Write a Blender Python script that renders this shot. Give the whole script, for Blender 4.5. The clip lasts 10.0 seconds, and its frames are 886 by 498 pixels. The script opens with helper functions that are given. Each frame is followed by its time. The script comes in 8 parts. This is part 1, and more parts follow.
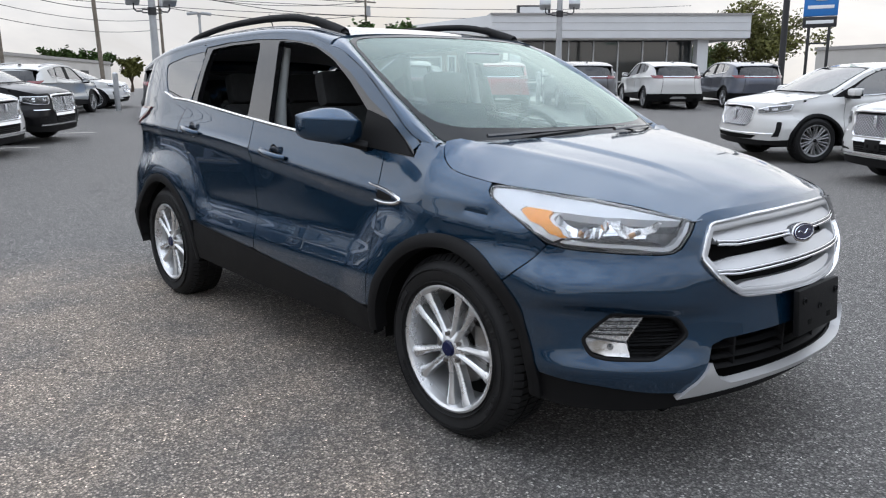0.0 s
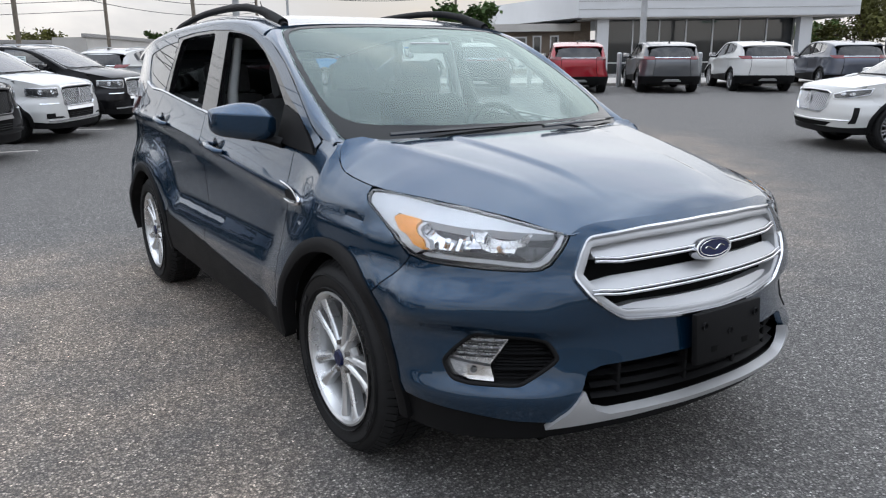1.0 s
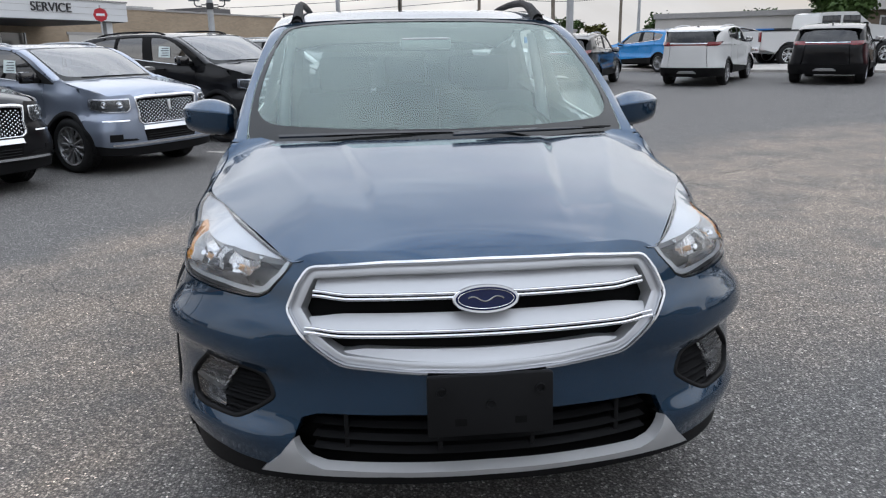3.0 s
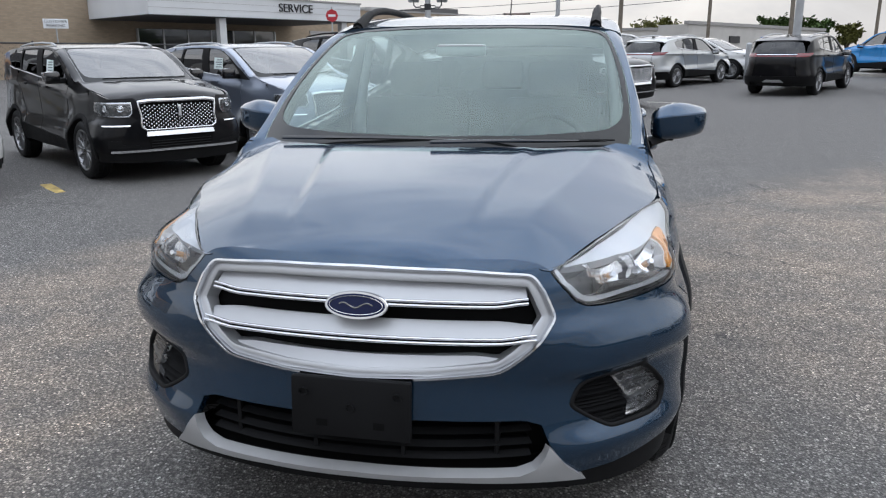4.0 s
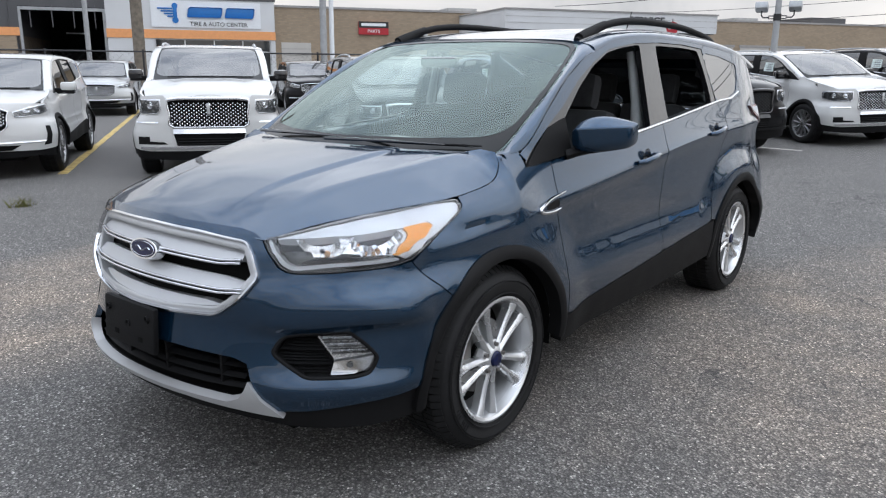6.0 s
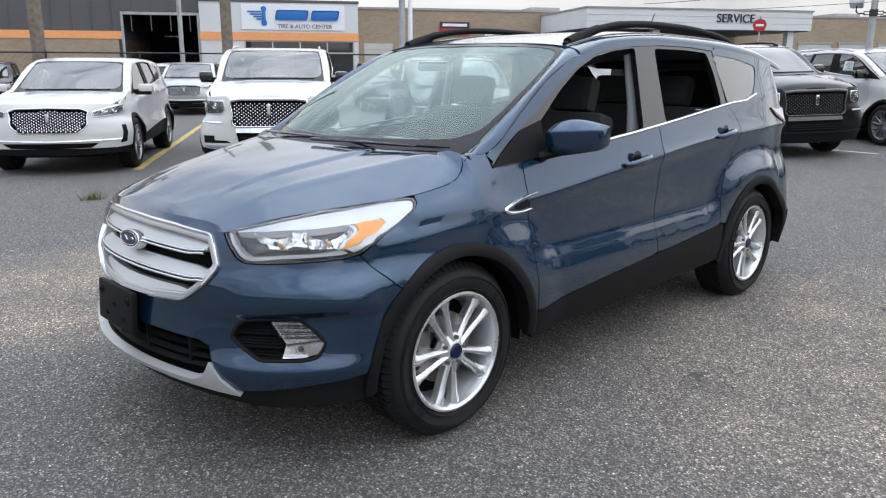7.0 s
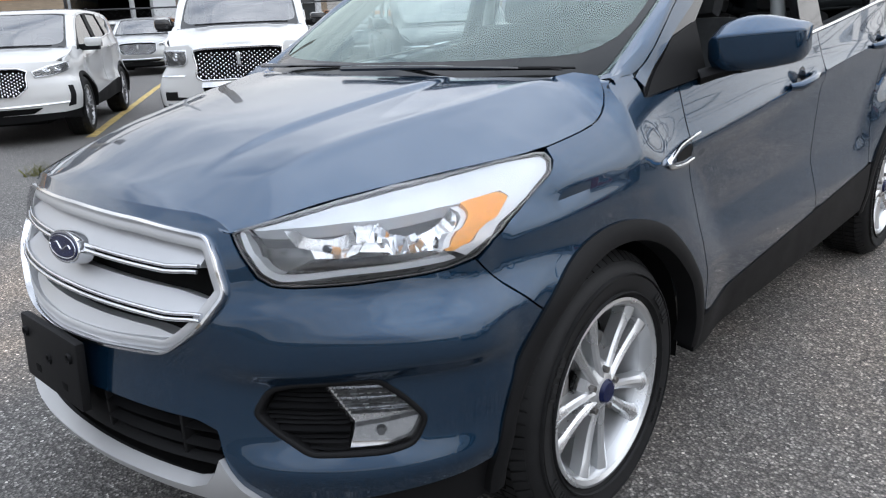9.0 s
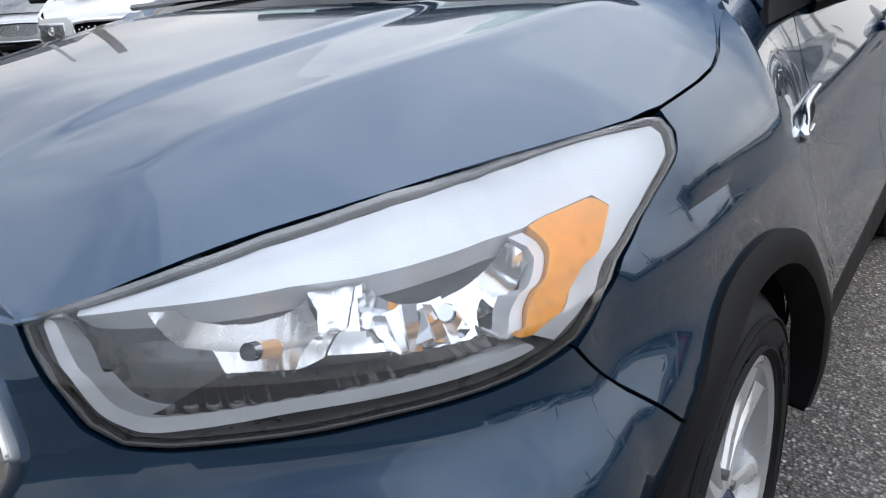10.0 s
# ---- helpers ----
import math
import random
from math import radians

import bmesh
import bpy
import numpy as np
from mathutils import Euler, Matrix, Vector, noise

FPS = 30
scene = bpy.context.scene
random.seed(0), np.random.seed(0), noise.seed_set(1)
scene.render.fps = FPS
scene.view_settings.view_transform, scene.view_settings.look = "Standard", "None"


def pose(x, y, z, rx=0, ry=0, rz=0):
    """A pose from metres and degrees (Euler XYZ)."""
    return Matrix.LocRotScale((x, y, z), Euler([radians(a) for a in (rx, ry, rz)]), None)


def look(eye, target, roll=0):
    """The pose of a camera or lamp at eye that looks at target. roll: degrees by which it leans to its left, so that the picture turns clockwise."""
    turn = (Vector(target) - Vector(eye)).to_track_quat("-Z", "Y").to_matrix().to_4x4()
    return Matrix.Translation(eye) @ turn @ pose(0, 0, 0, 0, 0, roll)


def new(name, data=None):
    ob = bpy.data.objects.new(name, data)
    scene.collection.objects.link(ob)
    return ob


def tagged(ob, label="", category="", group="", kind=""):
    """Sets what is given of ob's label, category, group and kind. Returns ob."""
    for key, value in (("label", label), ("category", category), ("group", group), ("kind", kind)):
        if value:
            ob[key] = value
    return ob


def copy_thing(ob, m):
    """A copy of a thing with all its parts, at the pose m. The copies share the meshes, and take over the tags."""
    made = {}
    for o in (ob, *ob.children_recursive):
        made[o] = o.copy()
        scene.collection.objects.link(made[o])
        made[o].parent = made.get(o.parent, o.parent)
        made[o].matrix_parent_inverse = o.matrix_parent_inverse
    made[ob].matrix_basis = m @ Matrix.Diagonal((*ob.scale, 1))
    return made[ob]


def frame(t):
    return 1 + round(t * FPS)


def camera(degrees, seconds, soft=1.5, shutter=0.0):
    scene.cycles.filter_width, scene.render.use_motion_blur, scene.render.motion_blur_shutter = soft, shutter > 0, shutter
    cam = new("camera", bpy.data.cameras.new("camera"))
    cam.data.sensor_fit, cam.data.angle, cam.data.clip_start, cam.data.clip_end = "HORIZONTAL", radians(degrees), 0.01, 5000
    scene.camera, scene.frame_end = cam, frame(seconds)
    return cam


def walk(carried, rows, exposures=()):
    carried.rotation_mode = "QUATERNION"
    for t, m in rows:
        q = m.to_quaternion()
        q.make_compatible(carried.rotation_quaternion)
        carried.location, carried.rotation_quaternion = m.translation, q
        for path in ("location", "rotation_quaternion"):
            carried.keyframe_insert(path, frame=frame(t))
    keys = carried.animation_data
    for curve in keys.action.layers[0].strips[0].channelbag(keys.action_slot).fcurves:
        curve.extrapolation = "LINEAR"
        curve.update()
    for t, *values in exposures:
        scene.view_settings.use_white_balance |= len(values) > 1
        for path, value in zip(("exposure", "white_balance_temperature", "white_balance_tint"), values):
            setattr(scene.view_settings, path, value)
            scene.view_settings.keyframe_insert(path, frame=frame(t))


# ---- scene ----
cam = camera(61.6, 10.0, 1.2)
PATH = [
    (0, (1.984, -2.611, 1.306), (0.509, -1.331, 0.878), -0.4),
    (0.5, (2.159, -2.322, 1.35), (0.625, -1.121, 0.896), -0.5),
    (1, (2.282, -1.938, 1.352), (0.666, -0.86, 0.877), -0.6),
    (1.5, (2.401, -1.514, 1.368), (0.688, -0.605, 0.876), -0.7),
    (2, (2.58, -1.091, 1.395), (0.774, -0.39, 0.897), -0.8),
    (2.5, (2.624, -0.676, 1.379), (0.744, -0.212, 0.877), -0.9),
    (4, (2.607, 0.557, 1.413), (0.706, 0.19, 0.912), -0.2),
    (4.5, (2.542, 1.058, 1.401), (0.713, 0.421, 0.903), 0.3),
    (5, (2.495, 1.515, 1.393), (0.762, 0.649, 0.9), 0.8),
    (5.5, (2.335, 1.959, 1.397), (0.709, 0.898, 0.916), 0.6),
    (7, (1.982, 2.785, 1.435), (0.612, 1.407, 0.96), 0.2),
    (7.5, (1.894, 2.808, 1.421), (0.555, 1.403, 0.937), -0.3),
    (8, (1.835, 2.549, 1.387), (0.501, 1.149, 0.874), -1.0),
    (8.5, (1.712, 2.151, 1.341), (0.357, 0.786, 0.791), -1.8),
    (9, (1.481, 1.715, 1.261), (0.087, 0.412, 0.66), -2.6),
    (9.5, (1.271, 1.307, 1.141), (-0.196, 0.101, 0.512), -2.7),
    (10, (0.995, 1.098, 1.12), (-0.52, -0.03, 0.461), -3.2),
]
walk(cam, [(t, look(eye, target, roll)) for t, eye, target, roll in PATH], [(0.0, 0.02, 6000, 10), (2.0, -0.10, 6000, 10), (5.5, -0.06, 6000, 10), (7.0, 0.16, 6000, 10), (8.5, 0.18, 6000, 10), (9.5, 0.10, 6000, 10), (10.0, 0.02, 6000, 10)])

# ---------------------------------------------------------------- sky and sun
SUN_AZ, SUN_EL = radians(138), radians(38)
world = bpy.data.worlds.new("overcast_sky")
scene.world = world
world.use_nodes = True
wt = world.node_tree
wt.nodes.clear()
w_out = wt.nodes.new("ShaderNodeOutputWorld")
w_bg = wt.nodes.new("ShaderNodeBackground")
w_sky = wt.nodes.new("ShaderNodeTexSky")
w_sky.sky_type = "NISHITA"
w_sky.sun_disc = False
w_sky.sun_elevation, w_sky.sun_rotation = SUN_EL, radians(90) - SUN_AZ
w_sky.air_density, w_sky.dust_density = 1.0, 3.0
w_co = wt.nodes.new("ShaderNodeTexCoord")
w_map = wt.nodes.new("ShaderNodeMapping")
w_map.inputs["Scale"].default_value = (1.0, 1.0, 2.6)
w_n = wt.nodes.new("ShaderNodeTexNoise")
w_n.inputs["Scale"].default_value, w_n.inputs["Detail"].default_value = 2.6, 7.0
w_n.inputs["Roughness"].default_value, w_n.inputs["Distortion"].default_value = 0.55, 0.4
w_cr = wt.nodes.new("ShaderNodeValToRGB")          # how bright the cloud is
w_cr.color_ramp.elements[0].position, w_cr.color_ramp.elements[0].color = 0.32, (5.2, 5.35, 5.7, 1)
w_cr.color_ramp.elements[1].position, w_cr.color_ramp.elements[1].color = 0.66, (9.7, 9.5, 9.2, 1)
w_cv = wt.nodes.new("ShaderNodeValToRGB")          # where blue shows through
w_cv.color_ramp.elements[0].position, w_cv.color_ramp.elements[0].color = 0.30, (0.72, 0.72, 0.72, 1)
w_cv.color_ramp.elements[1].position, w_cv.color_ramp.elements[1].color = 0.48, (1, 1, 1, 1)
w_mix = wt.nodes.new("ShaderNodeMixRGB")
for a, b in ((w_co.outputs["Generated"], w_map.inputs["Vector"]), (w_map.outputs[0], w_n.inputs["Vector"]),
             (w_n.outputs["Fac"], w_cr.inputs[0]), (w_n.outputs["Fac"], w_cv.inputs[0]), (w_cv.outputs[0], w_mix.inputs[0]),
             (w_sky.outputs[0], w_mix.inputs[1]), (w_cr.outputs[0], w_mix.inputs[2]), (w_bg.outputs[0], w_out.inputs[0])):
    wt.links.new(a, b)
# an overcast sky is brighter and bluer overhead, creamy towards the horizon
w_sep, w_grad, w_mul = (wt.nodes.new(k) for k in ("ShaderNodeSeparateXYZ", "ShaderNodeValToRGB", "ShaderNodeMixRGB"))
w_grad.color_ramp.elements[0].position, w_grad.color_ramp.elements[0].color = 0.0, (1.04, 0.97, 0.88, 1)
w_grad.color_ramp.elements[1].position, w_grad.color_ramp.elements[1].color = 1.0, (2.45, 2.58, 2.80, 1)
w_mid = w_grad.color_ramp.elements.new(0.28)
w_mid.color = (1.27, 1.26, 1.25, 1)
w_mul.blend_type = "MULTIPLY"
w_mul.inputs[0].default_value = 1.0
wt.links.new(w_co.outputs["Generated"], w_sep.inputs[0])
wt.links.new(w_sep.outputs["Z"], w_grad.inputs[0])
wt.links.new(w_mix.outputs[0], w_mul.inputs[1])
wt.links.new(w_grad.outputs[0], w_mul.inputs[2])
# the cloud glows softly towards the veiled sun
w_dot, w_glow, w_lit = (wt.nodes.new(k) for k in ("ShaderNodeVectorMath", "ShaderNodeValToRGB", "ShaderNodeMixRGB"))
w_dot.operation = "DOT_PRODUCT"
w_dot.inputs[1].default_value = (math.cos(SUN_AZ) * math.cos(SUN_EL), math.sin(SUN_AZ) * math.cos(SUN_EL), math.sin(SUN_EL))
w_glow.color_ramp.interpolation = "EASE"
w_glow.color_ramp.elements[0].position, w_glow.color_ramp.elements[0].color = 0.55, (1.0, 1.0, 1.0, 1)
w_glow.color_ramp.elements[1].position, w_glow.color_ramp.elements[1].color = 1.0, (1.07, 1.06, 1.04, 1)
w_lit.blend_type = "MULTIPLY"
w_lit.inputs[0].default_value = 1.0
wt.links.new(w_co.outputs["Generated"], w_dot.inputs[0])
wt.links.new(w_dot.outputs["Value"], w_glow.inputs[0])
wt.links.new(w_mul.outputs[0], w_lit.inputs[1])
wt.links.new(w_glow.outputs[0], w_lit.inputs[2])
wt.links.new(w_lit.outputs[0], w_bg.inputs[0])
w_bg.inputs[1].default_value = 0.10

sun = new("sun", bpy.data.lights.new("sun", "SUN"))
sun.data.energy, sun.data.angle, sun.data.color = 1.15, radians(150), (1.0, 0.96, 0.90)
sun.matrix_world = look((0, 0, 30), (-math.cos(SUN_AZ) * math.cos(SUN_EL) * 30, -math.sin(SUN_AZ) * math.cos(SUN_EL) * 30, 30 - 30 * math.sin(SUN_EL)))
scene.view_settings.exposure = 0.0

# ---------------------------------------------------------------- materials
def material(name):
    m = bpy.data.materials.new(name)
    m.use_nodes = True
    nt = m.node_tree
    return m, nt, nt.nodes["Principled BSDF"]


def link(nt, a, b):
    nt.links.new(a, b)


def noise_node(nt, scale, detail=4.0, rough=0.55, distort=0.0, coord="Object"):
    co, n = nt.nodes.new("ShaderNodeTexCoord"), nt.nodes.new("ShaderNodeTexNoise")
    n.inputs["Scale"].default_value, n.inputs["Detail"].default_value = scale, detail
    n.inputs["Roughness"].default_value, n.inputs["Distortion"].default_value = rough, distort
    link(nt, co.outputs[coord], n.inputs["Vector"])
    return n


def ramp(nt, src, stops):
    r = nt.nodes.new("ShaderNodeValToRGB")
    while len(r.color_ramp.elements) < len(stops):
        r.color_ramp.elements.new(0.5)
    for e, (p, c) in zip(r.color_ramp.elements, stops):
        e.position = p
        e.color = (c, c, c, 1) if isinstance(c, (int, float)) else (*c, 1)
    link(nt, src, r.inputs[0])
    return r


def bump(nt, bsdf, height, strength, dist=0.002):
    b = nt.nodes.new("ShaderNodeBump")
    b.inputs["Strength"].default_value, b.inputs["Distance"].default_value = strength, dist
    link(nt, height, b.inputs["Height"])
    link(nt, b.outputs[0], bsdf.inputs["Normal"])
    return b


def mix(nt, fac, a, b, mode="MIX"):
    m = nt.nodes.new("ShaderNodeMixRGB")
    m.blend_type = mode
    for i, v in ((0, fac), (1, a), (2, b)):
        if isinstance(v, (int, float)):
            m.inputs[i].default_value = v if i == 0 else (v, v, v, 1)
        elif isinstance(v, tuple):
            m.inputs[i].default_value = (*v, 1)
        else:
            link(nt, v, m.inputs[i])
    return m.outputs[0]


def plain(name, color, rough=0.5, metal=0.0, vary=0.12, scale=8.0, fine=0.0, coat=0.0, spec=0.5):
    """A surface with broad variation, a little uneven gloss and, if fine, a fine grain in relief."""
    m, nt, b = material(name)
    n = noise_node(nt, scale)
    lo, hi = tuple(c * (1 - vary) for c in color), tuple(min(1, c * (1 + vary)) for c in color)
    link(nt, ramp(nt, n.outputs["Fac"], ((0.3, lo), (0.7, hi))).outputs[0], b.inputs["Base Color"])
    link(nt, ramp(nt, n.outputs["Fac"], ((0.3, max(0, rough - 0.05)), (0.75, min(1, rough + 0.07)))).outputs[0], b.inputs["Roughness"])
    b.inputs["Metallic"].default_value = metal
    b.inputs["Coat Weight"].default_value = coat
    b.inputs["Specular IOR Level"].default_value = spec
    if fine:
        bump(nt, b, noise_node(nt, 400.0, 2.0).outputs["Fac"], fine, 0.001)
    return m


def car_paint(name, color, flake=0.5, rough=0.32, metal=0.65, dusty=0.03, coat=1.55):
    """Metallic base under clear coat, with a trace of dust low and broad."""
    m, nt, b = material(name)
    n = noise_node(nt, 900.0, 1.0)
    lo, hi = tuple(c * (1 - 0.25 * flake) for c in color), tuple(c * (1 + 0.3 * flake) for c in color)
    c = ramp(nt, n.outputs["Fac"], ((0.35, lo), (0.65, hi))).outputs[0]
    dust = noise_node(nt, 3.0, 6.0, 0.7)
    d = ramp(nt, dust.outputs["Fac"], ((0.45, 0.0), (0.8, dusty))).outputs[0]
    link(nt, mix(nt, d, c, (0.35, 0.33, 0.3)), b.inputs["Base Color"])
    b.inputs["Metallic"].default_value, b.inputs["Roughness"].default_value = metal, rough
    b.inputs["Coat Weight"].default_value, b.inputs["Coat Roughness"].default_value = 1.0, 0.02
    b.inputs["Coat IOR"].default_value = coat
    b.inputs["Specular IOR Level"].default_value = 0.1
    return m


def glass(name, tint, gloss=0.0, rough=0.0, ior=1.5, sheen=(1, 1, 1), haze=0.0):
    """A pane: clear or tinted through it, mirror-like by Fresnel on it."""
    m, nt, b = material(name)
    nt.nodes.remove(b)
    out = nt.nodes["Material Output"]
    tr, gl, fr, mx = (nt.nodes.new(k) for k in ("ShaderNodeBsdfTransparent", "ShaderNodeBsdfGlossy", "ShaderNodeFresnel", "ShaderNodeMixShader"))
    tr.inputs[0].default_value = (*tint, 1)
    gl.inputs["Roughness"].default_value = rough
    gl.inputs["Color"].default_value = (*sheen, 1)
    fr.inputs[0].default_value = ior
    add = nt.nodes.new("ShaderNodeMath")
    add.operation = "ADD"
    add.use_clamp = True
    add.inputs[1].default_value = gloss
    link(nt, fr.outputs[0], add.inputs[0])
    link(nt, add.outputs[0], mx.inputs[0])
    link(nt, tr.outputs[0], mx.inputs[1])
    link(nt, gl.outputs[0], mx.inputs[2])
    if haze:
        df, hz = nt.nodes.new("ShaderNodeBsdfDiffuse"), nt.nodes.new("ShaderNodeMixShader")
        df.inputs[0].default_value = (0.62, 0.72, 0.70, 1)
        film = ramp(nt, noise_node(nt, 1.4, 3.0).outputs["Fac"], ((0.3, haze * 0.7), (0.7, haze * 1.2)))
        link(nt, film.outputs[0], hz.inputs[0])
        link(nt, mx.outputs[0], hz.inputs[1])
        link(nt, df.outputs[0], hz.inputs[2])
        mx = hz
    link(nt, mx.outputs[0], out.inputs[0])
    return m


BLUE = car_paint("blue_metallic_paint", (0.0090, 0.0375, 0.080), 0.4, 0.25, 0.75, 0.015, 1.60)
WHITE = car_paint("white_pearl_paint", (0.58, 0.58, 0.57), 0.1, 0.35, 0.0)
BLACKP = car_paint("black_paint", (0.004, 0.004, 0.005), 0.2, 0.3, 0.0, 0.008, 1.24)
SILVERP = car_paint("silver_paint", (0.42, 0.43, 0.43), 0.4, 0.3, 0.7)
ICEBLUE = car_paint("pale_blue_paint", (0.24, 0.275, 0.345), 0.4, 0.3, 0.6)
STEELBLUE = car_paint("grey_blue_paint", (0.085, 0.095, 0.125), 0.4, 0.3, 0.6)
GREYP = car_paint("dark_grey_paint", (0.10, 0.105, 0.115), 0.4, 0.3, 0.6)
REDP = car_paint("red_paint", (0.28, 0.008, 0.018), 0.3, 0.3, 0.4)
TEALP = car_paint("bright_blue_paint", (0.02, 0.22, 0.55), 0.1, 0.3, 0.1)
CHROME = plain("chrome", (0.72, 0.73, 0.75), 0.08, 1.0, 0.03)
SATIN = plain("satin_silver_plastic", (0.47, 0.475, 0.485), 0.42, 0.5, 0.04)
SKID = plain("silver_skid_plastic", (0.44, 0.44, 0.44), 0.40, 0.4, 0.05)
ALLOY = plain("alloy_wheel_paint", (0.66, 0.67, 0.68), 0.28, 0.8, 0.05, coat=0.6)
BLKALLOY = plain("black_wheel_paint", (0.015, 0.015, 0.016), 0.25, 0.2, 0.1, coat=0.6)
PLASTIC = plain("black_textured_plastic", (0.007, 0.007, 0.0075), 0.6, 0.0, 0.2, 5.0, 0.35, spec=0.15)
GLOSSBLK = plain("gloss_black_trim", (0.010, 0.010, 0.011), 0.08, 0.0, 0.1, coat=1.0)
RUBBER = plain("tyre_rubber", (0.012, 0.012, 0.0125), 0.64, 0.0, 0.3, 14.0, 0.2, spec=0.25)
FRIT = plain("black_glass_border", (0.012, 0.013, 0.013), 0.10, 0.0, 0.1, spec=0.22)
TWOTONE = plain("dark_machined_alloy", (0.30, 0.30, 0.305), 0.3, 0.8, 0.1)
FRAMEBLK = plain("gloss_black_frame", (0.010, 0.010, 0.011), 0.16, 0.0, 0.1, spec=0.5, coat=0.6)
# near-black that paints shade into openings; also colours liners and floor pan
DARK = plain("shade_and_liner_black", (0.004, 0.004, 0.004), 0.8, spec=0.1)
CABIN = plain("dark_cabin_plastic", (0.022, 0.023, 0.025), 0.85, 0.0, 0.2, 6.0, spec=0.2)
SEATM = plain("charcoal_seat_cloth", (0.030, 0.031, 0.033), 0.9, 0.0, 0.25, 30.0)
LINER = plain("grey_headliner", (0.42, 0.44, 0.44), 0.9, 0.0, 0.06)
DISC = plain("brake_steel", (0.22, 0.21, 0.20), 0.4, 0.9, 0.2, 20.0)
BADGEBLUE = plain("badge_blue", (0.005, 0.009, 0.045), 0.2, 0.0, 0.1, spec=0.3)
LAMPWHITE = plain("lamp_bright_trim", (0.70, 0.72, 0.745), 0.36, 0.3, 0.05, 25.0)
REFLECT = plain("lamp_reflector", (0.80, 0.81, 0.83), 0.09, 0.96, 0.06, 60.0)
FLUTED = plain("fluted_reflector", (0.70, 0.695, 0.69), 0.26, 0.75, 0.06, 60.0)
LAMPGREY = plain("lamp_grey_inside", (0.13, 0.135, 0.14), 0.25, 0.4, 0.3, 30.0)
LAMPDARK = plain("lamp_grey_bezel", (0.20, 0.204, 0.21), 0.3, 0.3, 0.2, 40.0)
AMBER = plain("amber_lens", (0.80, 0.33, 0.012), 0.30, 0.0, 0.12, 90.0, coat=0.3)
BULB = plain("warm_bulb", (0.75, 0.42, 0.18), 0.15, 0.3, 0.1)
REDLENS = plain("red_lens", (0.15, 0.006, 0.010), 0.12, 0.0, 0.15, 50.0, coat=1.0)
STICKER = plain("window_paper", (0.72, 0.80, 0.78), 0.6, 0.0, 0.03)
INK = plain("grey_ink", (0.10, 0.11, 0.12), 0.6)
CLEAR = glass("clear_lens", (0.95, 0.96, 0.97), 0.02)
WINDSHIELD = glass("windshield_glass", (0.60, 0.72, 0.69), 0.02, sheen=(0.84, 1.0, 0.96), haze=0.07)
SIDEGLASS = glass("tinted_side_glass", (0.10, 0.11, 0.11), 0.16)
DARKGLASS = glass("dark_rear_glass", (0.05, 0.055, 0.055), 0.01)
BARREL = plain("barrel_paint", (0.55, 0.56, 0.57), 0.35, 0.7, 0.1)
CARGLASS = glass("car_window_glass", (0.22, 0.25, 0.25), 0.12)


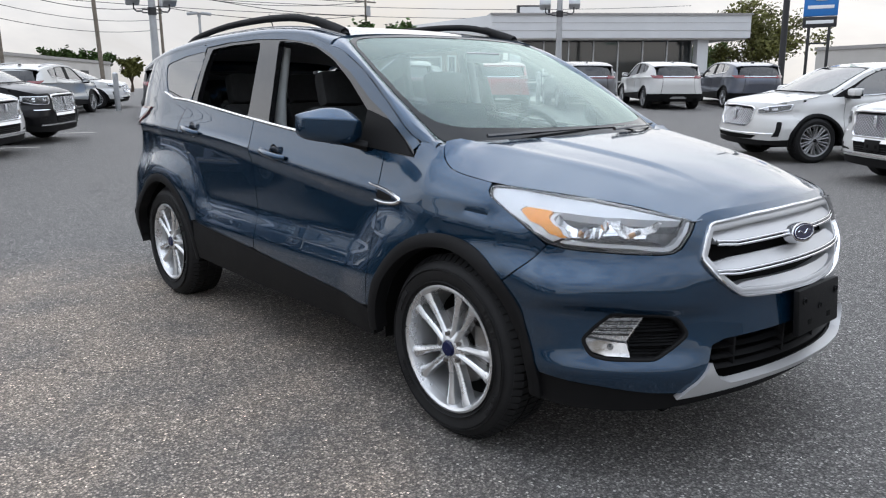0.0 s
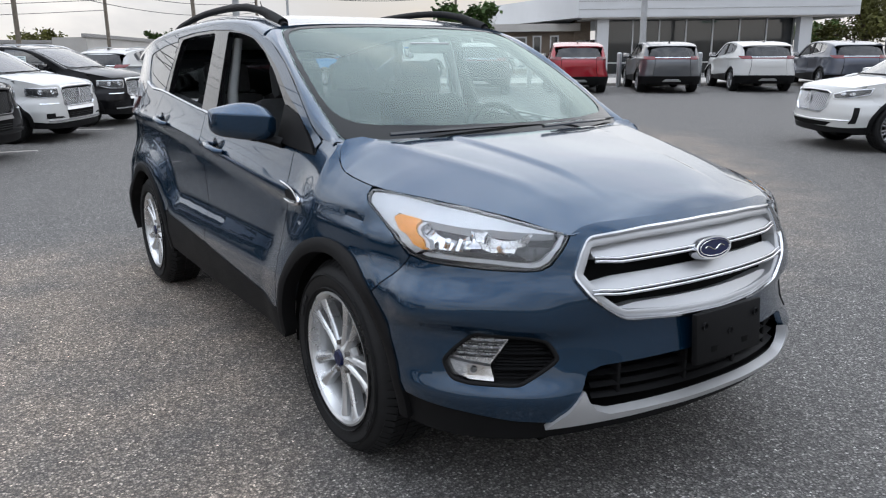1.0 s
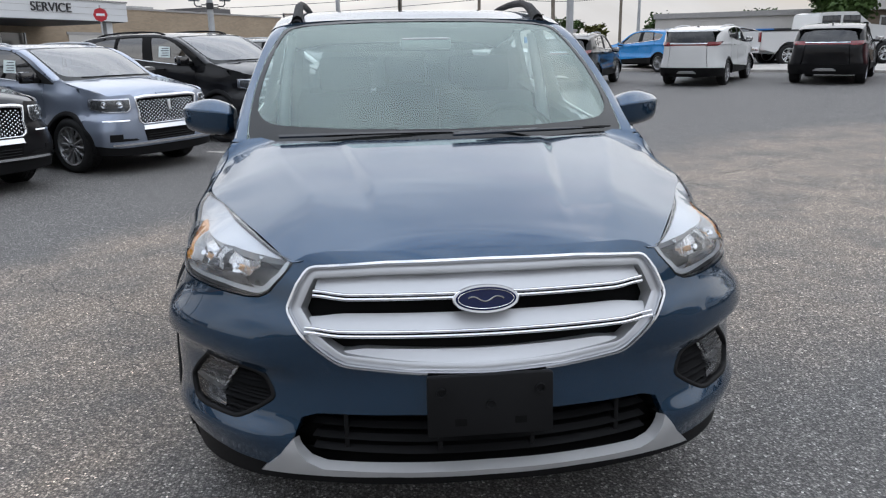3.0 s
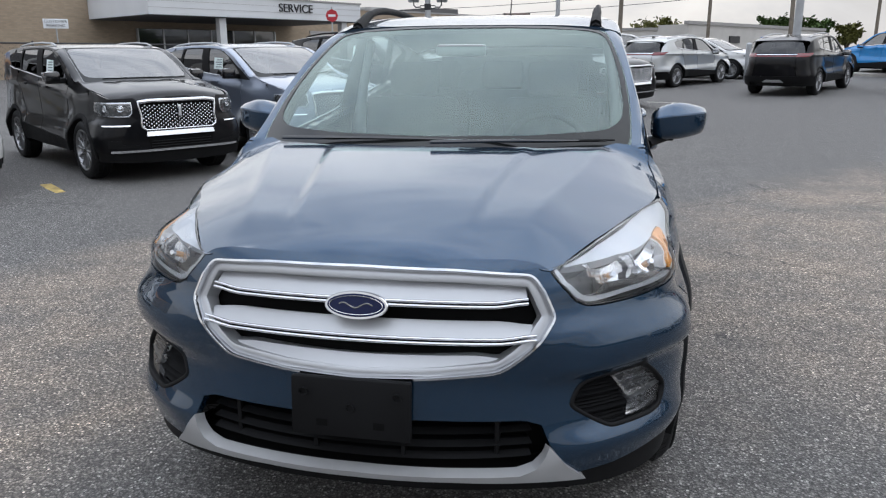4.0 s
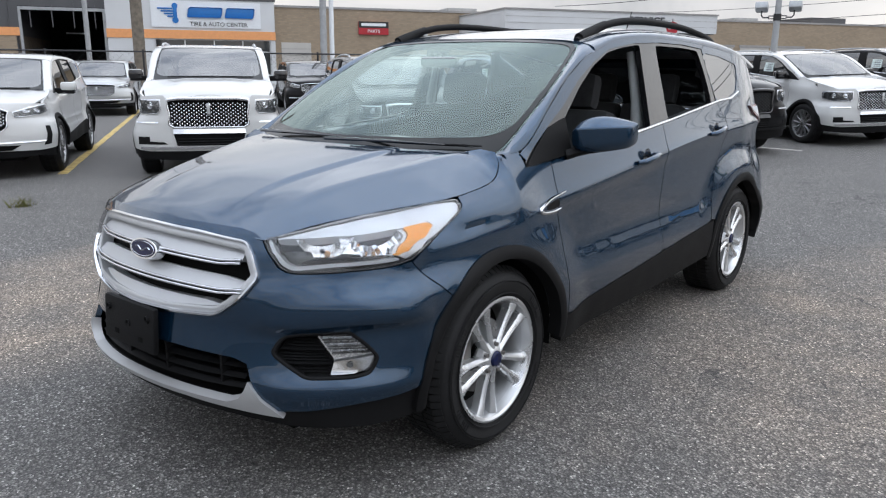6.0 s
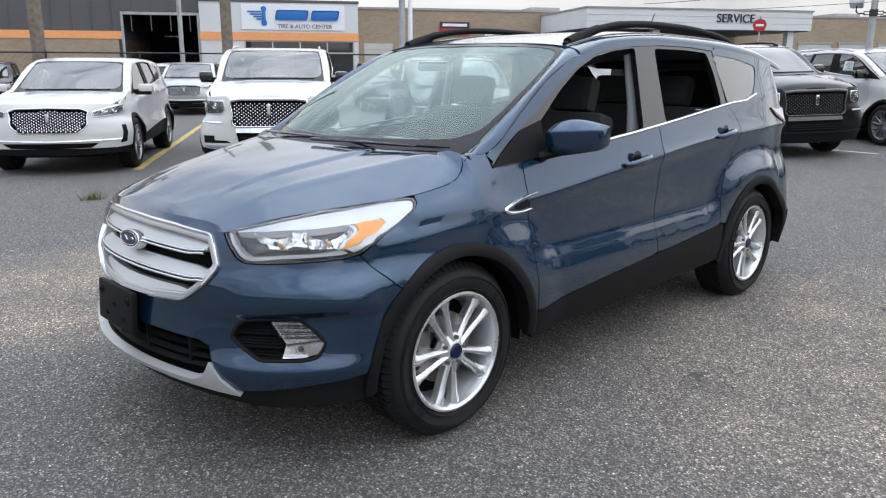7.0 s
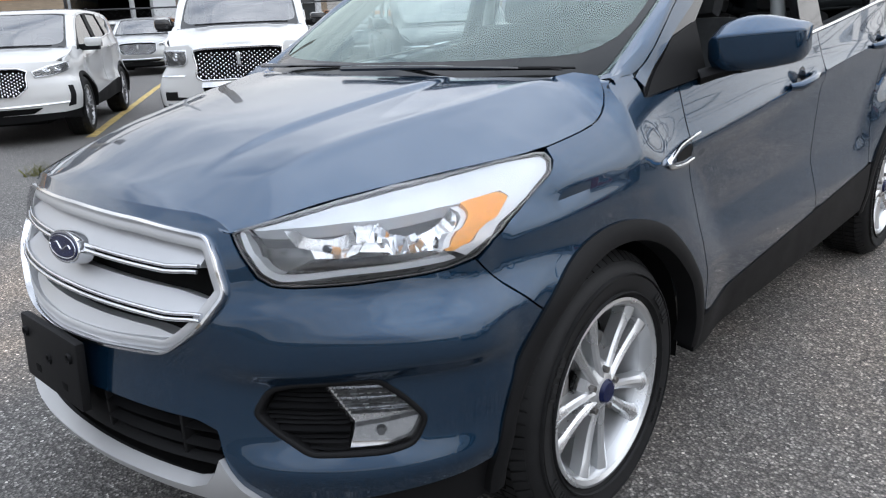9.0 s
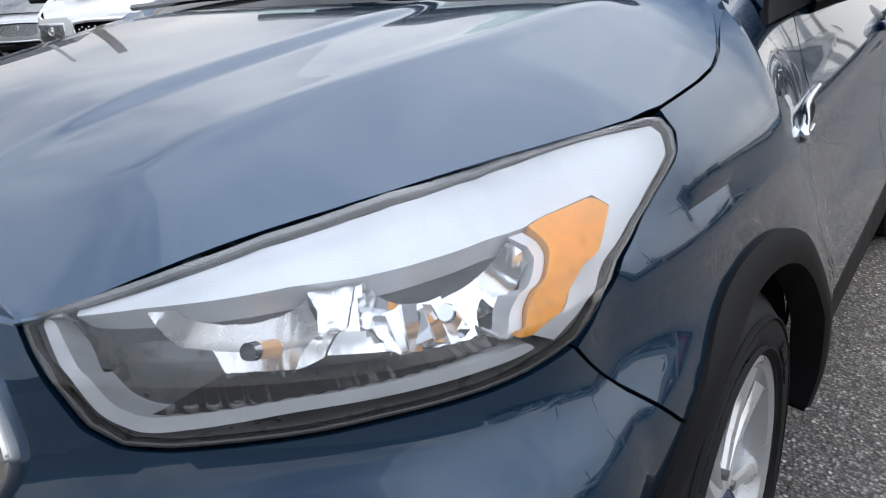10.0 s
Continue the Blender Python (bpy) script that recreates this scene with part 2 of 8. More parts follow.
def asphalt():
    m, nt, b = material("weathered_asphalt")
    co = nt.nodes.new("ShaderNodeTexCoord")

    def tex(kind, scale, **kw):
        n = nt.nodes.new(kind)
        n.inputs["Scale"].default_value = scale
        for k, v in kw.items():
            n.inputs[k].default_value = v
        link(nt, co.outputs["Object"], n.inputs["Vector"])
        return n

    stone = tex("ShaderNodeTexVoronoi", 120.0)
    grit = tex("ShaderNodeTexNoise", 180.0, Detail=3.0)
    big = tex("ShaderNodeTexNoise", 0.22, Detail=5.0, Roughness=0.55, Distortion=0.3)
    mid = tex("ShaderNodeTexNoise", 1.6, Detail=6.0, Roughness=0.65)
    sc = ramp(nt, stone.outputs["Color"], ((0.05, (0.062, 0.059, 0.056)), (0.50, (0.132, 0.126, 0.119)), (0.78, (0.255, 0.244, 0.230)), (0.91, (0.50, 0.48, 0.45)), (1.0, (0.98, 0.94, 0.89)))).outputs[0]
    gap = ramp(nt, stone.outputs["Distance"], ((0.25, 1.0), (0.75, 0.42))).outputs[0]
    c = mix(nt, 1.0, sc, gap, "MULTIPLY")
    # older, bleached tan patches: a long one running off to the far left, a small one beside the right-hand doors
    edge = tex("ShaderNodeTexNoise", 0.9, Detail=5.0, Roughness=0.6)
    strip = None
    for cx, cy, turn, rx, ry in ((-4.8, 4.9, 134.0, 5.6, 2.4), (-1.2, -1.95, -12.0, 3.1, 1.35)):
        away = nt.nodes.new("ShaderNodeMapping")
        away.vector_type = "TEXTURE"
        away.inputs["Location"].default_value, away.inputs["Rotation"].default_value, away.inputs["Scale"].default_value = (cx, cy, 0.0), (0.0, 0.0, radians(turn)), (rx, ry, 1.0)
        link(nt, co.outputs["Object"], away.inputs["Vector"])
        far = nt.nodes.new("ShaderNodeVectorMath")
        far.operation = "LENGTH"
        link(nt, away.outputs[0], far.inputs[0])
        along = nt.nodes.new("ShaderNodeMath")
        along.operation = "MULTIPLY_ADD"
        along.inputs[1].default_value = 0.7
        link(nt, edge.outputs["Fac"], along.inputs[0])
        link(nt, far.outputs["Value"], along.inputs[2])
        span = nt.nodes.new("ShaderNodeMapRange")
        span.inputs["From Min"].default_value, span.inputs["From Max"].default_value = 1.10, 1.50
        span.inputs["To Min"].default_value, span.inputs["To Max"].default_value = 1.0, 0.0
        link(nt, along.outputs[0], span.inputs["Value"])
        strip = span.outputs[0] if strip is None else mix(nt, 1.0, strip, span.outputs[0], "LIGHTEN")
    patch = ramp(nt, mid.outputs["Fac"], ((0.32, 0.35), (0.60, 1.0))).outputs[0]
    tan = mix(nt, 1.0, strip, patch, "MULTIPLY")
    c = mix(nt, tan, c, mix(nt, 1.0, c, (1.92, 1.68, 1.44), "MULTIPLY"))
    blot = ramp(nt, mid.outputs["Fac"], ((0.30, 0.80), (0.52, 1.0), (0.75, 1.12))).outputs[0]
    c = mix(nt, 1.0, c, blot, "MULTIPLY")
    # cracks: edges of large warped cells, kept in some places only
    wob = tex("ShaderNodeTexNoise", 2.2, Detail=5.0)
    wmix = nt.nodes.new("ShaderNodeMixRGB")
    wmix.blend_type = "ADD"
    wmix.inputs[0].default_value = 0.55
    link(nt, co.outputs["Object"], wmix.inputs[1])
    link(nt, wob.outputs["Color"], wmix.inputs[2])
    # fine cracking off the left front wheel, sound paving off the right one
    masks = []
    for place, size, stops in (((-0.2, 2.0, 0.0), (2.3, 1.4, 1.0), ((0.65, 1.0), (1.0, 0.0))), ((1.0, -2.2, 0.0), (2.8, 2.2, 1.0), ((0.75, 0.12), (1.1, 1.0)))):
        spot = nt.nodes.new("ShaderNodeMapping")
        spot.vector_type = "TEXTURE"
        spot.inputs["Location"].default_value, spot.inputs["Scale"].default_value = place, size
        link(nt, co.outputs["Object"], spot.inputs["Vector"])
        off = nt.nodes.new("ShaderNodeVectorMath")
        off.operation = "LENGTH"
        link(nt, spot.outputs[0], off.inputs[0])
        masks.append(ramp(nt, off.outputs["Value"], stops).outputs[0])
    worn, sound = masks
    crack_all = None
    for scale, width, keep in ((0.42, 0.0032, 0.53), (3.1, 0.011, 0.44)):
        v = nt.nodes.new("ShaderNodeTexVoronoi")
        v.feature = "DISTANCE_TO_EDGE"
        v.inputs["Scale"].default_value = scale
        link(nt, wmix.outputs[0], v.inputs["Vector"])
        line = ramp(nt, v.outputs["Distance"], ((0.0, 1.0), (width, 0.0))).outputs[0]
        k = ramp(nt, tex("ShaderNodeTexNoise", 0.16 if scale < 1 else 0.3, Detail=2.0).outputs["Fac"], ((keep - 0.02, 0.0), (keep + 0.06, 1.0))).outputs[0]
        one = mix(nt, 1.0, line, k, "MULTIPLY")
        one = mix(nt, 1.0, one, worn if scale > 1 else sound, "MULTIPLY")
        crack_all = one if crack_all is None else mix(nt, 1.0, crack_all, one, "LIGHTEN")
    c = mix(nt, crack_all, c, (0.020, 0.020, 0.020))
    link(nt, c, b.inputs["Base Color"])
    link(nt, ramp(nt, mid.outputs["Fac"], ((0.3, 0.72), (0.7, 0.9))).outputs[0], b.inputs["Roughness"])
    h = mix(nt, 0.5, mix(nt, 1.0, stone.outputs["Distance"], grit.outputs["Fac"], "ADD"), crack_all, "SUBTRACT")
    bump(nt, b, h, 0.75, 0.006)
    return m


ASPHALT = asphalt()
YELLOW = plain("worn_yellow_paint", (0.42, 0.31, 0.10), 0.8, 0.0, 0.45, 9.0)
LINEWHITE = plain("worn_white_paint", (0.42, 0.40, 0.36), 0.8, 0.0, 0.5, 9.0)
CONCRETE = plain("concrete", (0.36, 0.34, 0.31), 0.85, 0.0, 0.25, 3.0, 0.3)

# ---------------------------------------------------------------- mesh tools
def thing(name, label, category, group="", at=None):
    ob = tagged(new(name), label, category, group)
    if at is not None:
        ob.matrix_world = at
    return ob


def raw(name, verts, faces, mat, parent=None, label="", sharp=35):
    me = bpy.data.meshes.new(name)
    me.from_pydata([tuple(v) for v in verts], [], [tuple(f) for f in faces])
    me.validate()
    me.shade_smooth()
    if sharp:
        me.set_sharp_from_angle(angle=radians(sharp))
    me.materials.append(mat)
    ob = new(name, me)
    if parent is not None:
        ob.parent = parent
    if label:
        ob["label"] = label
    return ob


def part(name, bm, mat, parent=None, label="", sharp=35):
    bmesh.ops.recalc_face_normals(bm, faces=bm.faces)
    me = bpy.data.meshes.new(name)
    bm.to_mesh(me)
    bm.free()
    me.shade_smooth()
    if sharp:
        me.set_sharp_from_angle(angle=radians(sharp))
    me.materials.append(mat)
    ob = new(name, me)
    if parent is not None:
        ob.parent = parent
    if label:
        ob["label"] = label
    return ob


def box(bm, c, s, rot=None, bev=0.0):
    """A box of size s at c, its edges rounded by bev."""
    m = Matrix.Translation(c) @ (rot or Matrix()) @ Matrix.Diagonal((*s, 1))
    r = bmesh.ops.create_cube(bm, size=1, matrix=m)
    if bev:
        es = list({e for v in r["verts"] for e in v.link_edges})
        bmesh.ops.bevel(bm, geom=es, offset=bev, segments=2, affect="EDGES", profile=0.6)
    return bm


def box_part(name, c, s, mat, parent=None, label="", bev=0.01, rot=None):
    return part(name, box(bmesh.new(), c, s, rot, bev), mat, parent, label)


def cyl(bm, a, b, r0, r1=None, n=16, caps=True):
    a, b = Vector(a), Vector(b)
    d = b - a
    m = Matrix.Translation((a + b) / 2) @ d.to_track_quat("Z", "Y").to_matrix().to_4x4()
    bmesh.ops.create_cone(bm, cap_ends=caps, segments=n, radius1=r0, radius2=r0 if r1 is None else r1, depth=d.length, matrix=m)
    return bm


def tube(name, pts, r, mat, parent=None, label="", n=8, flat=1.0):
    """A round bar along points; r may be a number or one for each point; flat squeezes it upright."""
    pts = [Vector(p) for p in pts]
    rs = r if isinstance(r, (list, tuple)) else [r] * len(pts)
    vs, fs = [], []
    for i, p in enumerate(pts):
        t = (pts[min(i + 1, len(pts) - 1)] - pts[max(i - 1, 0)]).normalized()
        side = t.cross(Vector((0, 0, 1)))
        side = side.normalized() if side.length > 1e-4 else Vector((0, 1, 0))
        up = side.cross(t).normalized()
        for k in range(n):
            a = 2 * math.pi * k / n
            vs.append(p + (side * math.cos(a) + up * math.sin(a) * flat) * rs[i])
    for i in range(len(pts) - 1):
        for k in range(n):
            fs.append((i * n + k, i * n + (k + 1) % n, (i + 1) * n + (k + 1) % n, (i + 1) * n + k))
    fs += [tuple(range(n))[::-1], tuple(range((len(pts) - 1) * n, len(pts) * n))]
    return raw(name, vs, fs, mat, parent, label, 50)


def lathe(bm, prof, n=48, axis="Y"):
    """Turns (radius, along) pairs round an axis."""
    rings = []
    for r, a in prof:
        ring = []
        for k in range(n):
            t = 2 * math.pi * k / n
            p = (r * math.cos(t), a, r * math.sin(t)) if axis == "Y" else (r * math.cos(t), r * math.sin(t), a) if axis == "Z" else (a, r * math.cos(t), r * math.sin(t))
            ring.append(bm.verts.new(p))
        rings.append(ring)
    for a, b in zip(rings, rings[1:]):
        for k in range(n):
            bm.faces.new((a[k], a[(k + 1) % n], b[(k + 1) % n], b[k]))
    return bm


def cv(*nodes):
    """A smooth curve through (place, value) nodes, flat outside them."""
    xs, ys = [float(a) for a, _ in nodes], [float(b) for _, b in nodes]
    if xs[0] > xs[-1]:
        xs, ys = xs[::-1], ys[::-1]
    n = len(xs)
    d = [(ys[i + 1] - ys[i]) / (xs[i + 1] - xs[i]) for i in range(n - 1)]
    m = [d[0]] + [0.0 if d[i - 1] * d[i] <= 0 else 2 * d[i - 1] * d[i] / (d[i - 1] + d[i]) for i in range(1, n - 1)] + [d[-1]]

    def f(q):
        if q <= xs[0]:
            return ys[0]
        if q >= xs[-1]:
            return ys[-1]
        i = 0
        while q > xs[i + 1]:
            i += 1
        h = xs[i + 1] - xs[i]
        t = (q - xs[i]) / h
        return (ys[i] * (1 + 2 * t) * (1 - t) ** 2 + m[i] * h * t * (1 - t) ** 2 + ys[i + 1] * t * t * (3 - 2 * t) - m[i + 1] * h * t * t * (1 - t))
    return f


def smooth(a, b, q):
    t = min(1.0, max(0.0, (q - a) / (b - a)))
    return t * t * (3 - 2 * t)


def spline(pts, n=8, closed=False):
    """Points along a Catmull-Rom curve."""
    P = [Vector(p) for p in pts]
    out, k = [], len(P)
    for i in range(k if closed else k - 1):
        a, b = P[i], P[(i + 1) % k]
        z = P[i - 1] if closed or i > 0 else a * 2 - b
        c = P[(i + 2) % k] if closed or i + 2 < k else b * 2 - a
        for j in range(n):
            t = j / n
            out.append(0.5 * (2 * a + (b - z) * t + (2 * z - 5 * a + 4 * b - c) * t * t + (3 * a - z - 3 * b + c) * t ** 3))
    if not closed:
        out.append(P[-1])
    return [tuple(p) for p in out]


def rounded(poly, r, n=4):
    """A polygon with its corners rounded by r (a number, or one for each corner)."""
    out, k = [], len(poly)
    rs = r if isinstance(r, (list, tuple)) else [r] * k
    for i in range(k):
        p, a, b = Vector(poly[i]), Vector(poly[i - 1]), Vector(poly[(i + 1) % k])
        ra = min(rs[i], (a - p).length * 0.45, (b - p).length * 0.45)
        if ra < 1e-5:
            out.append(tuple(p))
            continue
        p0, p1 = p + (a - p).normalized() * ra, p + (b - p).normalized() * ra
        for j in range(n + 1):
            t = j / n
            out.append(tuple(p0 * (1 - t) ** 2 + p * 2 * t * (1 - t) + p1 * t * t))
    return out


def dense(poly, step):
    """A closed polygon with points no further apart than step."""
    out = []
    for i in range(len(poly)):
        a, b = Vector(poly[i]), Vector(poly[(i + 1) % len(poly)])
        n = max(1, math.ceil((b - a).length / step))
        out += [tuple(a.lerp(b, j / n)) for j in range(n)]
    return out


def inset(poly, d):
    """A polygon moved inwards by d (it runs anticlockwise)."""
    out, k = [], len(poly)
    area = sum(poly[i - 1][0] * poly[i][1] - poly[i][0] * poly[i - 1][1] for i in range(k))
    s = 1 if area > 0 else -1
    for i in range(k):
        p, a, b = Vector(poly[i]), Vector(poly[i - 1]), Vector(poly[(i + 1) % k])
        e, f = (p - a), (b - p)
        e = e.normalized() if e.length > 1e-9 else f.normalized()
        f = f.normalized() if f.length > 1e-9 else e
        n1, n2 = Vector((-e.y, e.x)) * s, Vector((-f.y, f.x)) * s
        m = n1 + n2
        m = m / max(0.35, m.length_squared / 2) if m.length > 1e-6 else n1
        out.append(tuple(p + m * d))
    return out


def inside(px, py, poly):
    p = np.array(poly)
    x0, y0 = p[:, 0], p[:, 1]
    x1, y1 = np.roll(x0, -1), np.roll(y0, -1)
    res = np.zeros(px.shape, bool)
    for a, b, c, d in zip(x0, y0, x1, y1):
        if b == d:
            continue
        hit = ((b > py) != (d > py)) & (px < (c - a) * (py - b) / (d - b) + a)
        res ^= hit
    return res


def normal_of(f, u, v, e=0.004):
    a = Vector(f(u + e, v)) - Vector(f(u - e, v))
    b = Vector(f(u, v + e)) - Vector(f(u, v - e))
    n = a.cross(b)
    return n.normalized() if n.length > 1e-12 else Vector((0, 0, 1))


def raised(f, off):
    """The surface f moved off along its normal."""
    return lambda u, v: Vector(f(u, v)) + normal_of(f, u, v) * off


def panel(name, f, outline, step, mat, parent=None, holes=(), depth=0.012, label=""):
    """A sheet of the surface f(u, v) cut to an outline, with holes, its rims turned in by depth."""
    loops = [np.array(l, float) for l in (outline, *holes)]
    lo, hi = loops[0].min(0), loops[0].max(0)
    nu, nv = (max(1, math.ceil((hi[i] - lo[i]) / step)) for i in (0, 1))
    us, vs = np.linspace(lo[0], hi[0], nu + 1), np.linspace(lo[1], hi[1], nv + 1)
    cu, cvv = np.meshgrid((us[:-1] + us[1:]) / 2, (vs[:-1] + vs[1:]) / 2, indexing="ij")
    keep = inside(cu, cvv, loops[0])
    for h in loops[1:]:
        keep &= ~inside(cu, cvv, h)
    count = np.zeros((nu + 1, nv + 1), int)
    for i, j in ((0, 0), (1, 0), (0, 1), (1, 1)):
        count[i:nu + i, j:nv + j] += keep
    pos = np.stack(np.meshgrid(us, vs, indexing="ij"), -1)
    edge = np.argwhere((count > 0) & (count < 4))
    A = np.concatenate(loops)
    B = np.concatenate([np.roll(l, -1, 0) for l in loops])
    D = B - A
    L2 = np.maximum((D ** 2).sum(1), 1e-12)
    for i, j in edge:
        p = pos[i, j]
        t = np.clip(((p - A) * D).sum(1) / L2, 0, 1)
        q = A + D * t[:, None]
        pos[i, j] = q[((q - p) ** 2).sum(1).argmin()]
    if len(edge):
        pe = pos[edge[:, 0], edge[:, 1]]
        for l in loops:
            e0, e1 = l - np.roll(l, 1, 0), np.roll(l, -1, 0) - l
            c = (e0 * e1).sum(1) / np.maximum(1e-9, np.linalg.norm(e0, axis=1) * np.linalg.norm(e1, axis=1))
            for k in np.argwhere(c < 0.9)[:, 0]:
                w = ((pe - l[k]) ** 2).sum(1).argmin()
                if ((pe[w] - l[k]) ** 2).sum() < (2 * step) ** 2:
                    pos[edge[w][0], edge[w][1]] = l[k]
                    pe[w] = l[k]
    idx, verts, par = {}, [], []
    faces = []
    for i, j in np.argwhere(keep):
        q = []
        for a, b in ((i, j), (i + 1, j), (i + 1, j + 1), (i, j + 1)):
            if (a, b) not in idx:
                idx[a, b] = len(verts)
                u, v = pos[a, b]
                verts.append(Vector(f(u, v)))
                par.append((u, v))
            q.append(idx[a, b])
        faces.append(q)
    if depth:
        used = {}
        for q in faces:
            for a, b in zip(q, q[1:] + q[:1]):
                if (b, a) in used:
                    del used[b, a]
                else:
                    used[a, b] = 1
        low = {}
        for a, b in list(used):
            for k in (a, b):
                if k not in low:
                    low[k] = len(verts)
                    verts.append(verts[k] - normal_of(f, *par[k]) * depth)
            faces.append([b, a, low[a], low[b]])
    return raw(name, verts, faces, mat, parent, label)


def ring(name, f, outer, inner, mat, parent=None, lift=0.006, sink=0.004, label="", closed=True):
    """A raised frame on the surface f between two outlines of equal length."""
    n = len(outer)
    rows = [[Vector(f(u, v)) + normal_of(f, u, v) * o for u, v in l] for l, o in ((outer, -sink), (outer, lift * 0.55), ([((a[0] * 3 + b[0]) / 4, (a[1] * 3 + b[1]) / 4) for a, b in zip(outer, inner)], lift), ([((a[0] + b[0] * 3) / 4, (a[1] + b[1] * 3) / 4) for a, b in zip(outer, inner)], lift), (inner, lift * 0.55), (inner, -sink))]
    vs = [p for r in rows for p in r]
    fs = []
    for k in range(len(rows) - 1):
        for i in range(n if closed else n - 1):
            j = (i + 1) % n
            fs.append((k * n + i, k * n + j, (k + 1) * n + j, (k + 1) * n + i))
    return raw(name, vs, fs, mat, parent, label, 60)


def on(f, pts, off=0.0):
    return [Vector(f(u, v)) + normal_of(f, u, v) * off for u, v in pts]

# ---------------------------------------------------------------- ground
def height(x, y):
    """The lot lies flat round the blue car and climbs gently towards the street."""
    d = (-0.906 * x + 0.423 * y - 6.0) / 1.5
    return min(0.9, 0.0525 * (math.log1p(math.exp(d)) if d < 40 else d))


def ground():
    axis = sorted(set([round(a, 3) for a in np.concatenate([np.arange(-60, 60.1, 1.5), [-3000, -1200, -500, -250, -130, -90, 90, 130, 250, 500, 1200, 3000]])]))
    n = len(axis)
    vs = [(x, y, height(x, y)) for x in axis for y in axis]
    fs = [(i * n + j, (i + 1) * n + j, (i + 1) * n + j + 1, i * n + j + 1) for i in range(n - 1) for j in range(n - 1)]
    return tagged(raw("ground", vs, fs, ASPHALT, sharp=0), "grey weathered asphalt lot with cracks and tan patches", "asphalt", kind="structure")


ground()


def stripe(a, b, w, mat, label):
    """A painted line from a to b, laid on the ground."""
    a, b = Vector(a), Vector(b)
    d = (b - a)
    n = max(2, int(d.length / 0.5))
    side = Vector((-d.y, d.x)).normalized() * w / 2
    vs, fs = [], []
    for i in range(n + 1):
        p = a.lerp(b, i / n)
        for q in (p - side * (0.9 + 0.1 * math.sin(i * 2.3)), p + side * (0.9 + 0.1 * math.cos(i * 1.7))):
            vs.append((q.x, q.y, height(q.x, q.y) + 0.004))
    for i in range(n):
        fs.append((2 * i, 2 * i + 1, 2 * i + 3, 2 * i + 2))
    return tagged(raw("parking_line", vs, fs, mat), label, "parking line", "parking lines", "structure")

# ---------------------------------------------------------------- the body's surfaces
HUB_Z, BASE = 0.335, 2.69


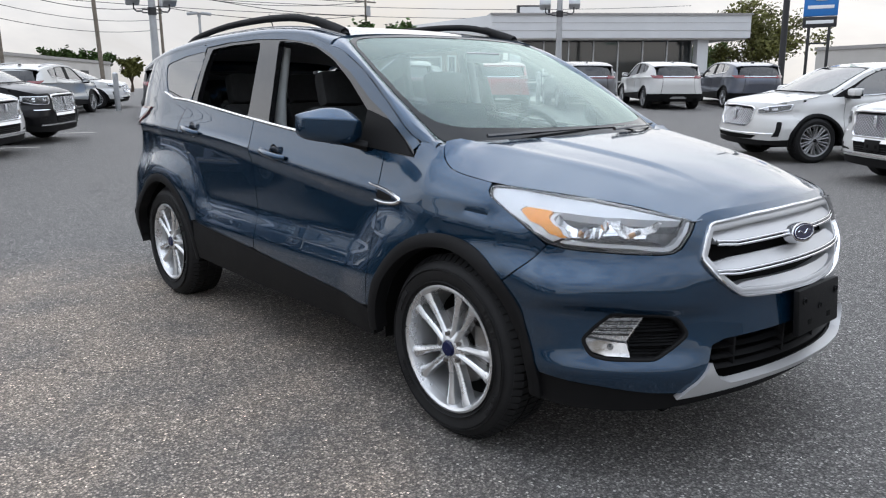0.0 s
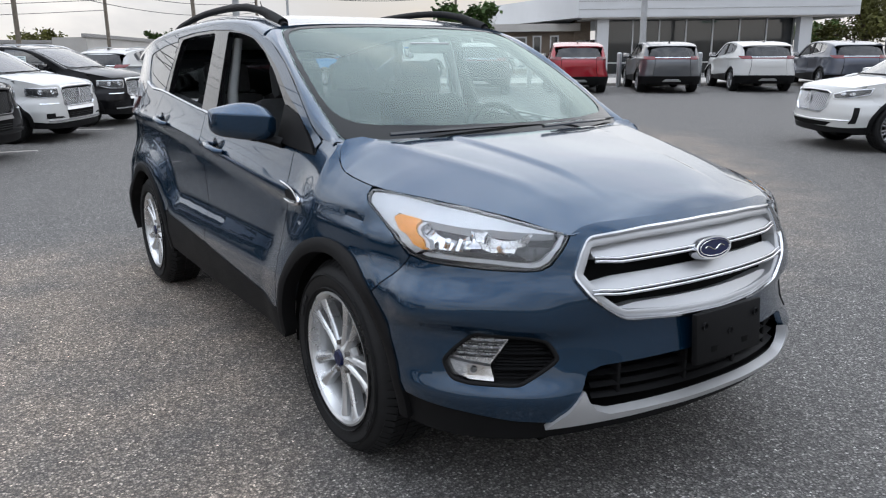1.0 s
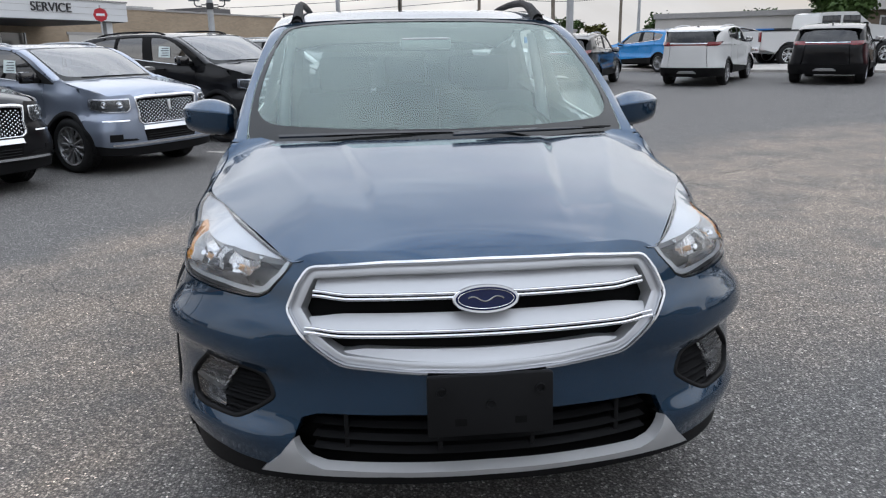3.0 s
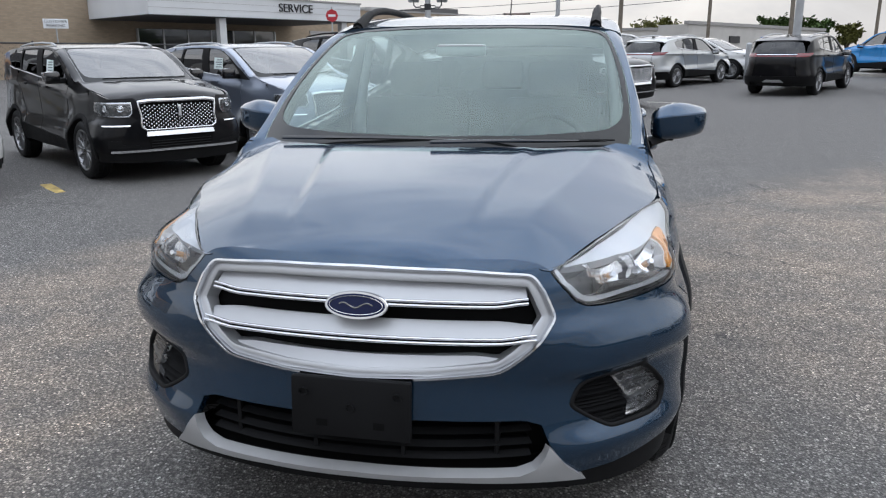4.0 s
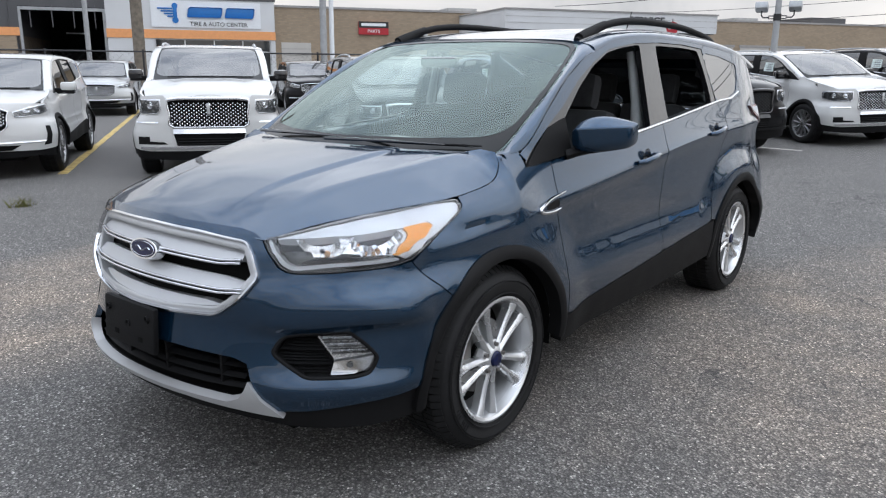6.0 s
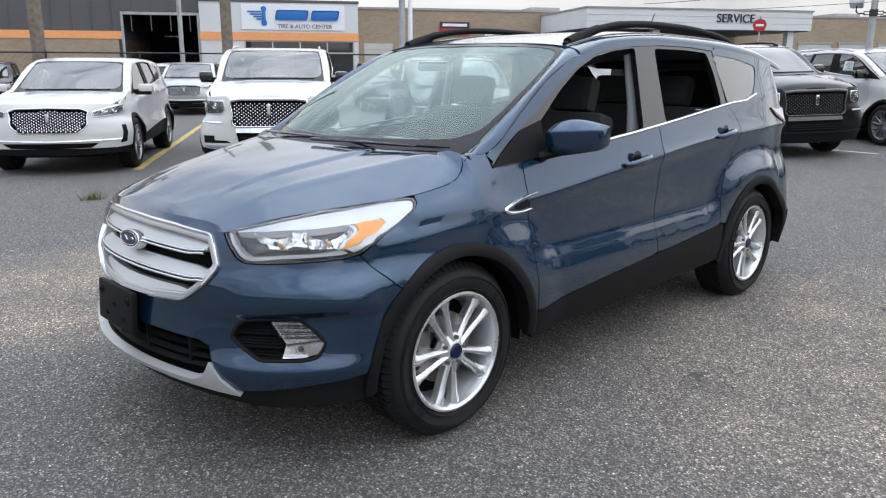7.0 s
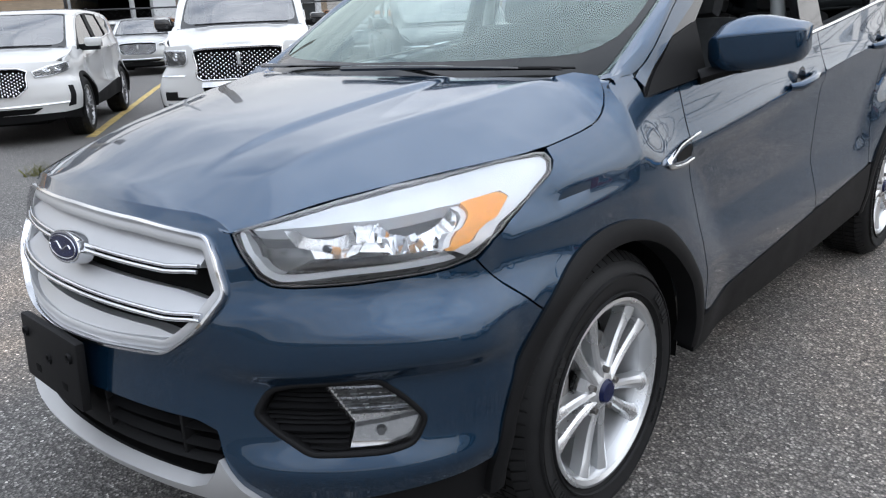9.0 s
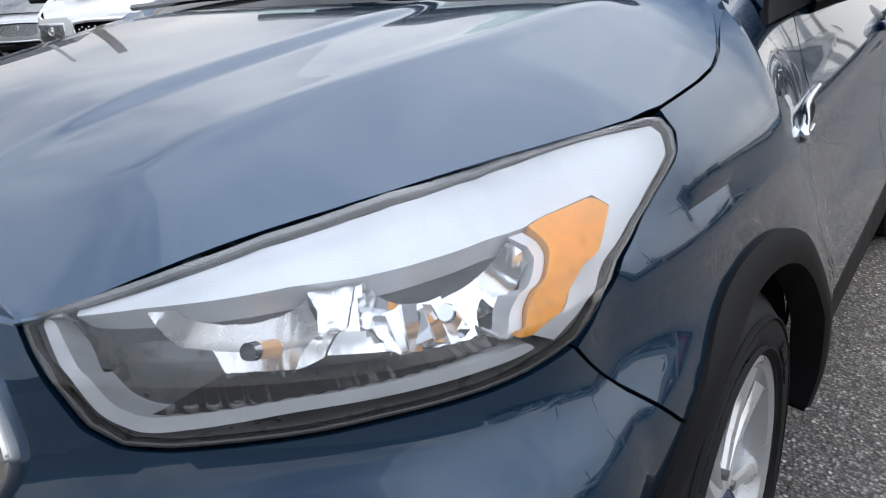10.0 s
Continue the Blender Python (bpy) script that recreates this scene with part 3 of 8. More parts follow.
class Shape:
    """Surfaces of a five-door body: x ahead from the front axle, y to its left, z up. warp turns them into another model's."""
    X0, LF, XR, LR = 0.38, 1.0, -3.02, 0.9

    folded = False

    def __init__(self, nose=None, square=None, warp=None, rear=None):
        self.zc = cv((-3.6, 1.10), (-2.2, 1.057), (-1.16, 0.966), (-0.45, 0.897), (0, 0.868), (0.4, 0.84))
        self.zb = cv((-3.6, 1.34), (-2.38, 1.228), (-1.63, 1.146), (-1.0, 1.086), (-0.27, 1.032), (0.1, 1.0), (0.4, 0.95))
        self.yc = cv((-3.6, 0.76), (-3.1, 0.835), (-2.7, 0.868), (-2.2, 0.866), (-1.2, 0.862), (-0.26, 0.852), (0.1, 0.832), (0.4, 0.815))
        self.xf = nose or cv((0.15, 0.82), (0.30, 0.915), (0.40, 0.950), (0.50, 0.945), (0.60, 0.932), (0.76, 0.885), (0.88, 0.840), (0.93, 0.80))
        self.nf = square or cv((0.2, 2.2), (0.40, 2.0), (0.58, 1.75), (0.72, 2.0), (0.9, 2.05))
        self.xb = rear or cv((0.2, -3.44), (0.5, -3.56), (0.8, -3.55), (1.10, -3.47), (1.35, -3.33), (1.58, -3.12))
        self.crease = cv((0.30, 0.655), (0.40, 0.722), (0.52, 0.742), (0.75, 0.748), (1.0, 0.740))
        # the bonnet's edge in plan and height
        rim_y = ((0.757, 0.487), (0.70, 0.524), (0.51, 0.632), (0.341, 0.711), (0.225, 0.768), (0.15, 0.789), (0.0, 0.793), (-0.06, 0.790), (-0.103, 0.779), (-0.135, 0.762), (-0.160, 0.730))
        rim_z = ((0.757, 0.884), (0.70, 0.900), (0.58, 0.926), (0.43, 0.947), (0.25, 0.967), (0.10, 0.983), (-0.045, 1.004), (-0.105, 1.033), (-0.160, 1.104))
        self.ey, self.ez = cv(*rim_y), cv(*rim_z)
        self.warp = warp or (lambda p: p)
        self.ze = cv((-3.3, 1.42), (-2.8, 1.505), (-2.2, 1.555), (-1.6, 1.570), (-1.25, 1.552), (-1.0, 1.49))
        self.zr = cv((-3.3, 1.48), (-3.0, 1.555), (-2.4, 1.622), (-1.8, 1.636), (-1.4, 1.615), (-1.0, 1.555))
        self.zh = cv((-0.3, 1.125), (-0.1, 1.118), (0.1, 1.09), (0.3, 1.058), (0.5, 1.020), (0.62, 0.989), (0.70, 0.965), (0.765, 0.941), (0.80, 0.917), (0.835, 0.885))
        self.shoulder = cv((-0.20, 1.095), (-0.10, 1.078), (0.0, 1.046), (0.10, 1.008), (0.18, 0.984), (0.26, 0.972))
        self.drop = cv((-0.2, 0.045), (0.0, 0.055), (0.2, 0.085), (0.45, 0.115), (0.7, 0.12), (0.87, 0.07))
        # over the headlight the surface leans back to the bonnet's edge: how far, up to which height, and which way
        self.lean = cv((0.42, 0.0), (0.456, 0.018), (0.511, 0.045), (0.581, 0.074), (0.684, 0.104), (0.80, 0.117), (0.90, 0.118), (0.982, 0.109), (1.034, 0.091), (1.081, 0.074), (1.129, 0.050), (1.165, 0.025), (1.20, 0.008), (1.23, 0.0))
        self.brow_z = cv((0.40, 0.886), (0.456, 0.900), (0.511, 0.913), (0.581, 0.927), (0.684, 0.938), (0.75, 0.944), (0.861, 0.947), (0.982, 0.950), (1.034, 0.956), (1.081, 0.961), (1.129, 0.967), (1.19, 0.972), (1.23, 0.975))
        ways = []
        for v in np.linspace(0.42, 1.23, 13):
            d = self.wrap1(v + 0.01, 0.92) - self.wrap1(v - 0.01, 0.92)
            ways.append((v, math.atan2(-d.x, d.y)))
        self.way = cv(*ways)

    def side(self, x, z):
        zc, zb, yc = self.zc(x), self.zb(x), self.yc(x)
        yb = yc - 0.052 + 0.034 * smooth(0.0, 0.30, x)
        k = smooth(-3.6, -2.9, x)
        low = 0.80 + 0.065 * k - (0.018 * smooth(0.0, 0.45, x) if self.folded else 0.0)
        if z >= zb:
            y = yb - (z - zb) * 0.29
        else:
            y = cv((0.15, low - 0.02), (0.30, low), (0.42, low + 0.020), (0.53, low + 0.024), (0.60, low + 0.010), (0.70, low - 0.013), (zc - 0.07, yc - 0.012), (zc, yc), (zc + 0.012, yc - 0.008), (zb, yb))(z)
        for hx in (0.0, -BASE):
            r = math.hypot(x - hx, z - HUB_Z)
            if self.folded:
                swell = (0.030 + 0.022 * smooth(0.50, 0.75, z)) * (1 - smooth(0.15, 0.42, x - hx) * smooth(0.72, 0.50, z))
                y += swell * (1 - smooth(0.46, 0.72, r)) * smooth(1.02, 0.8, z)
            elif r < 0.66:
                y += 0.030 * (1 - smooth(0.42, 0.66, r)) * smooth(1.05, 0.8, z)
        if self.folded and -0.46 < x < 0.32 and z > 0.86:
            # the fender's top rolls over to the bonnet's edge
            t = min(1.15, (z - 0.86) / (self.ez(max(x, -0.14)) - 0.86))
            y0 = self.side(x, 0.86)
            top = y0 + (self.ey(max(x, -0.12)) + 0.0035 - y0) * t ** 1.8
            y += (top - y) * smooth(-0.46, -0.08, x) * smooth(0.32, 0.16, x) * smooth(0.86, 0.90, z)
        return y

    def fold(self, a, z):
        """The bumper's crease under the headlight and its swelling over the fog lamp."""
        def ridge(d, up, down):
            return max(0.0, 1 - math.sqrt(d * d + 2e-5) / (up if d > 0 else down))
        c = self.crease(a)
        k = smooth(0.30, 0.40, a) * smooth(1.0, 0.82, a)
        w = smooth(0.34, 0.50, a) * smooth(1.02, 0.82, a)
        brow = 0.622 + 0.02 * smooth(0.45, 0.75, a)
        return 0.006 * k * ridge(z - c, 0.060, 0.14) + 0.022 * w * ridge(z - brow, 0.085, 0.042) + 0.016 * w * ridge(z - 0.420, 0.050, 0.060)

    def wrap1(self, v, z):
        a, s = abs(v), (1 if v >= 0 else -1)
        if a < self.LF:
            t, e = a / self.LF * math.pi / 2, 2 / self.nf(z)
            xf, b = self.xf(z), self.fold(a, z) if self.folded else 0.0
            return Vector((self.X0 + (xf - self.X0) * max(0, math.cos(t)) ** e + b * max(0, math.cos(t)) ** 0.7, s * (self.side(self.X0, z) * math.sin(t) ** e + b * math.sin(t)), z))
        x = self.X0 - (a - self.LF)
        if x >= self.XR:
            return Vector((x, s * self.side(x, z), z))
        t, e = min(1.0, (self.XR - x) / self.LR) * math.pi / 2, 2 / 2.6
        return Vector((self.XR - (self.XR - self.xb(z)) * math.sin(t) ** e, s * self.side(self.XR, z) * max(0, math.cos(t)) ** e, z))

    def wrap0(self, v, z):
        p, a = self.wrap1(v, z), abs(v)
        if self.folded and 0.42 < a < 1.23 and z > 0.868:
            d = self.lean(a) * (1 - smooth(0.32, 0.16, self.X0 + self.LF - a)) * min(1.15, (z - 0.868) / (self.brow_z(a) - 0.868)) ** 1.5
            w = self.way(a)
            p -= Vector((math.cos(w) * d, math.copysign(math.sin(w) * d, v), 0))
        return p

    def wrap(self, v, z):
        return self.warp(self.wrap0(v, z))

    def V(self, y, z):
        """Where on the front's wrap the body is y to the left at height z."""
        q = min(1.0, abs(y) / self.side(self.X0, z)) ** (self.nf(z) / 2)
        return math.copysign(math.asin(q) / (math.pi / 2) * self.LF, y)

    def VX(self, x, s=1):
        return s * (self.LF + self.X0 - x)

    def hood0(self, x, y):
        a, zh = abs(y), self.zh(x)
        if not self.folded:
            z = zh - self.drop(x) * (a / 0.8) ** 2.3 + 0.012 * smooth(0.40, 0.32, a) * smooth(0.62, 0.30, x)
            return Vector((x, y, z))
        # a crowned middle, a facet beyond the outer ridge, and a rolled edge towards the screen
        ye, ze = self.ey(x) - 0.0015, self.ez(x)
        yf = 0.625 - 0.21 * smooth(-0.25, 0.72, x) - 0.07 * smooth(0.58, 0.77, x)
        zf = zh - min(0.024, max(0.0, 0.4 * (zh - ze)))
        z, m, s = zh - (zh - zf) * (a / yf) ** 2, 0.30 * smooth(0.40, -0.10, x), (a - yf) / (ye - yf)
        q = zf - (zf - ze) * (s * (1 - m) + m * max(0.0, s) ** 3)
        k = 0.012 + 0.030 * smooth(0.45, 0.74, x)
        h = min(1.0, max(0.0, 0.5 + 0.5 * (q - z) / k))
        z = q + (z - q) * h - k * h * (1 - h)
        k1 = 0.375 - 0.11 * smooth(-0.20, 0.70, x)
        z += 0.010 * smooth(k1 + 0.020, k1 - 0.022, a) * smooth(0.74, 0.42, x) * (0.45 + 0.55 * smooth(-0.05, 0.12, x))
        z += 0.004 * math.exp(-((a - yf) / 0.030) ** 2) * smooth(0.70, 0.45, x)
        return Vector((x, y, z))

    def hood(self, x, y):
        return self.warp(self.hood0(x, y))

    def glass0(self, u, w):
        """The windscreen: u from -1 (right) to 1, w from 0 at the cowl to 1 at the roof."""
        k = 1 - u * u
        a = Vector((-0.205 + 0.235 * k, 0.715 * u, 1.085 + 0.012 * k))
        bx, by = -1.003 + 0.040 * k, 0.600 * u
        ze = self.ze(-1.0)
        b = Vector((bx, by, ze + (self.zr(-1.0) - ze) * (1 - (abs(by) / self.side(-1.0, ze)) ** 3.2) ** 0.3125 - 0.003))
        if self.folded:
            b.y += u * 0.008
            a.y += u * (0.014 + 0.150 * w * (1 - w)) / max(0.05, 1 - w) if w < 0.95 else 0.0
        return a.lerp(b, w) + Vector((0.45, 0, 0.9)).normalized() * 0.028 * 4 * w * (1 - w) * (0.5 + 0.5 * k)

    def screen(self, u, w):
        return self.warp(self.glass0(u, w))

    def roof0(self, x, q):
        ze = self.ze(x)
        ye = self.side(x, ze)
        t, e = abs(q) * math.pi / 2, 2 / 3.2
        return Vector((x, math.copysign(ye * math.sin(t) ** e, q), ze + (self.zr(x) - ze) * max(0, math.cos(t)) ** e))

    def roof(self, x, q):
        return self.warp(self.roof0(x, q))


def arch(hx, r, a0, a1, n=22):
    return [(hx + r * math.cos(radians(a0 + (a1 - a0) * i / n)), HUB_Z + r * math.sin(radians(a0 + (a1 - a0) * i / n))) for i in range(n + 1)]


# outlines on a body side, as (x, z)
DOOR_F = [(-0.455, 1.048), (-0.452, 0.90), (-0.450, 0.60), (-0.458, 0.425)]
DOOR_B = [(-1.560, 1.140), (-1.546, 1.02), (-1.505, 0.80), (-1.490, 0.62), (-1.495, 0.500)]
DOOR_R = [(-2.330, 1.222), (-2.400, 1.16), (-2.440, 1.084), (-2.400, 1.00), (-2.330, 0.91), (-2.255, 0.80), (-2.225, 0.72), (-2.208, 0.63), (-2.204, 0.552)]
WIN_F = [(-0.470, 1.062), (-0.62, 1.205), (-0.80, 1.335), (-0.96, 1.428), (-1.12, 1.490), (-1.28, 1.518), (-1.47, 1.535), (-1.415, 1.132), (-1.0, 1.095)]
WIN_R = [(-1.650, 1.535), (-1.633, 1.160), (-2.0, 1.196), (-2.262, 1.226), (-2.235, 1.40), (-2.190, 1.520), (-1.95, 1.533)]
WIN_Q = [(-2.262, 1.512), (-2.300, 1.38), (-2.345, 1.236), (-2.55, 1.252), (-2.68, 1.282), (-2.745, 1.36), (-2.775, 1.448), (-2.52, 1.492)]


def bodywork(sh, root, paint, step, hero=False, wheel_r=0.345, glass_mat=None, fascia_holes=(), fascia_low=None):
    """Panels, glazing and cladding common to all the cars. Returns the painted parts."""
    S, made = sh.wrap, []
    belt = lambda x: sh.zb(x) + 0.004

    def add(ob):
        made.append(ob)
        return ob

    for s in (1, -1):
        def pv(pts):
            out = [(sh.VX(x, s), z) for x, z in pts]
            return out if s > 0 else out[::-1]
        g = 0.0028 if hero else 0.006
        # the flank's panels follow the crease, so that it runs clean along them
        dz = lambda v: sh.zc(sh.X0 - (abs(v) - sh.LF)) - 0.9
        L = lambda v, w: S(v, w + dz(v))
        lev = lambda pts: [(v, z - dz(v)) for v, z in pts]
        front, back, rear = spline(DOOR_F, 5), spline(DOOR_B, 5), spline(DOOR_R, 5)
        clad = lambda x: 0.415 + 0.072 * (-0.45 - x)
        fd = [(x - g, z) for x, z in front] + [(x, clad(x)) for x in np.linspace(-0.50, -1.46, 8)] + [(x + g, z) for x, z in back[::-1]] + [(x, belt(x)) for x in np.linspace(-1.52, -0.50, 12)]
        add(panel("front_door", L, lev(pv(fd)), step, paint, root, depth=0.02))
        rd = [(x - g, z) for x, z in back] + [(x, clad(x)) for x in np.linspace(-1.55, -2.17, 6)] + [(x + g, z) for x, z in rear[::-1]] + [(x, belt(x)) for x in np.linspace(-2.28, -1.60, 9)]
        add(panel("rear_door", L, lev(pv(rd)), step, paint, root, depth=0.02))
        # fender
        ft = [(x, sh.ez(x) - 0.001) for x in (0.152, 0.08, 0.02, -0.037, -0.07, -0.094, -0.114, -0.130, -0.146)] if hero else [(0.205, 0.983), (0.08, 1.024), (-0.06, 1.066), (-0.150, 1.104)]
        fe = ft + ([(-0.20, 1.096), (-0.262, 1.097)] if hero else [(-0.185, 1.116), (-0.262, 1.088)]) + [(-0.270, 1.036), (-0.36, 1.040)] + [(x + g, z) for x, z in front] + [(-0.430, 0.412)] + arch(0, 0.445, 170, 48.8, 24)[1:] + [(0.316, 0.686), (0.383, 0.749), (0.445, 0.803), (0.385, 0.832), (0.330, 0.856), (0.252, 0.891), (0.180, 0.930), (0.156, 0.953)]
        add(panel("fender", L, lev(pv(fe)), step, paint, root, depth=0.02))
        if hero:
            # the flange under the bonnet's rear corner
            fv = []
            for x in np.linspace(-0.05, -0.20, 13):
                q = max(x, -0.155)
                e = sh.ez(q)
                for t in np.linspace(0, 1, 4):
                    y0, y1 = sh.ey(q) - 0.04, sh.side(x, e - 0.006) - 0.002
                    fv.append(Vector((x, s * (y0 + (y1 - y0) * t), e - 0.009 + 0.003 * t)))
            ff = [(i * 4 + q, i * 4 + q + 1, i * 4 + q + 5, i * 4 + q + 4) for i in range(12) for q in range(3)]
            raw("fender_flange", fv, ff if s > 0 else [f[::-1] for f in ff], paint, root)
        # quarter with the rear pillar
        tail_v = -3.60
        qp = [(x - g, z) for x, z in rear] + arch(-BASE, 0.445, 27, 180, 26) + [(-3.155, 0.40), (-3.40, 0.40), (tail_v, 0.40), (tail_v, 1.12), (-3.40, 1.14), (-3.36, 1.33), (-3.22, 1.44), (-3.02, 1.488)] + [(x, sh.ze(x) + 0.001) for x in np.linspace(-2.95, -2.30, 8)] + [(-2.258, 1.53), (-2.29, 1.38), (-2.335, 1.226)]
        add(panel("quarter_panel", L, lev(pv(qp)), step, paint, root, holes=[lev(pv(rounded(WIN_Q, 0.03)))], depth=0.02))
        # upper frame over the doors
        ft = [(-0.285, 1.060), (-0.50, 1.230), (-0.70, 1.365), (-0.90, 1.465), (-1.0, 1.489)]
        uf = [(-0.275, 1.036)] + [(x, belt(x)) for x in np.linspace(-0.40, -2.32, 18)] + [(-2.29, 1.38), (-2.25, 1.53), (-2.25, sh.ze(-2.25))] + [(x, sh.ze(x) + 0.001) for x in np.linspace(-2.2, -1.0, 14)] + ft[::-1][1:]
        frame = panel("door_frame", raised(S, -0.002), pv(uf), step * 0.8, FRAMEBLK if hero else PLASTIC, root, holes=[pv(rounded(WIN_F, 0.025)), pv(rounded(WIN_R, 0.03))], depth=0.03)
        # painted band from the roof's edge down to the window tops
        band = [(-0.262, 1.088), (-0.285, 1.062), (-0.38, 1.125), (-0.50, 1.196), (-0.62, 1.256), (-0.80, 1.368), (-0.98, 1.452), (-1.15, 1.507), (-1.4, 1.538), (-1.7, 1.551), (-2.0, 1.548), (-2.26, 1.531), (-2.27, sh.ze(-2.27))] + [(x, sh.ze(x) + 0.001) for x in np.linspace(-2.2, -1.0, 14)] + [(-0.90, 1.468), (-0.70, 1.372), (-0.50, 1.245), (-0.33, 1.125)]
        add(panel("cant_rail", raised(S, 0.004), pv(band), step * 0.6, paint, root, depth=0.012))
        # front pillar, from the screen's side to the band
        ws = ([Vector((-0.168, s * 0.728, 1.088)), Vector((-0.185, s * 0.724, 1.099))] if hero else [Vector((-0.04, s * 0.772, 1.052)), Vector((-0.172, s * 0.706, 1.096))]) + [sh.glass0(0.985 * s, w) for w in np.linspace(0.0, 1.0, 14)]
        sd = [(-0.170, 1.080), (-0.215, 1.096), (-0.262, 1.099)] if hero else [(-0.05, 1.058), (-0.170, 1.100), (-0.262, 1.096)]
        sd += [(-0.33, 1.130), (-0.50, 1.248), (-0.70, 1.374), (-0.90, 1.469), (-1.0, 1.490)]
        px = spline([(x, z, 0) for x, z in sd], 4)
        vs, n = [], 16
        for i in range(n):
            f = i / (n - 1) * (len(px) - 1)
            k = min(int(f), len(px) - 2)
            x, z = (px[k][j] + (px[k + 1][j] - px[k][j]) * (f - k) for j in (0, 1))
            b = Vector((x, s * (sh.side(x, z) + 0.003), z))
            for q in range(5):
                t = q / 4
                p = ws[i].lerp(b, t) + Vector((0.25, s * 0.6, 0.7)).normalized() * 0.016 * math.sin(math.pi * t)
                vs.append(sh.warp(p))
        fs = [(i * 5 + q, i * 5 + q + 1, (i + 1) * 5 + q + 1, (i + 1) * 5 + q) for i in range(n - 1) for q in range(4)]
        add(raw("front_pillar", vs, fs if s > 0 else [f[::-1] for f in fs], paint, root))
        # glazing
        gm = glass_mat or SIDEGLASS
        if not hero:
            for nm, w in (("front_window", WIN_F), ("rear_window", WIN_R)):
                panel(nm, raised(S, -0.012), pv(dense(w, 0.1)), step * 2, gm, root, depth=0)
        panel("quarter_window", raised(S, -0.004), pv(rounded(WIN_Q, 0.03)), step * 1.5, SIDEGLASS, root, depth=0)
        # bright strip under the windows
        strip = [(x, belt(x) + 0.006) for x in np.linspace(-0.62, -2.36, 24)] + [(-2.55, 1.246), (-2.70, 1.282)]
        tube("belt_trim", [sh.warp(Vector((x, s * (sh.side(x, z) + 0.006), z))) for x, z in strip], 0.0085 if hero else 0.010, CHROME, root, "bright chrome strip", 6)
        # black cladding: sill, arches
        sill = [(-0.43, 0.30), (-0.415, 0.411)] + [(x, clad(x) - 0.004) for x in np.linspace(-0.47, -2.24, 10)] + [(-2.265, 0.32), (-1.5, 0.300)]
        panel("sill_cladding", raised(S, 0.004), pv(sill[::-1]), step * 1.5, PLASTIC, root, depth=0.05)
        for hx, a0, a1 in ((0.0, -6, 181), (-BASE, -4, 180)):
            outer = [(sh.VX(x, s), z) for x, z in arch(hx, 0.449, a0, a1, 40)]
            inner = [(sh.VX(x, s), z) for x, z in arch(hx, 0.399, a0, a1, 40)]
            o = ring("arch_cladding", S, outer if s > 0 else outer[::-1], inner if s > 0 else inner[::-1], PLASTIC, root, 0.012, 0.05, closed=False)
            if s > 0:
                o.data.flip_normals()
            # liner inside the arch
            lv, lf = [], []
            ins = arch(hx, 0.405, -8, 187, 24)
            for x, z in ins:
                for y in (0.86, 0.60):
                    lv.append(sh.warp(Vector((x, s * y, z))))
            for i in range(len(ins) - 1):
                lf.append((2 * i, 2 * i + 1, 2 * i + 3, 2 * i + 2))
            raw("arch_liner", lv, lf, DARK, root)
    # bonnet
    lipy = lambda y: (sh.wrap0(sh.V(y, 0.905), 0.905).x)
    if hero:
        he = [(lipy(y) + 0.004, y) for y in np.linspace(0, 0.43, 8)] + [(0.764, 0.462), (0.757, 0.480)] + [(x, sh.ey(x) - 0.0015) for x in (0.745, 0.727, 0.70, 0.65, 0.60, 0.53, 0.47, 0.42, 0.36, 0.30, 0.25, 0.20, 0.14, 0.08, 0.02, -0.045, -0.085, -0.116, -0.133, -0.146, -0.158)]
    else:
        he = [(lipy(y) + 0.004, y) for y in np.linspace(0, 0.72, 12)] + [(0.40, 0.765), (0.30, 0.780), (0.215, 0.793), (0.08, 0.797), (-0.05, 0.783), (-0.125, 0.757), (-0.160, 0.715)]
    cowl = [(-0.205 + 0.235 * (1 - (y / 0.715) ** 2) + 0.012, y) for y in np.linspace(0.66, 0, 12)]
    half = he + cowl
    full = half + [(x, -y) for x, y in half[::-1] if y > 1e-6]
    if hero:
        # the sheet's lines run along the bonnet's edges and ridges
        made.append(panel("bonnet", lambda x, q: sh.hood(x, q * sh.ey(x)), [(x, y / sh.ey(x)) for x, y in dense(full, 0.012)], 0.009, paint, root, depth=0.003))
    else:
        made.append(panel("bonnet", sh.hood, full, step, paint, root, depth=0.02))
    # roof
    rx = np.linspace(-3.28, -1.03, 30)
    rs = [(x, q) for x, q in [(-3.28, -1), (-3.28, 1)]]
    rl = [(-3.26, -1.0), (-1.0, -1.0), (-0.985, -0.6), (-0.960, 0), (-0.985, 0.6), (-1.0, 1.0), (-3.26, 1.0)]
    made.append(panel("roof", sh.roof, dense(rl, 0.15), step * 2.5, paint, root, depth=0.02))
    # windscreen: pane and the black border fired onto it
    pane = dense([(-0.985, 0.0), (0.985, 0.0), (0.985, 1.0), (-0.985, 1.0)], 0.15)
    panel("windscreen", sh.screen, pane, 0.06, WINDSHIELD if hero else CARGLASS, root, depth=0)
    rim = rounded([(-0.975, 0.005), (0.975, 0.005), (0.975, 0.99), (-0.975, 0.99)], 0.06)
    hole = rounded([(-0.945, 0.115), (-0.5, 0.078), (0, 0.066), (0.5, 0.078), (0.945, 0.115), (0.955, 0.945), (0.35, 0.966), (-0.35, 0.966), (-0.955, 0.945)], [0.16, 0, 0, 0, 0.16, 0.1, 0, 0, 0.1])
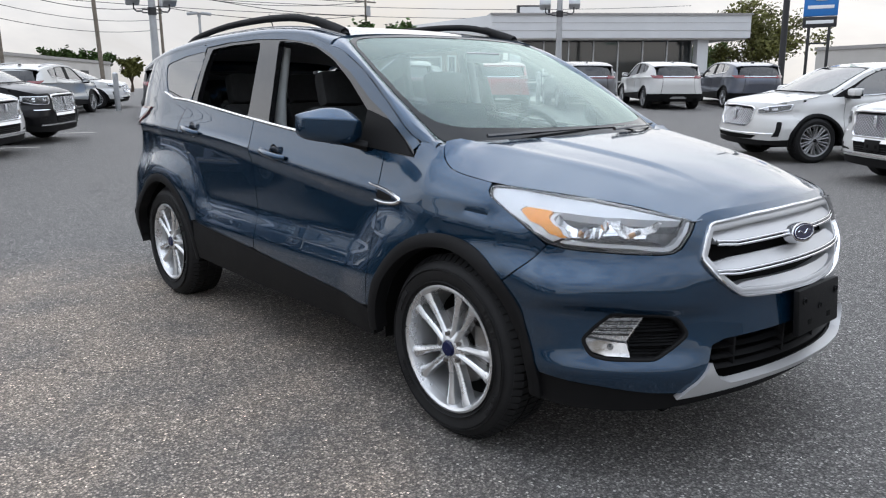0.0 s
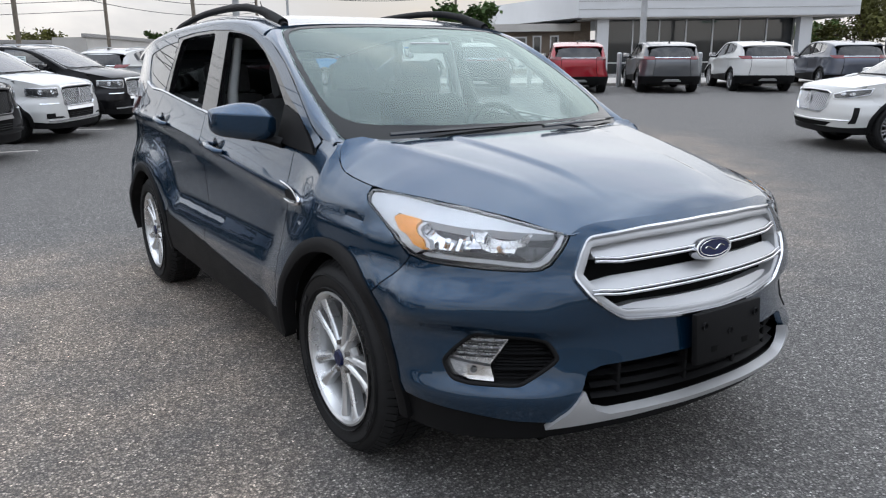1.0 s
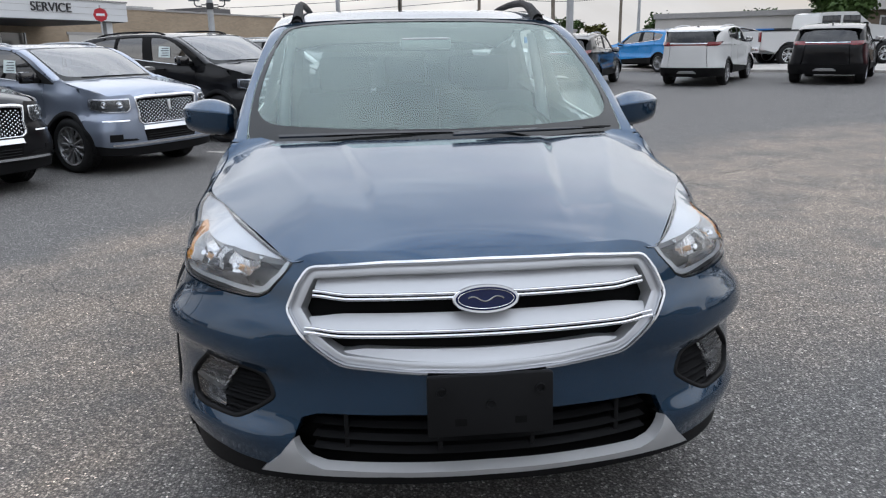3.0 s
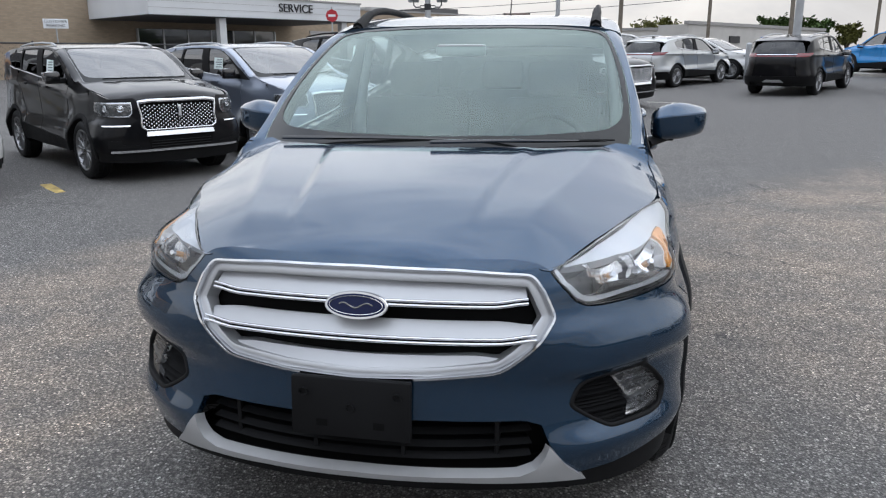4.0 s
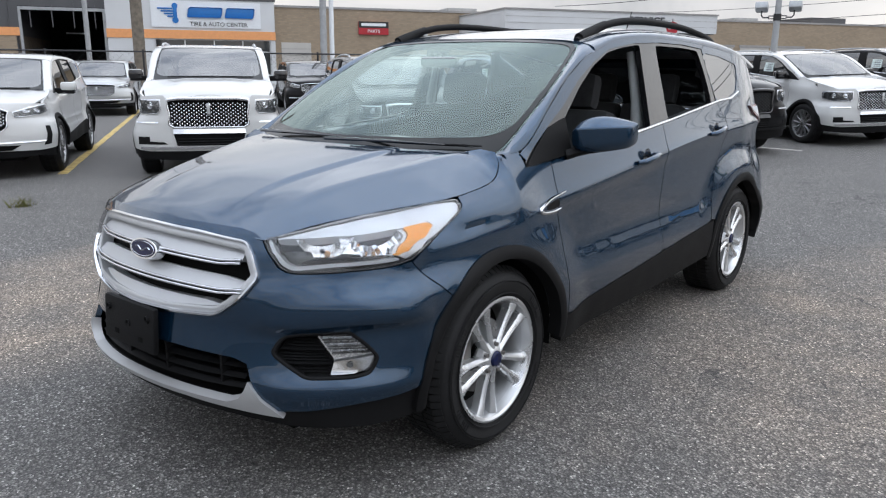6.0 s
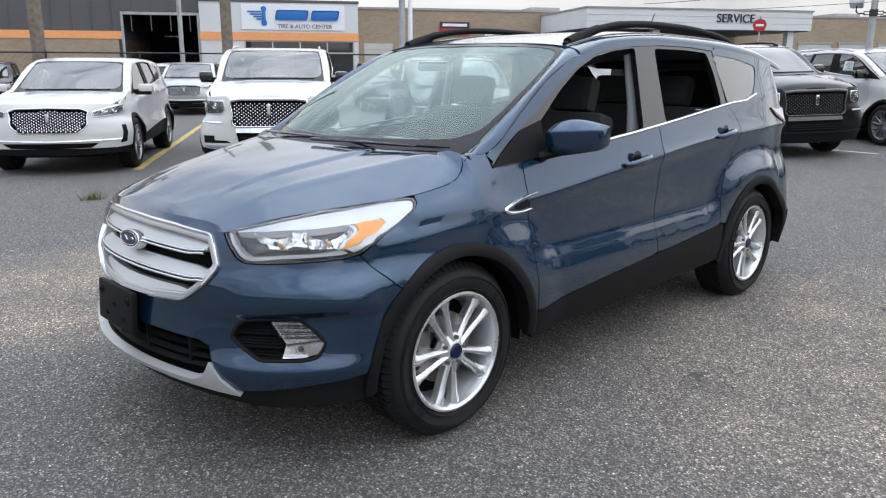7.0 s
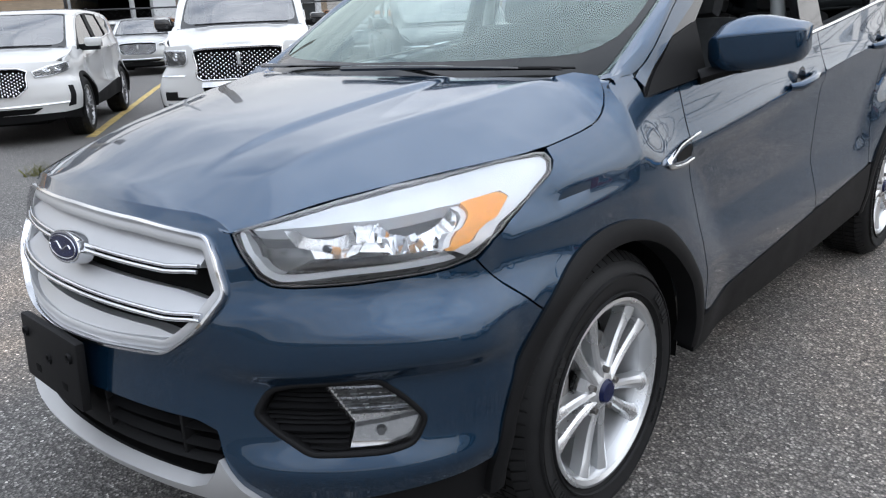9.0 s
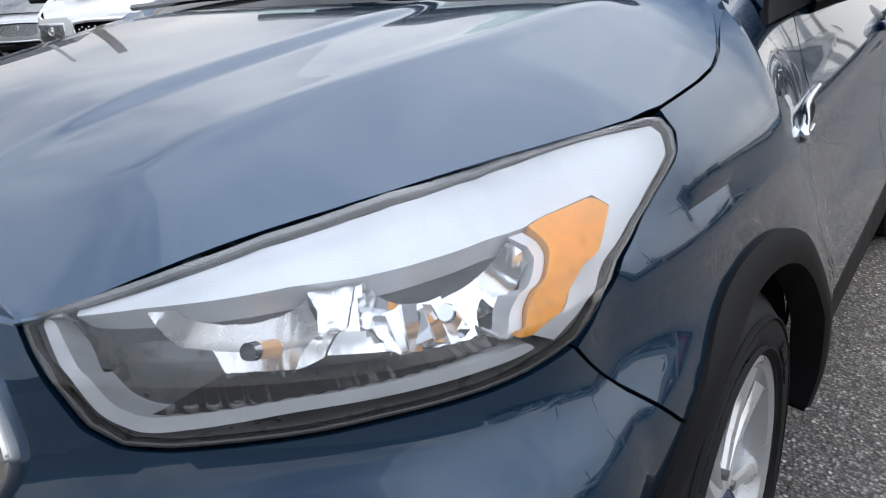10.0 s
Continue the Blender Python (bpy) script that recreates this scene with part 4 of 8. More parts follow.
    panel("screen_border", raised(sh.screen, 0.0025), dense(rim, 0.1), 0.03, FRIT, root, holes=[hole], depth=0)
    # cowl tray
    base_x = lambda y: -0.205 + 0.235 * (1 - (y / 0.715) ** 2)
    ys = np.linspace(-0.715, 0.715, 19)
    panel("cowl", lambda x, y: sh.warp(Vector((x, y, sh.hood0(max(x, base_x(y)), y).z - 0.022))), [(base_x(y) + 0.035, y) for y in ys] + [(base_x(y) - 0.06, y) for y in ys[::-1]], 0.05, PLASTIC, root, depth=0.01)
    # tailgate and rear window
    ve = sh.VX(-3.60)
    vr = abs(sh.VX(sh.XR - sh.LR))

    def back(v, z):
        """The wrap carried over the middle of the tail."""
        return sh.wrap(v, z) if v <= vr else sh.wrap(-(2 * vr - v), z)
    made.append(panel("tailgate", back, [(ve + 0.012, 0.52), (2 * vr - ve - 0.012, 0.52), (2 * vr - ve - 0.012, 1.13), (ve + 0.012, 1.13)], step * 2, paint, root))
    e2 = sh.VX(-3.39)
    panel("rear_screen", back, [(e2 + 0.02, 1.145), (2 * vr - e2 - 0.02, 1.145), (2 * vr - e2 - 0.1, 1.44), (e2 + 0.1, 1.44)], step * 2, DARKGLASS, root, depth=0)
    made.append(panel("rear_spoiler", back, [(e2 - 0.05, 1.445), (2 * vr - e2 + 0.05, 1.445), (2 * vr - e2 + 0.05, 1.50), (e2 - 0.05, 1.50)], step * 2, paint, root, depth=0.03))
    panel("rear_bumper", raised(back, 0.012), [(sh.VX(-3.12), 0.28), (2 * vr - sh.VX(-3.12), 0.28), (2 * vr - sh.VX(-3.16), 0.50), (2 * vr - ve, 0.515), (ve, 0.515), (sh.VX(-3.16), 0.50)], step * 2, PLASTIC, root, depth=0.05)
    # floor pan
    fv = [sh.warp(Vector(p)) for p in ((0.72, -0.55, 0.24), (0.72, 0.55, 0.24), (-3.35, 0.70, 0.27), (-3.35, -0.70, 0.27), (0.72, -0.55, 0.34), (0.72, 0.55, 0.34), (-3.35, 0.70, 0.40), (-3.35, -0.70, 0.40))]
    raw("floor_pan", fv, [(3, 2, 1, 0), (4, 5, 6, 7), (0, 1, 5, 4), (1, 2, 6, 5), (2, 3, 7, 6), (3, 0, 4, 7)], DARK, root)
    return made

# ---------------------------------------------------------------- wheels
def wheel(parent, at, s, r=0.345, rim=0.238, width=0.225, alloy=None, style="pairs", cap=None, n=72, phase=90.0):
    """A wheel with its tyre, rim, spokes, brake disc and cap, its face turned to side s (1: left)."""
    alloy = alloy or ALLOY
    hub = new("wheel")
    hub.parent = parent
    hub.location = at
    if s < 0:
        hub.rotation_euler = (0, 0, math.pi)
    h = width / 2
    bm = lathe(bmesh.new(), [(rim - 0.012, h - 0.022), (rim + 0.004, h - 0.008), (rim + 0.012, h - 0.004), (rim + 0.030, h + 0.004), (rim + 0.060, h + 0.010), (r - 0.050, h + 0.008), (r - 0.034, h + 0.001), (r - 0.028, h - 0.001), (r - 0.016, h - 0.012), (r - 0.006, h - 0.030), (r, h - 0.055), (r, -h + 0.055), (r - 0.006, -h + 0.030), (r - 0.030, -h), (rim, -h + 0.01)], n)
    part("tyre", bm, RUBBER, hub, "", 30)
    # tread: blocks at the shoulder and ribs across
    bm = bmesh.new()
    for k in range(n):
        a = 2 * math.pi * (k + 0.5) / n
        for y, w, rr in ((h - 0.034, 0.036, r - 0.004), (0.042, 0.050, r + 0.001), (-0.018, 0.048, r + 0.001), (-0.072, 0.040, r - 0.001)):
            m = Matrix.Rotation(-a, 4, "Y") @ Matrix.Translation((rr, y, 0)) @ Matrix.Rotation(0.62 if y > 0.07 else 0.0, 4, "Z")
            bmesh.ops.create_cube(bm, size=1, matrix=m @ Matrix.Diagonal((0.010, w, 2 * math.pi * r / n * 0.80, 1)))
    part("tread", bm, RUBBER, hub)
    if n > 40:
        bm = bmesh.new()
        for r0 in (rim + 0.020, r - 0.040):
            lathe(bm, [(r0 - 0.0025, h + 0.004), (r0 - 0.001, h + 0.0115), (r0 + 0.001, h + 0.0115), (r0 + 0.0025, h + 0.004)], n)
        for start, count, step, tall in ((0.35, 9, 0.040, 0.020), (2.4, 8, 0.050, 0.024), (3.5, 9, 0.040, 0.014), (5.5, 8, 0.050, 0.024)):
            for i in range(count):
                if i == 4:
                    continue
                m = Matrix.Rotation(-(start + i * step), 4, "Y") @ Matrix.Translation((rim + 0.048, h + 0.0095, 0))
                bmesh.ops.create_cube(bm, size=1, matrix=m @ Matrix.Diagonal((tall, 0.003, 0.0075 + 0.002 * (i % 3), 1)))
        part("sidewall_relief", bm, RUBBER, hub)
    # barrel and lip
    bm = lathe(bmesh.new(), [(rim + 0.004, h - 0.004), (rim + 0.006, h + 0.001), (rim - 0.002, h + 0.003), (rim - 0.012, h - 0.004), (rim - 0.018, h - 0.022), (rim - 0.022, h - 0.036)], n)
    part("rim", bm, alloy, hub)
    part("barrel", lathe(bmesh.new(), [(rim - 0.020, h - 0.034), (rim - 0.030, h - 0.060), (rim - 0.036, -h + 0.02), (rim - 0.01, -h + 0.01)], n), BARREL, hub)
    # spokes
    count = {"pairs": 5, "turbine": 12, "multi": 10}[style]
    for k in range(count):
        a = 2 * math.pi * k / count + radians(phase)
        arms = (-1, 1) if style != "turbine" else (1,)
        for side in arms:
            bm = bmesh.new()
            rows = []
            for t in (0.0, 0.15, 0.35, 0.6, 0.8, 0.92, 1.0):
                rr = 0.040 + (rim - 0.014 - 0.040) * t
                if style == "pairs":
                    off, w = side * (0.0125 + 0.033 * t), 0.0115 + 0.0045 * t + 0.010 * smooth(0.70, 1.0, t)
                elif style == "multi":
                    off, w = side * (0.006 + 0.022 * t), 0.009 + 0.006 * t
                else:
                    off, w = 0.028 * t, 0.013 + 0.008 * t
                yo = h - 0.012 - 0.006 * math.sin(math.pi * min(1, t * 1.05)) - 0.005 * (1 - t)
                d, c = Vector((math.cos(a), 0, math.sin(a))), Vector((-math.sin(a), 0, math.cos(a)))
                p = d * math.sqrt(max(1e-6, rr * rr - off * off)) + c * off + Vector((0, yo, 0))
                rows.append([bm.verts.new(q) for q in (p - c * w - Vector((0, 0.040, 0)), p - c * w - Vector((0, 0.008, 0)), p - c * w * 0.62 + Vector((0, -0.0015, 0)), p + Vector((0, 0.0025, 0)), p + c * w * 0.62 + Vector((0, -0.0015, 0)), p + c * w - Vector((0, 0.008, 0)), p + c * w - Vector((0, 0.040, 0)))])
            for p, q in zip(rows, rows[1:]):
                for i in range(7):
                    bm.faces.new((p[i], p[(i + 1) % 7], q[(i + 1) % 7], q[i]))
            bm.faces.new(rows[0])
            bm.faces.new(rows[-1])
            part("spoke", bm, alloy, hub, "", 24)
    bm = lathe(bmesh.new(), [(0.001, h - 0.012), (0.034, h - 0.012), (0.040, h - 0.016), (0.072, h - 0.030), (0.078, h - 0.050), (0.06, h - 0.08)], 32)
    part("hub_face", bm, alloy, hub)
    part("centre_cap", lathe(bmesh.new(), [(0.0005, h - 0.002), (0.026, h - 0.003), (0.031, h - 0.008), (0.033, h - 0.014)], 28), cap or BADGEBLUE, hub, "dark blue oval cap" if cap is None else "")
    for k in range(5):
        a = 2 * math.pi * (k + 0.5) / 5 + radians(phase)
        p = (0.056 * math.cos(a), 0, 0.056 * math.sin(a))
        part("lug_nut", cyl(bmesh.new(), (p[0], h - 0.045, p[2]), (p[0], h - 0.012, p[2]), 0.0105, 0.009, 6), DISC, hub)
    part("brake_disc", lathe(bmesh.new(), [(0.07, 0.012), (0.075, 0.03), (0.145, 0.032), (0.147, 0.018), (0.145, 0.004), (0.07, 0.004)], 40), DISC, hub, "dull steel brake disc")
    box_part("brake_caliper", (0.125 if s > 0 else -0.125, 0.02, 0.03), (0.07, 0.07, 0.15), DISC, hub, bev=0.015)
    part("wheel_back", lathe(bmesh.new(), [(0.0005, -0.03), (rim - 0.03, -0.03), (rim - 0.03, -0.06)], 32), DARK, hub)
    return hub

# ---------------------------------------------------------------- the blue car
def mirrored(half):
    """A closed outline from its left half, which runs from the middle to the middle."""
    return half + [(-v, z) for v, z in half[::-1] if abs(v) > 1e-6]


def frontal(sh, pts):
    """(y, z) on the front of the body, or (x, z, 0) on its flank, as places on the wrap."""
    return [(sh.VX(p[0]), p[1]) if len(p) == 3 else (sh.V(p[0], p[1]), p[1]) for p in pts]


def flip(pts):
    return [(-v, z) for v, z in pts[::-1]]


def bar_on(name, f, pts, half, depth0, depth1, mat, parent, label=""):
    """A bar on a surface along pts: its face leans from depth0 at the top to depth1 at the bottom."""
    vs, fs = [], []
    for (v, z), h in zip(pts, half):
        n = normal_of(f, v, z)
        a, b = Vector(f(v, z + h)), Vector(f(v, z - h))
        vs += [a + n * (depth0 - 0.03), a + n * depth0, b + n * depth1, b + n * (depth1 - 0.006), b + n * (depth0 - 0.03)]
    for i in range(len(pts) - 1):
        for k in range(5):
            fs.append((i * 5 + k, i * 5 + (k + 1) % 5, (i + 1) * 5 + (k + 1) % 5, (i + 1) * 5 + k))
    fs += [(0, 1, 2, 3, 4), tuple((len(pts) - 1) * 5 + k for k in (4, 3, 2, 1, 0))]
    return raw(name, vs, fs, mat, parent, label, 30)


# the headlight's outlines: along the front's wrap, and up
HEADLIGHT = [(0.398, 0.884), (0.424, 0.891), (0.456, 0.8995), (0.511, 0.9125), (0.581, 0.9265), (0.684, 0.938), (0.75, 0.944), (0.861, 0.9475), (0.982, 0.951), (1.034, 0.957), (1.081, 0.9625), (1.129, 0.968), (1.168, 0.9715), (1.200, 0.9735), (1.219, 0.971), (1.222, 0.955), (1.203, 0.932), (1.129, 0.891), (1.045, 0.857), (0.99, 0.833), (0.935, 0.811), (0.855, 0.801), (0.8, 0.798), (0.7, 0.795), (0.64, 0.791), (0.523, 0.786), (0.485, 0.788), (0.456, 0.802), (0.422, 0.84)]
BROW = [(0.41, 0.884), (0.422, 0.886), (0.491, 0.892), (0.547, 0.895), (0.622, 0.900), (0.69, 0.901), (0.778, 0.905), (0.879, 0.909), (0.959, 0.909), (1.079, 0.916), (1.089, 0.904), (1.031, 0.873), (0.955, 0.852), (0.87, 0.831), (0.905, 0.816), (0.985, 0.839), (1.045, 0.865), (1.122, 0.894), (1.198, 0.938), (1.212, 0.958), (1.205, 0.967), (1.167, 0.9665), (1.129, 0.9640), (1.081, 0.9580), (1.034, 0.9525), (0.982, 0.9465), (0.861, 0.9430), (0.75, 0.9385), (0.684, 0.9325), (0.581, 0.9215), (0.511, 0.9075), (0.456, 0.895), (0.431, 0.889)]
MARKER = [(0.961, 0.908), (1.073, 0.914), (1.087, 0.903), (1.028, 0.872), (0.953, 0.853), (0.865, 0.831), (0.842, 0.835), (0.905, 0.867), (0.962, 0.890), (0.968, 0.899)]
MARKER_EDGE = [(0.925, 0.908), (0.956, 0.908), (0.965, 0.899), (0.958, 0.890), (0.901, 0.867), (0.839, 0.833), (0.828, 0.838), (0.884, 0.868), (0.938, 0.891), (0.942, 0.899)]
LOW_BEAM = [(0.494, 0.891), (0.527, 0.869), (0.552, 0.849), (0.575, 0.844), (0.62, 0.846), (0.648, 0.867), (0.647, 0.888), (0.635, 0.899), (0.547, 0.894)]
DIVIDER = [(0.637, 0.899), (0.686, 0.900), (0.677, 0.875), (0.652, 0.8515), (0.622, 0.846), (0.65, 0.867), (0.649, 0.888)]
HIGH_BEAM = [(0.688, 0.900), (0.679, 0.875), (0.655, 0.852), (0.724, 0.850), (0.826, 0.840), (0.881, 0.869), (0.935, 0.892), (0.924, 0.907), (0.778, 0.904)]
LAMP_RIM = [(0.410, 0.884), (0.423, 0.884), (0.441, 0.850), (0.470, 0.817), (0.497, 0.806), (0.542, 0.8095), (0.62, 0.817), (0.72, 0.8205), (0.81, 0.8225), (0.862, 0.8245), (0.880, 0.815), (0.85, 0.812), (0.72, 0.809), (0.62, 0.806), (0.54, 0.798), (0.495, 0.794), (0.461, 0.806), (0.430, 0.843)]
LAMP_FLOOR = [(0.502, 0.809), (0.554, 0.838), (0.62, 0.842), (0.72, 0.846), (0.816, 0.840), (0.845, 0.828), (0.72, 0.8215), (0.62, 0.818), (0.542, 0.8105)]
GRILLE = [(0, 0.893), (0.25, 0.889), (0.440, 0.875), (0.503, 0.766), (0.365, 0.632), (0.18, 0.620), (0, 0.617)]
FOG = [(0.447, 0.526), (0.476, 0.582), (0.522, 0.596), (0.660, 0.606), (0.710, 0.565), (0.760, 0.514), (0.738, 0.462), (0.683, 0.452), (0.542, 0.451), (0.489, 0.487)]
FOG_TURN = [(0.568, 0.585), (0.622, 0.595), (0.666, 0.598), (0.709, 0.562), (0.750, 0.527), (0.680, 0.518), (0.620, 0.511), (0.598, 0.541)]
FOG_BEAM = [(0.620, 0.505), (0.680, 0.512), (0.749, 0.519), (0.736, 0.475), (0.682, 0.468), (0.612, 0.467), (0.617, 0.487)]


def hero():
    car = thing("compact_suv", "blue metallic compact SUV, side windows down, parked on asphalt", "car")
    sh = Shape()
    sh.folded = True
    S = sh.wrap
    st = 0.02
    bodywork(sh, car, BLUE, st, True)

    gr = [(sh.V(y, z), z) for y, z in GRILLE]
    gr_full = dense(rounded(mirrored(gr), 0.022), 0.03)
    fog = rounded(FOG, 0.02)
    # bumper cover
    low = [(0.565, 0.338), (0.525, 0.385), (0.495, 0.438), (0.475, 0.487), (0.43, 0.503), (0.20, 0.516), (0, 0.520)]
    half = [(0, 0.914), (sh.V(0.25, 0.912), 0.912), (sh.V(0.39, 0.909), 0.909), (0.365, 0.900), (0.384, 0.890)] + [(0.3945, 0.884), (0.419, 0.838), (0.453, 0.799), (0.484, 0.785), (0.523, 0.783), (0.64, 0.788), (0.70, 0.792), (0.80, 0.795), (0.855, 0.798), (0.925, 0.805), (0.992, 0.747), (1.059, 0.684)] + [(sh.VX(x), z) for x, z in arch(0, 0.445, 48.2, 8, 10)] + frontal(sh, [(0.445, 0.390, 0), (0.40, 0.390, 0), (0.78, 0.368), (0.66, 0.345)]) + frontal(sh, low)
    panel("front_bumper", S, mirrored(half), 0.014, BLUE, car, holes=[gr_full, dense(fog, 0.03), dense(flip(fog), 0.03)], depth=0.02)
    # black lower edge and the silver skid
    lowb = [(0, 0.30), (sh.V(0.4, 0.29), 0.29)] + frontal(sh, [(0.62, 0.27), (0.74, 0.27), (0.40, 0.275, 0), (0.44, 0.385, 0), (0.40, 0.387, 0), (0.78, 0.365), (0.66, 0.342), (0.565, 0.335), (0.49, 0.345), (0.3, 0.36), (0, 0.365)])
    panel("lower_valance", raised(S, -0.012), mirrored(lowb), 0.025, PLASTIC, car, depth=0.02)
    skid = frontal(sh, [(0, 0.356), (0.25, 0.352), (0.45, 0.337), (0.588, 0.322), (0.535, 0.380), (0.492, 0.434), (0.484, 0.408), (0.462, 0.378), (0.42, 0.362), (0.25, 0.368), (0, 0.373)])
    panel("skid_plate", raised(S, 0.012), mirrored(skid), 0.014, SKID, car, depth=0.035, label="satin silver skid trim")
    # lower air intake, a black sheet painting the shade inside it
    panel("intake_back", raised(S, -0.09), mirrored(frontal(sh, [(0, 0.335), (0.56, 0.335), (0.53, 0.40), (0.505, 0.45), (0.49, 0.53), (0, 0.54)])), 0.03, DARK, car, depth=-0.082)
    for z in (0.405, 0.440, 0.475):
        bar_on("intake_slat", S, [(sh.V(y, z), z) for y in np.linspace(-0.46, 0.46, 19)], [0.006] * 19, -0.05, -0.03, PLASTIC, car)
    for y in (-0.36, -0.12, 0.12, 0.36):
        z0 = Vector(S(sh.V(y, 0.45), 0.45))
        box_part("intake_rib", (z0.x - 0.06, y, 0.455), (0.05, 0.012, 0.12), PLASTIC, car, bev=0.003)
    # plate holder
    holder = box_part("plate_bracket", (0.958, 0.0, 0.552), (0.022, 0.315, 0.158), PLASTIC, car, "plain black plate bracket, no plate", 0.008, Matrix.Rotation(radians(-4), 4, "Y"))
    for y, z in ((-0.123, 0.592), (0.123, 0.592), (0.0, 0.555)):
        part("socket", lathe(bmesh.new(), [(0.0005, 0.962), (0.007, 0.964), (0.0085, 0.972), (0.012, 0.973), (0.0125, 0.966)], 14, "X"), PLASTIC, holder).location = (0, y, z)
    for y in (-0.075, 0.075):
        box_part("slot", (0.9705, y, 0.510), (0.004, 0.030, 0.022), DARK, holder, bev=0.001)

    # grille: bright frame, satin inner frame, three leaning bars with bright edges
    g0, g1, g2 = gr_full, inset(gr_full, 0.0095), inset(gr_full, 0.030)
    ring("grille_frame", S, g0, g1, CHROME, car, 0.014, 0.01, "bright chrome hexagonal frame")
    ring("grille_inner_frame", raised(S, -0.006), g1, g2, SATIN, car, 0.006, 0.04)
    # black sheet in place of the shaded depth behind the bars
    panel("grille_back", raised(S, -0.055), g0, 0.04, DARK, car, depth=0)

    for z, h, w in ((0.836, 0.026, 0.428), (0.745, 0.024, 0.452), (0.656, 0.024, 0.368)):
        ys = np.linspace(-w, w, 33)
        sag = [z - 0.008 * (abs(y) / w) ** 2 for y in ys]
        hh = [h * (1 - 0.35 * smooth(0.8, 1.0, abs(y) / w)) for y in ys]
        bar = bar_on("grille_bar", S, [(sh.V(y, q), q) for y, q in zip(ys, sag)], hh, -0.024, 0.000, SATIN, car, "satin silver grille bar")
        if z > 0.7:
            for dz, off in ((0.0035, 0.003), (-0.0075, 0.006)):
                tube("bar_edge", [Vector(S(sh.V(y, q - k + dz), q - k + dz)) + normal_of(S, sh.V(y, q), q) * off for y, q, k in zip(ys, sag, hh)], 0.0044, CHROME, bar, "chrome bead", 8)
    for y in np.linspace(-0.36, 0.36, 25):
        p = Vector(S(sh.V(y, 0.868), 0.868))
        box_part("grille_tooth", (p.x - 0.035, y, 0.868), (0.03, 0.010, 0.016), PLASTIC, car, bev=0.002)
    # badge
    c = Vector(S(0, 0.802)) + Vector((0.016, 0, 0))
    tilt = Matrix.Rotation(radians(-16), 4, "Y")

    def oval(name, rx, rz, x0, x1, mat, label=""):
        bm = bmesh.new()
        rows = [[bm.verts.new(Matrix.Translation(c) @ tilt @ Vector((x, k * rx * math.cos(a), k * rz * math.sin(a)))) for a in np.linspace(0, 2 * math.pi, 40, endpoint=False)] for x, k in ((x0, 1.0), (x1 - 0.002, 1.0), (x1, 0.97))]
        for p, q in zip(rows, rows[1:]):
            for i in range(40):
                bm.faces.new((p[i], p[(i + 1) % 40], q[(i + 1) % 40], q[i]))
        bm.faces.new(rows[-1])
        return part(name, bm, mat, car, label)
    badge = oval("badge", 0.084, 0.036, -0.03, 0.004, CHROME, "oval badge, chrome rim round dark blue")
    face = oval("badge_face", 0.077, 0.030, 0.0, 0.0055, BADGEBLUE)
    edge = tube("badge_line", [Matrix.Translation(c) @ tilt @ Vector((0.006, 0.070 * math.cos(a), 0.024 * math.sin(a))) for a in np.linspace(0, 2 * math.pi, 40)], 0.0011, CHROME, car, n=5)
    wave = tube("badge_stroke", [Matrix.Translation(c) @ tilt @ Vector((0.0062, 0.045 - 0.09 * t, 0.006 * math.sin(t * 9))) for t in np.linspace(0, 1, 40)], 0.0020, CHROME, car, n=5)
    for o in (face, edge, wave):
        o.parent = badge

    # lamps
    for s in (1, -1):
        def pv(pts):
            q = frontal(sh, pts)
            return q if s > 0 else flip(q)
        def lv(pts, step=0.03):
            return dense(pts if s > 0 else flip(pts), step)

        def sunk(depth):
            """The wrap pressed in by a depth that changes over it."""
            return lambda v, z: Vector(S(v, z)) - normal_of(S, v, z) * depth(abs(v), z)

        def cup(v0, z0, rv, rz, rim, deep, wave=0.0):
            def f(v, z):
                q = ((v - v0) / rv) ** 2 + ((z - z0) / rz) ** 2
                return rim + deep * math.sqrt(max(0.0, 1 - q)) + wave * math.sin(math.sqrt(q) * 75)
            return f
        out = lv(HEADLIGHT)
        lamp = panel("headlight", raised(S, -0.086), inset(out, 0.005), 0.012, LAMPDARK, car, depth=-0.074, label="clear halogen headlight with amber marker")
        ring("headlight_seal", raised(S, -0.004), out, inset(out, 0.0035), GLOSSBLK, lamp, 0.001, 0.009)
        panel("headlight_rim", raised(S, -0.012), lv(rounded(LAMP_RIM, 0.02)), 0.006, LAMPWHITE, lamp, depth=0.03, label="bright silver inner rim")
        panel("headlight_brow", raised(S, -0.010), lv(BROW, 0.02), 0.005, LAMPWHITE, lamp, depth=0.03, label="bright silver upper reflector")
        panel("marker_lens", raised(S, -0.007), lv(rounded(MARKER, 0.008), 0.01), 0.004, AMBER, lamp, depth=0.02, label="amber side marker lens")
        panel("marker_edge", raised(S, -0.014), lv(MARKER_EDGE, 0.01), 0.004, LAMPWHITE, lamp, depth=0.03)
        panel("low_beam_bowl", sunk(cup(0.585, 0.868, 0.085, 0.040, 0.014, 0.045, 0.0007)), lv(LOW_BEAM), 0.004, FLUTED, lamp, depth=0, label="mirror-bright fluted reflector")
        panel("reflector_divider", sunk(lambda v, z: 0.018 + 0.0007 * math.sin(z * 1100 + v * 160)), lv(DIVIDER), 0.003, FLUTED, lamp, depth=0)
        panel("high_beam_bowl", sunk(cup(0.815, 0.880, 0.125, 0.047, 0.016, 0.062, 0.0006)), lv(HIGH_BEAM), 0.005, REFLECT, lamp, depth=0, label="mirror-bright reflector")
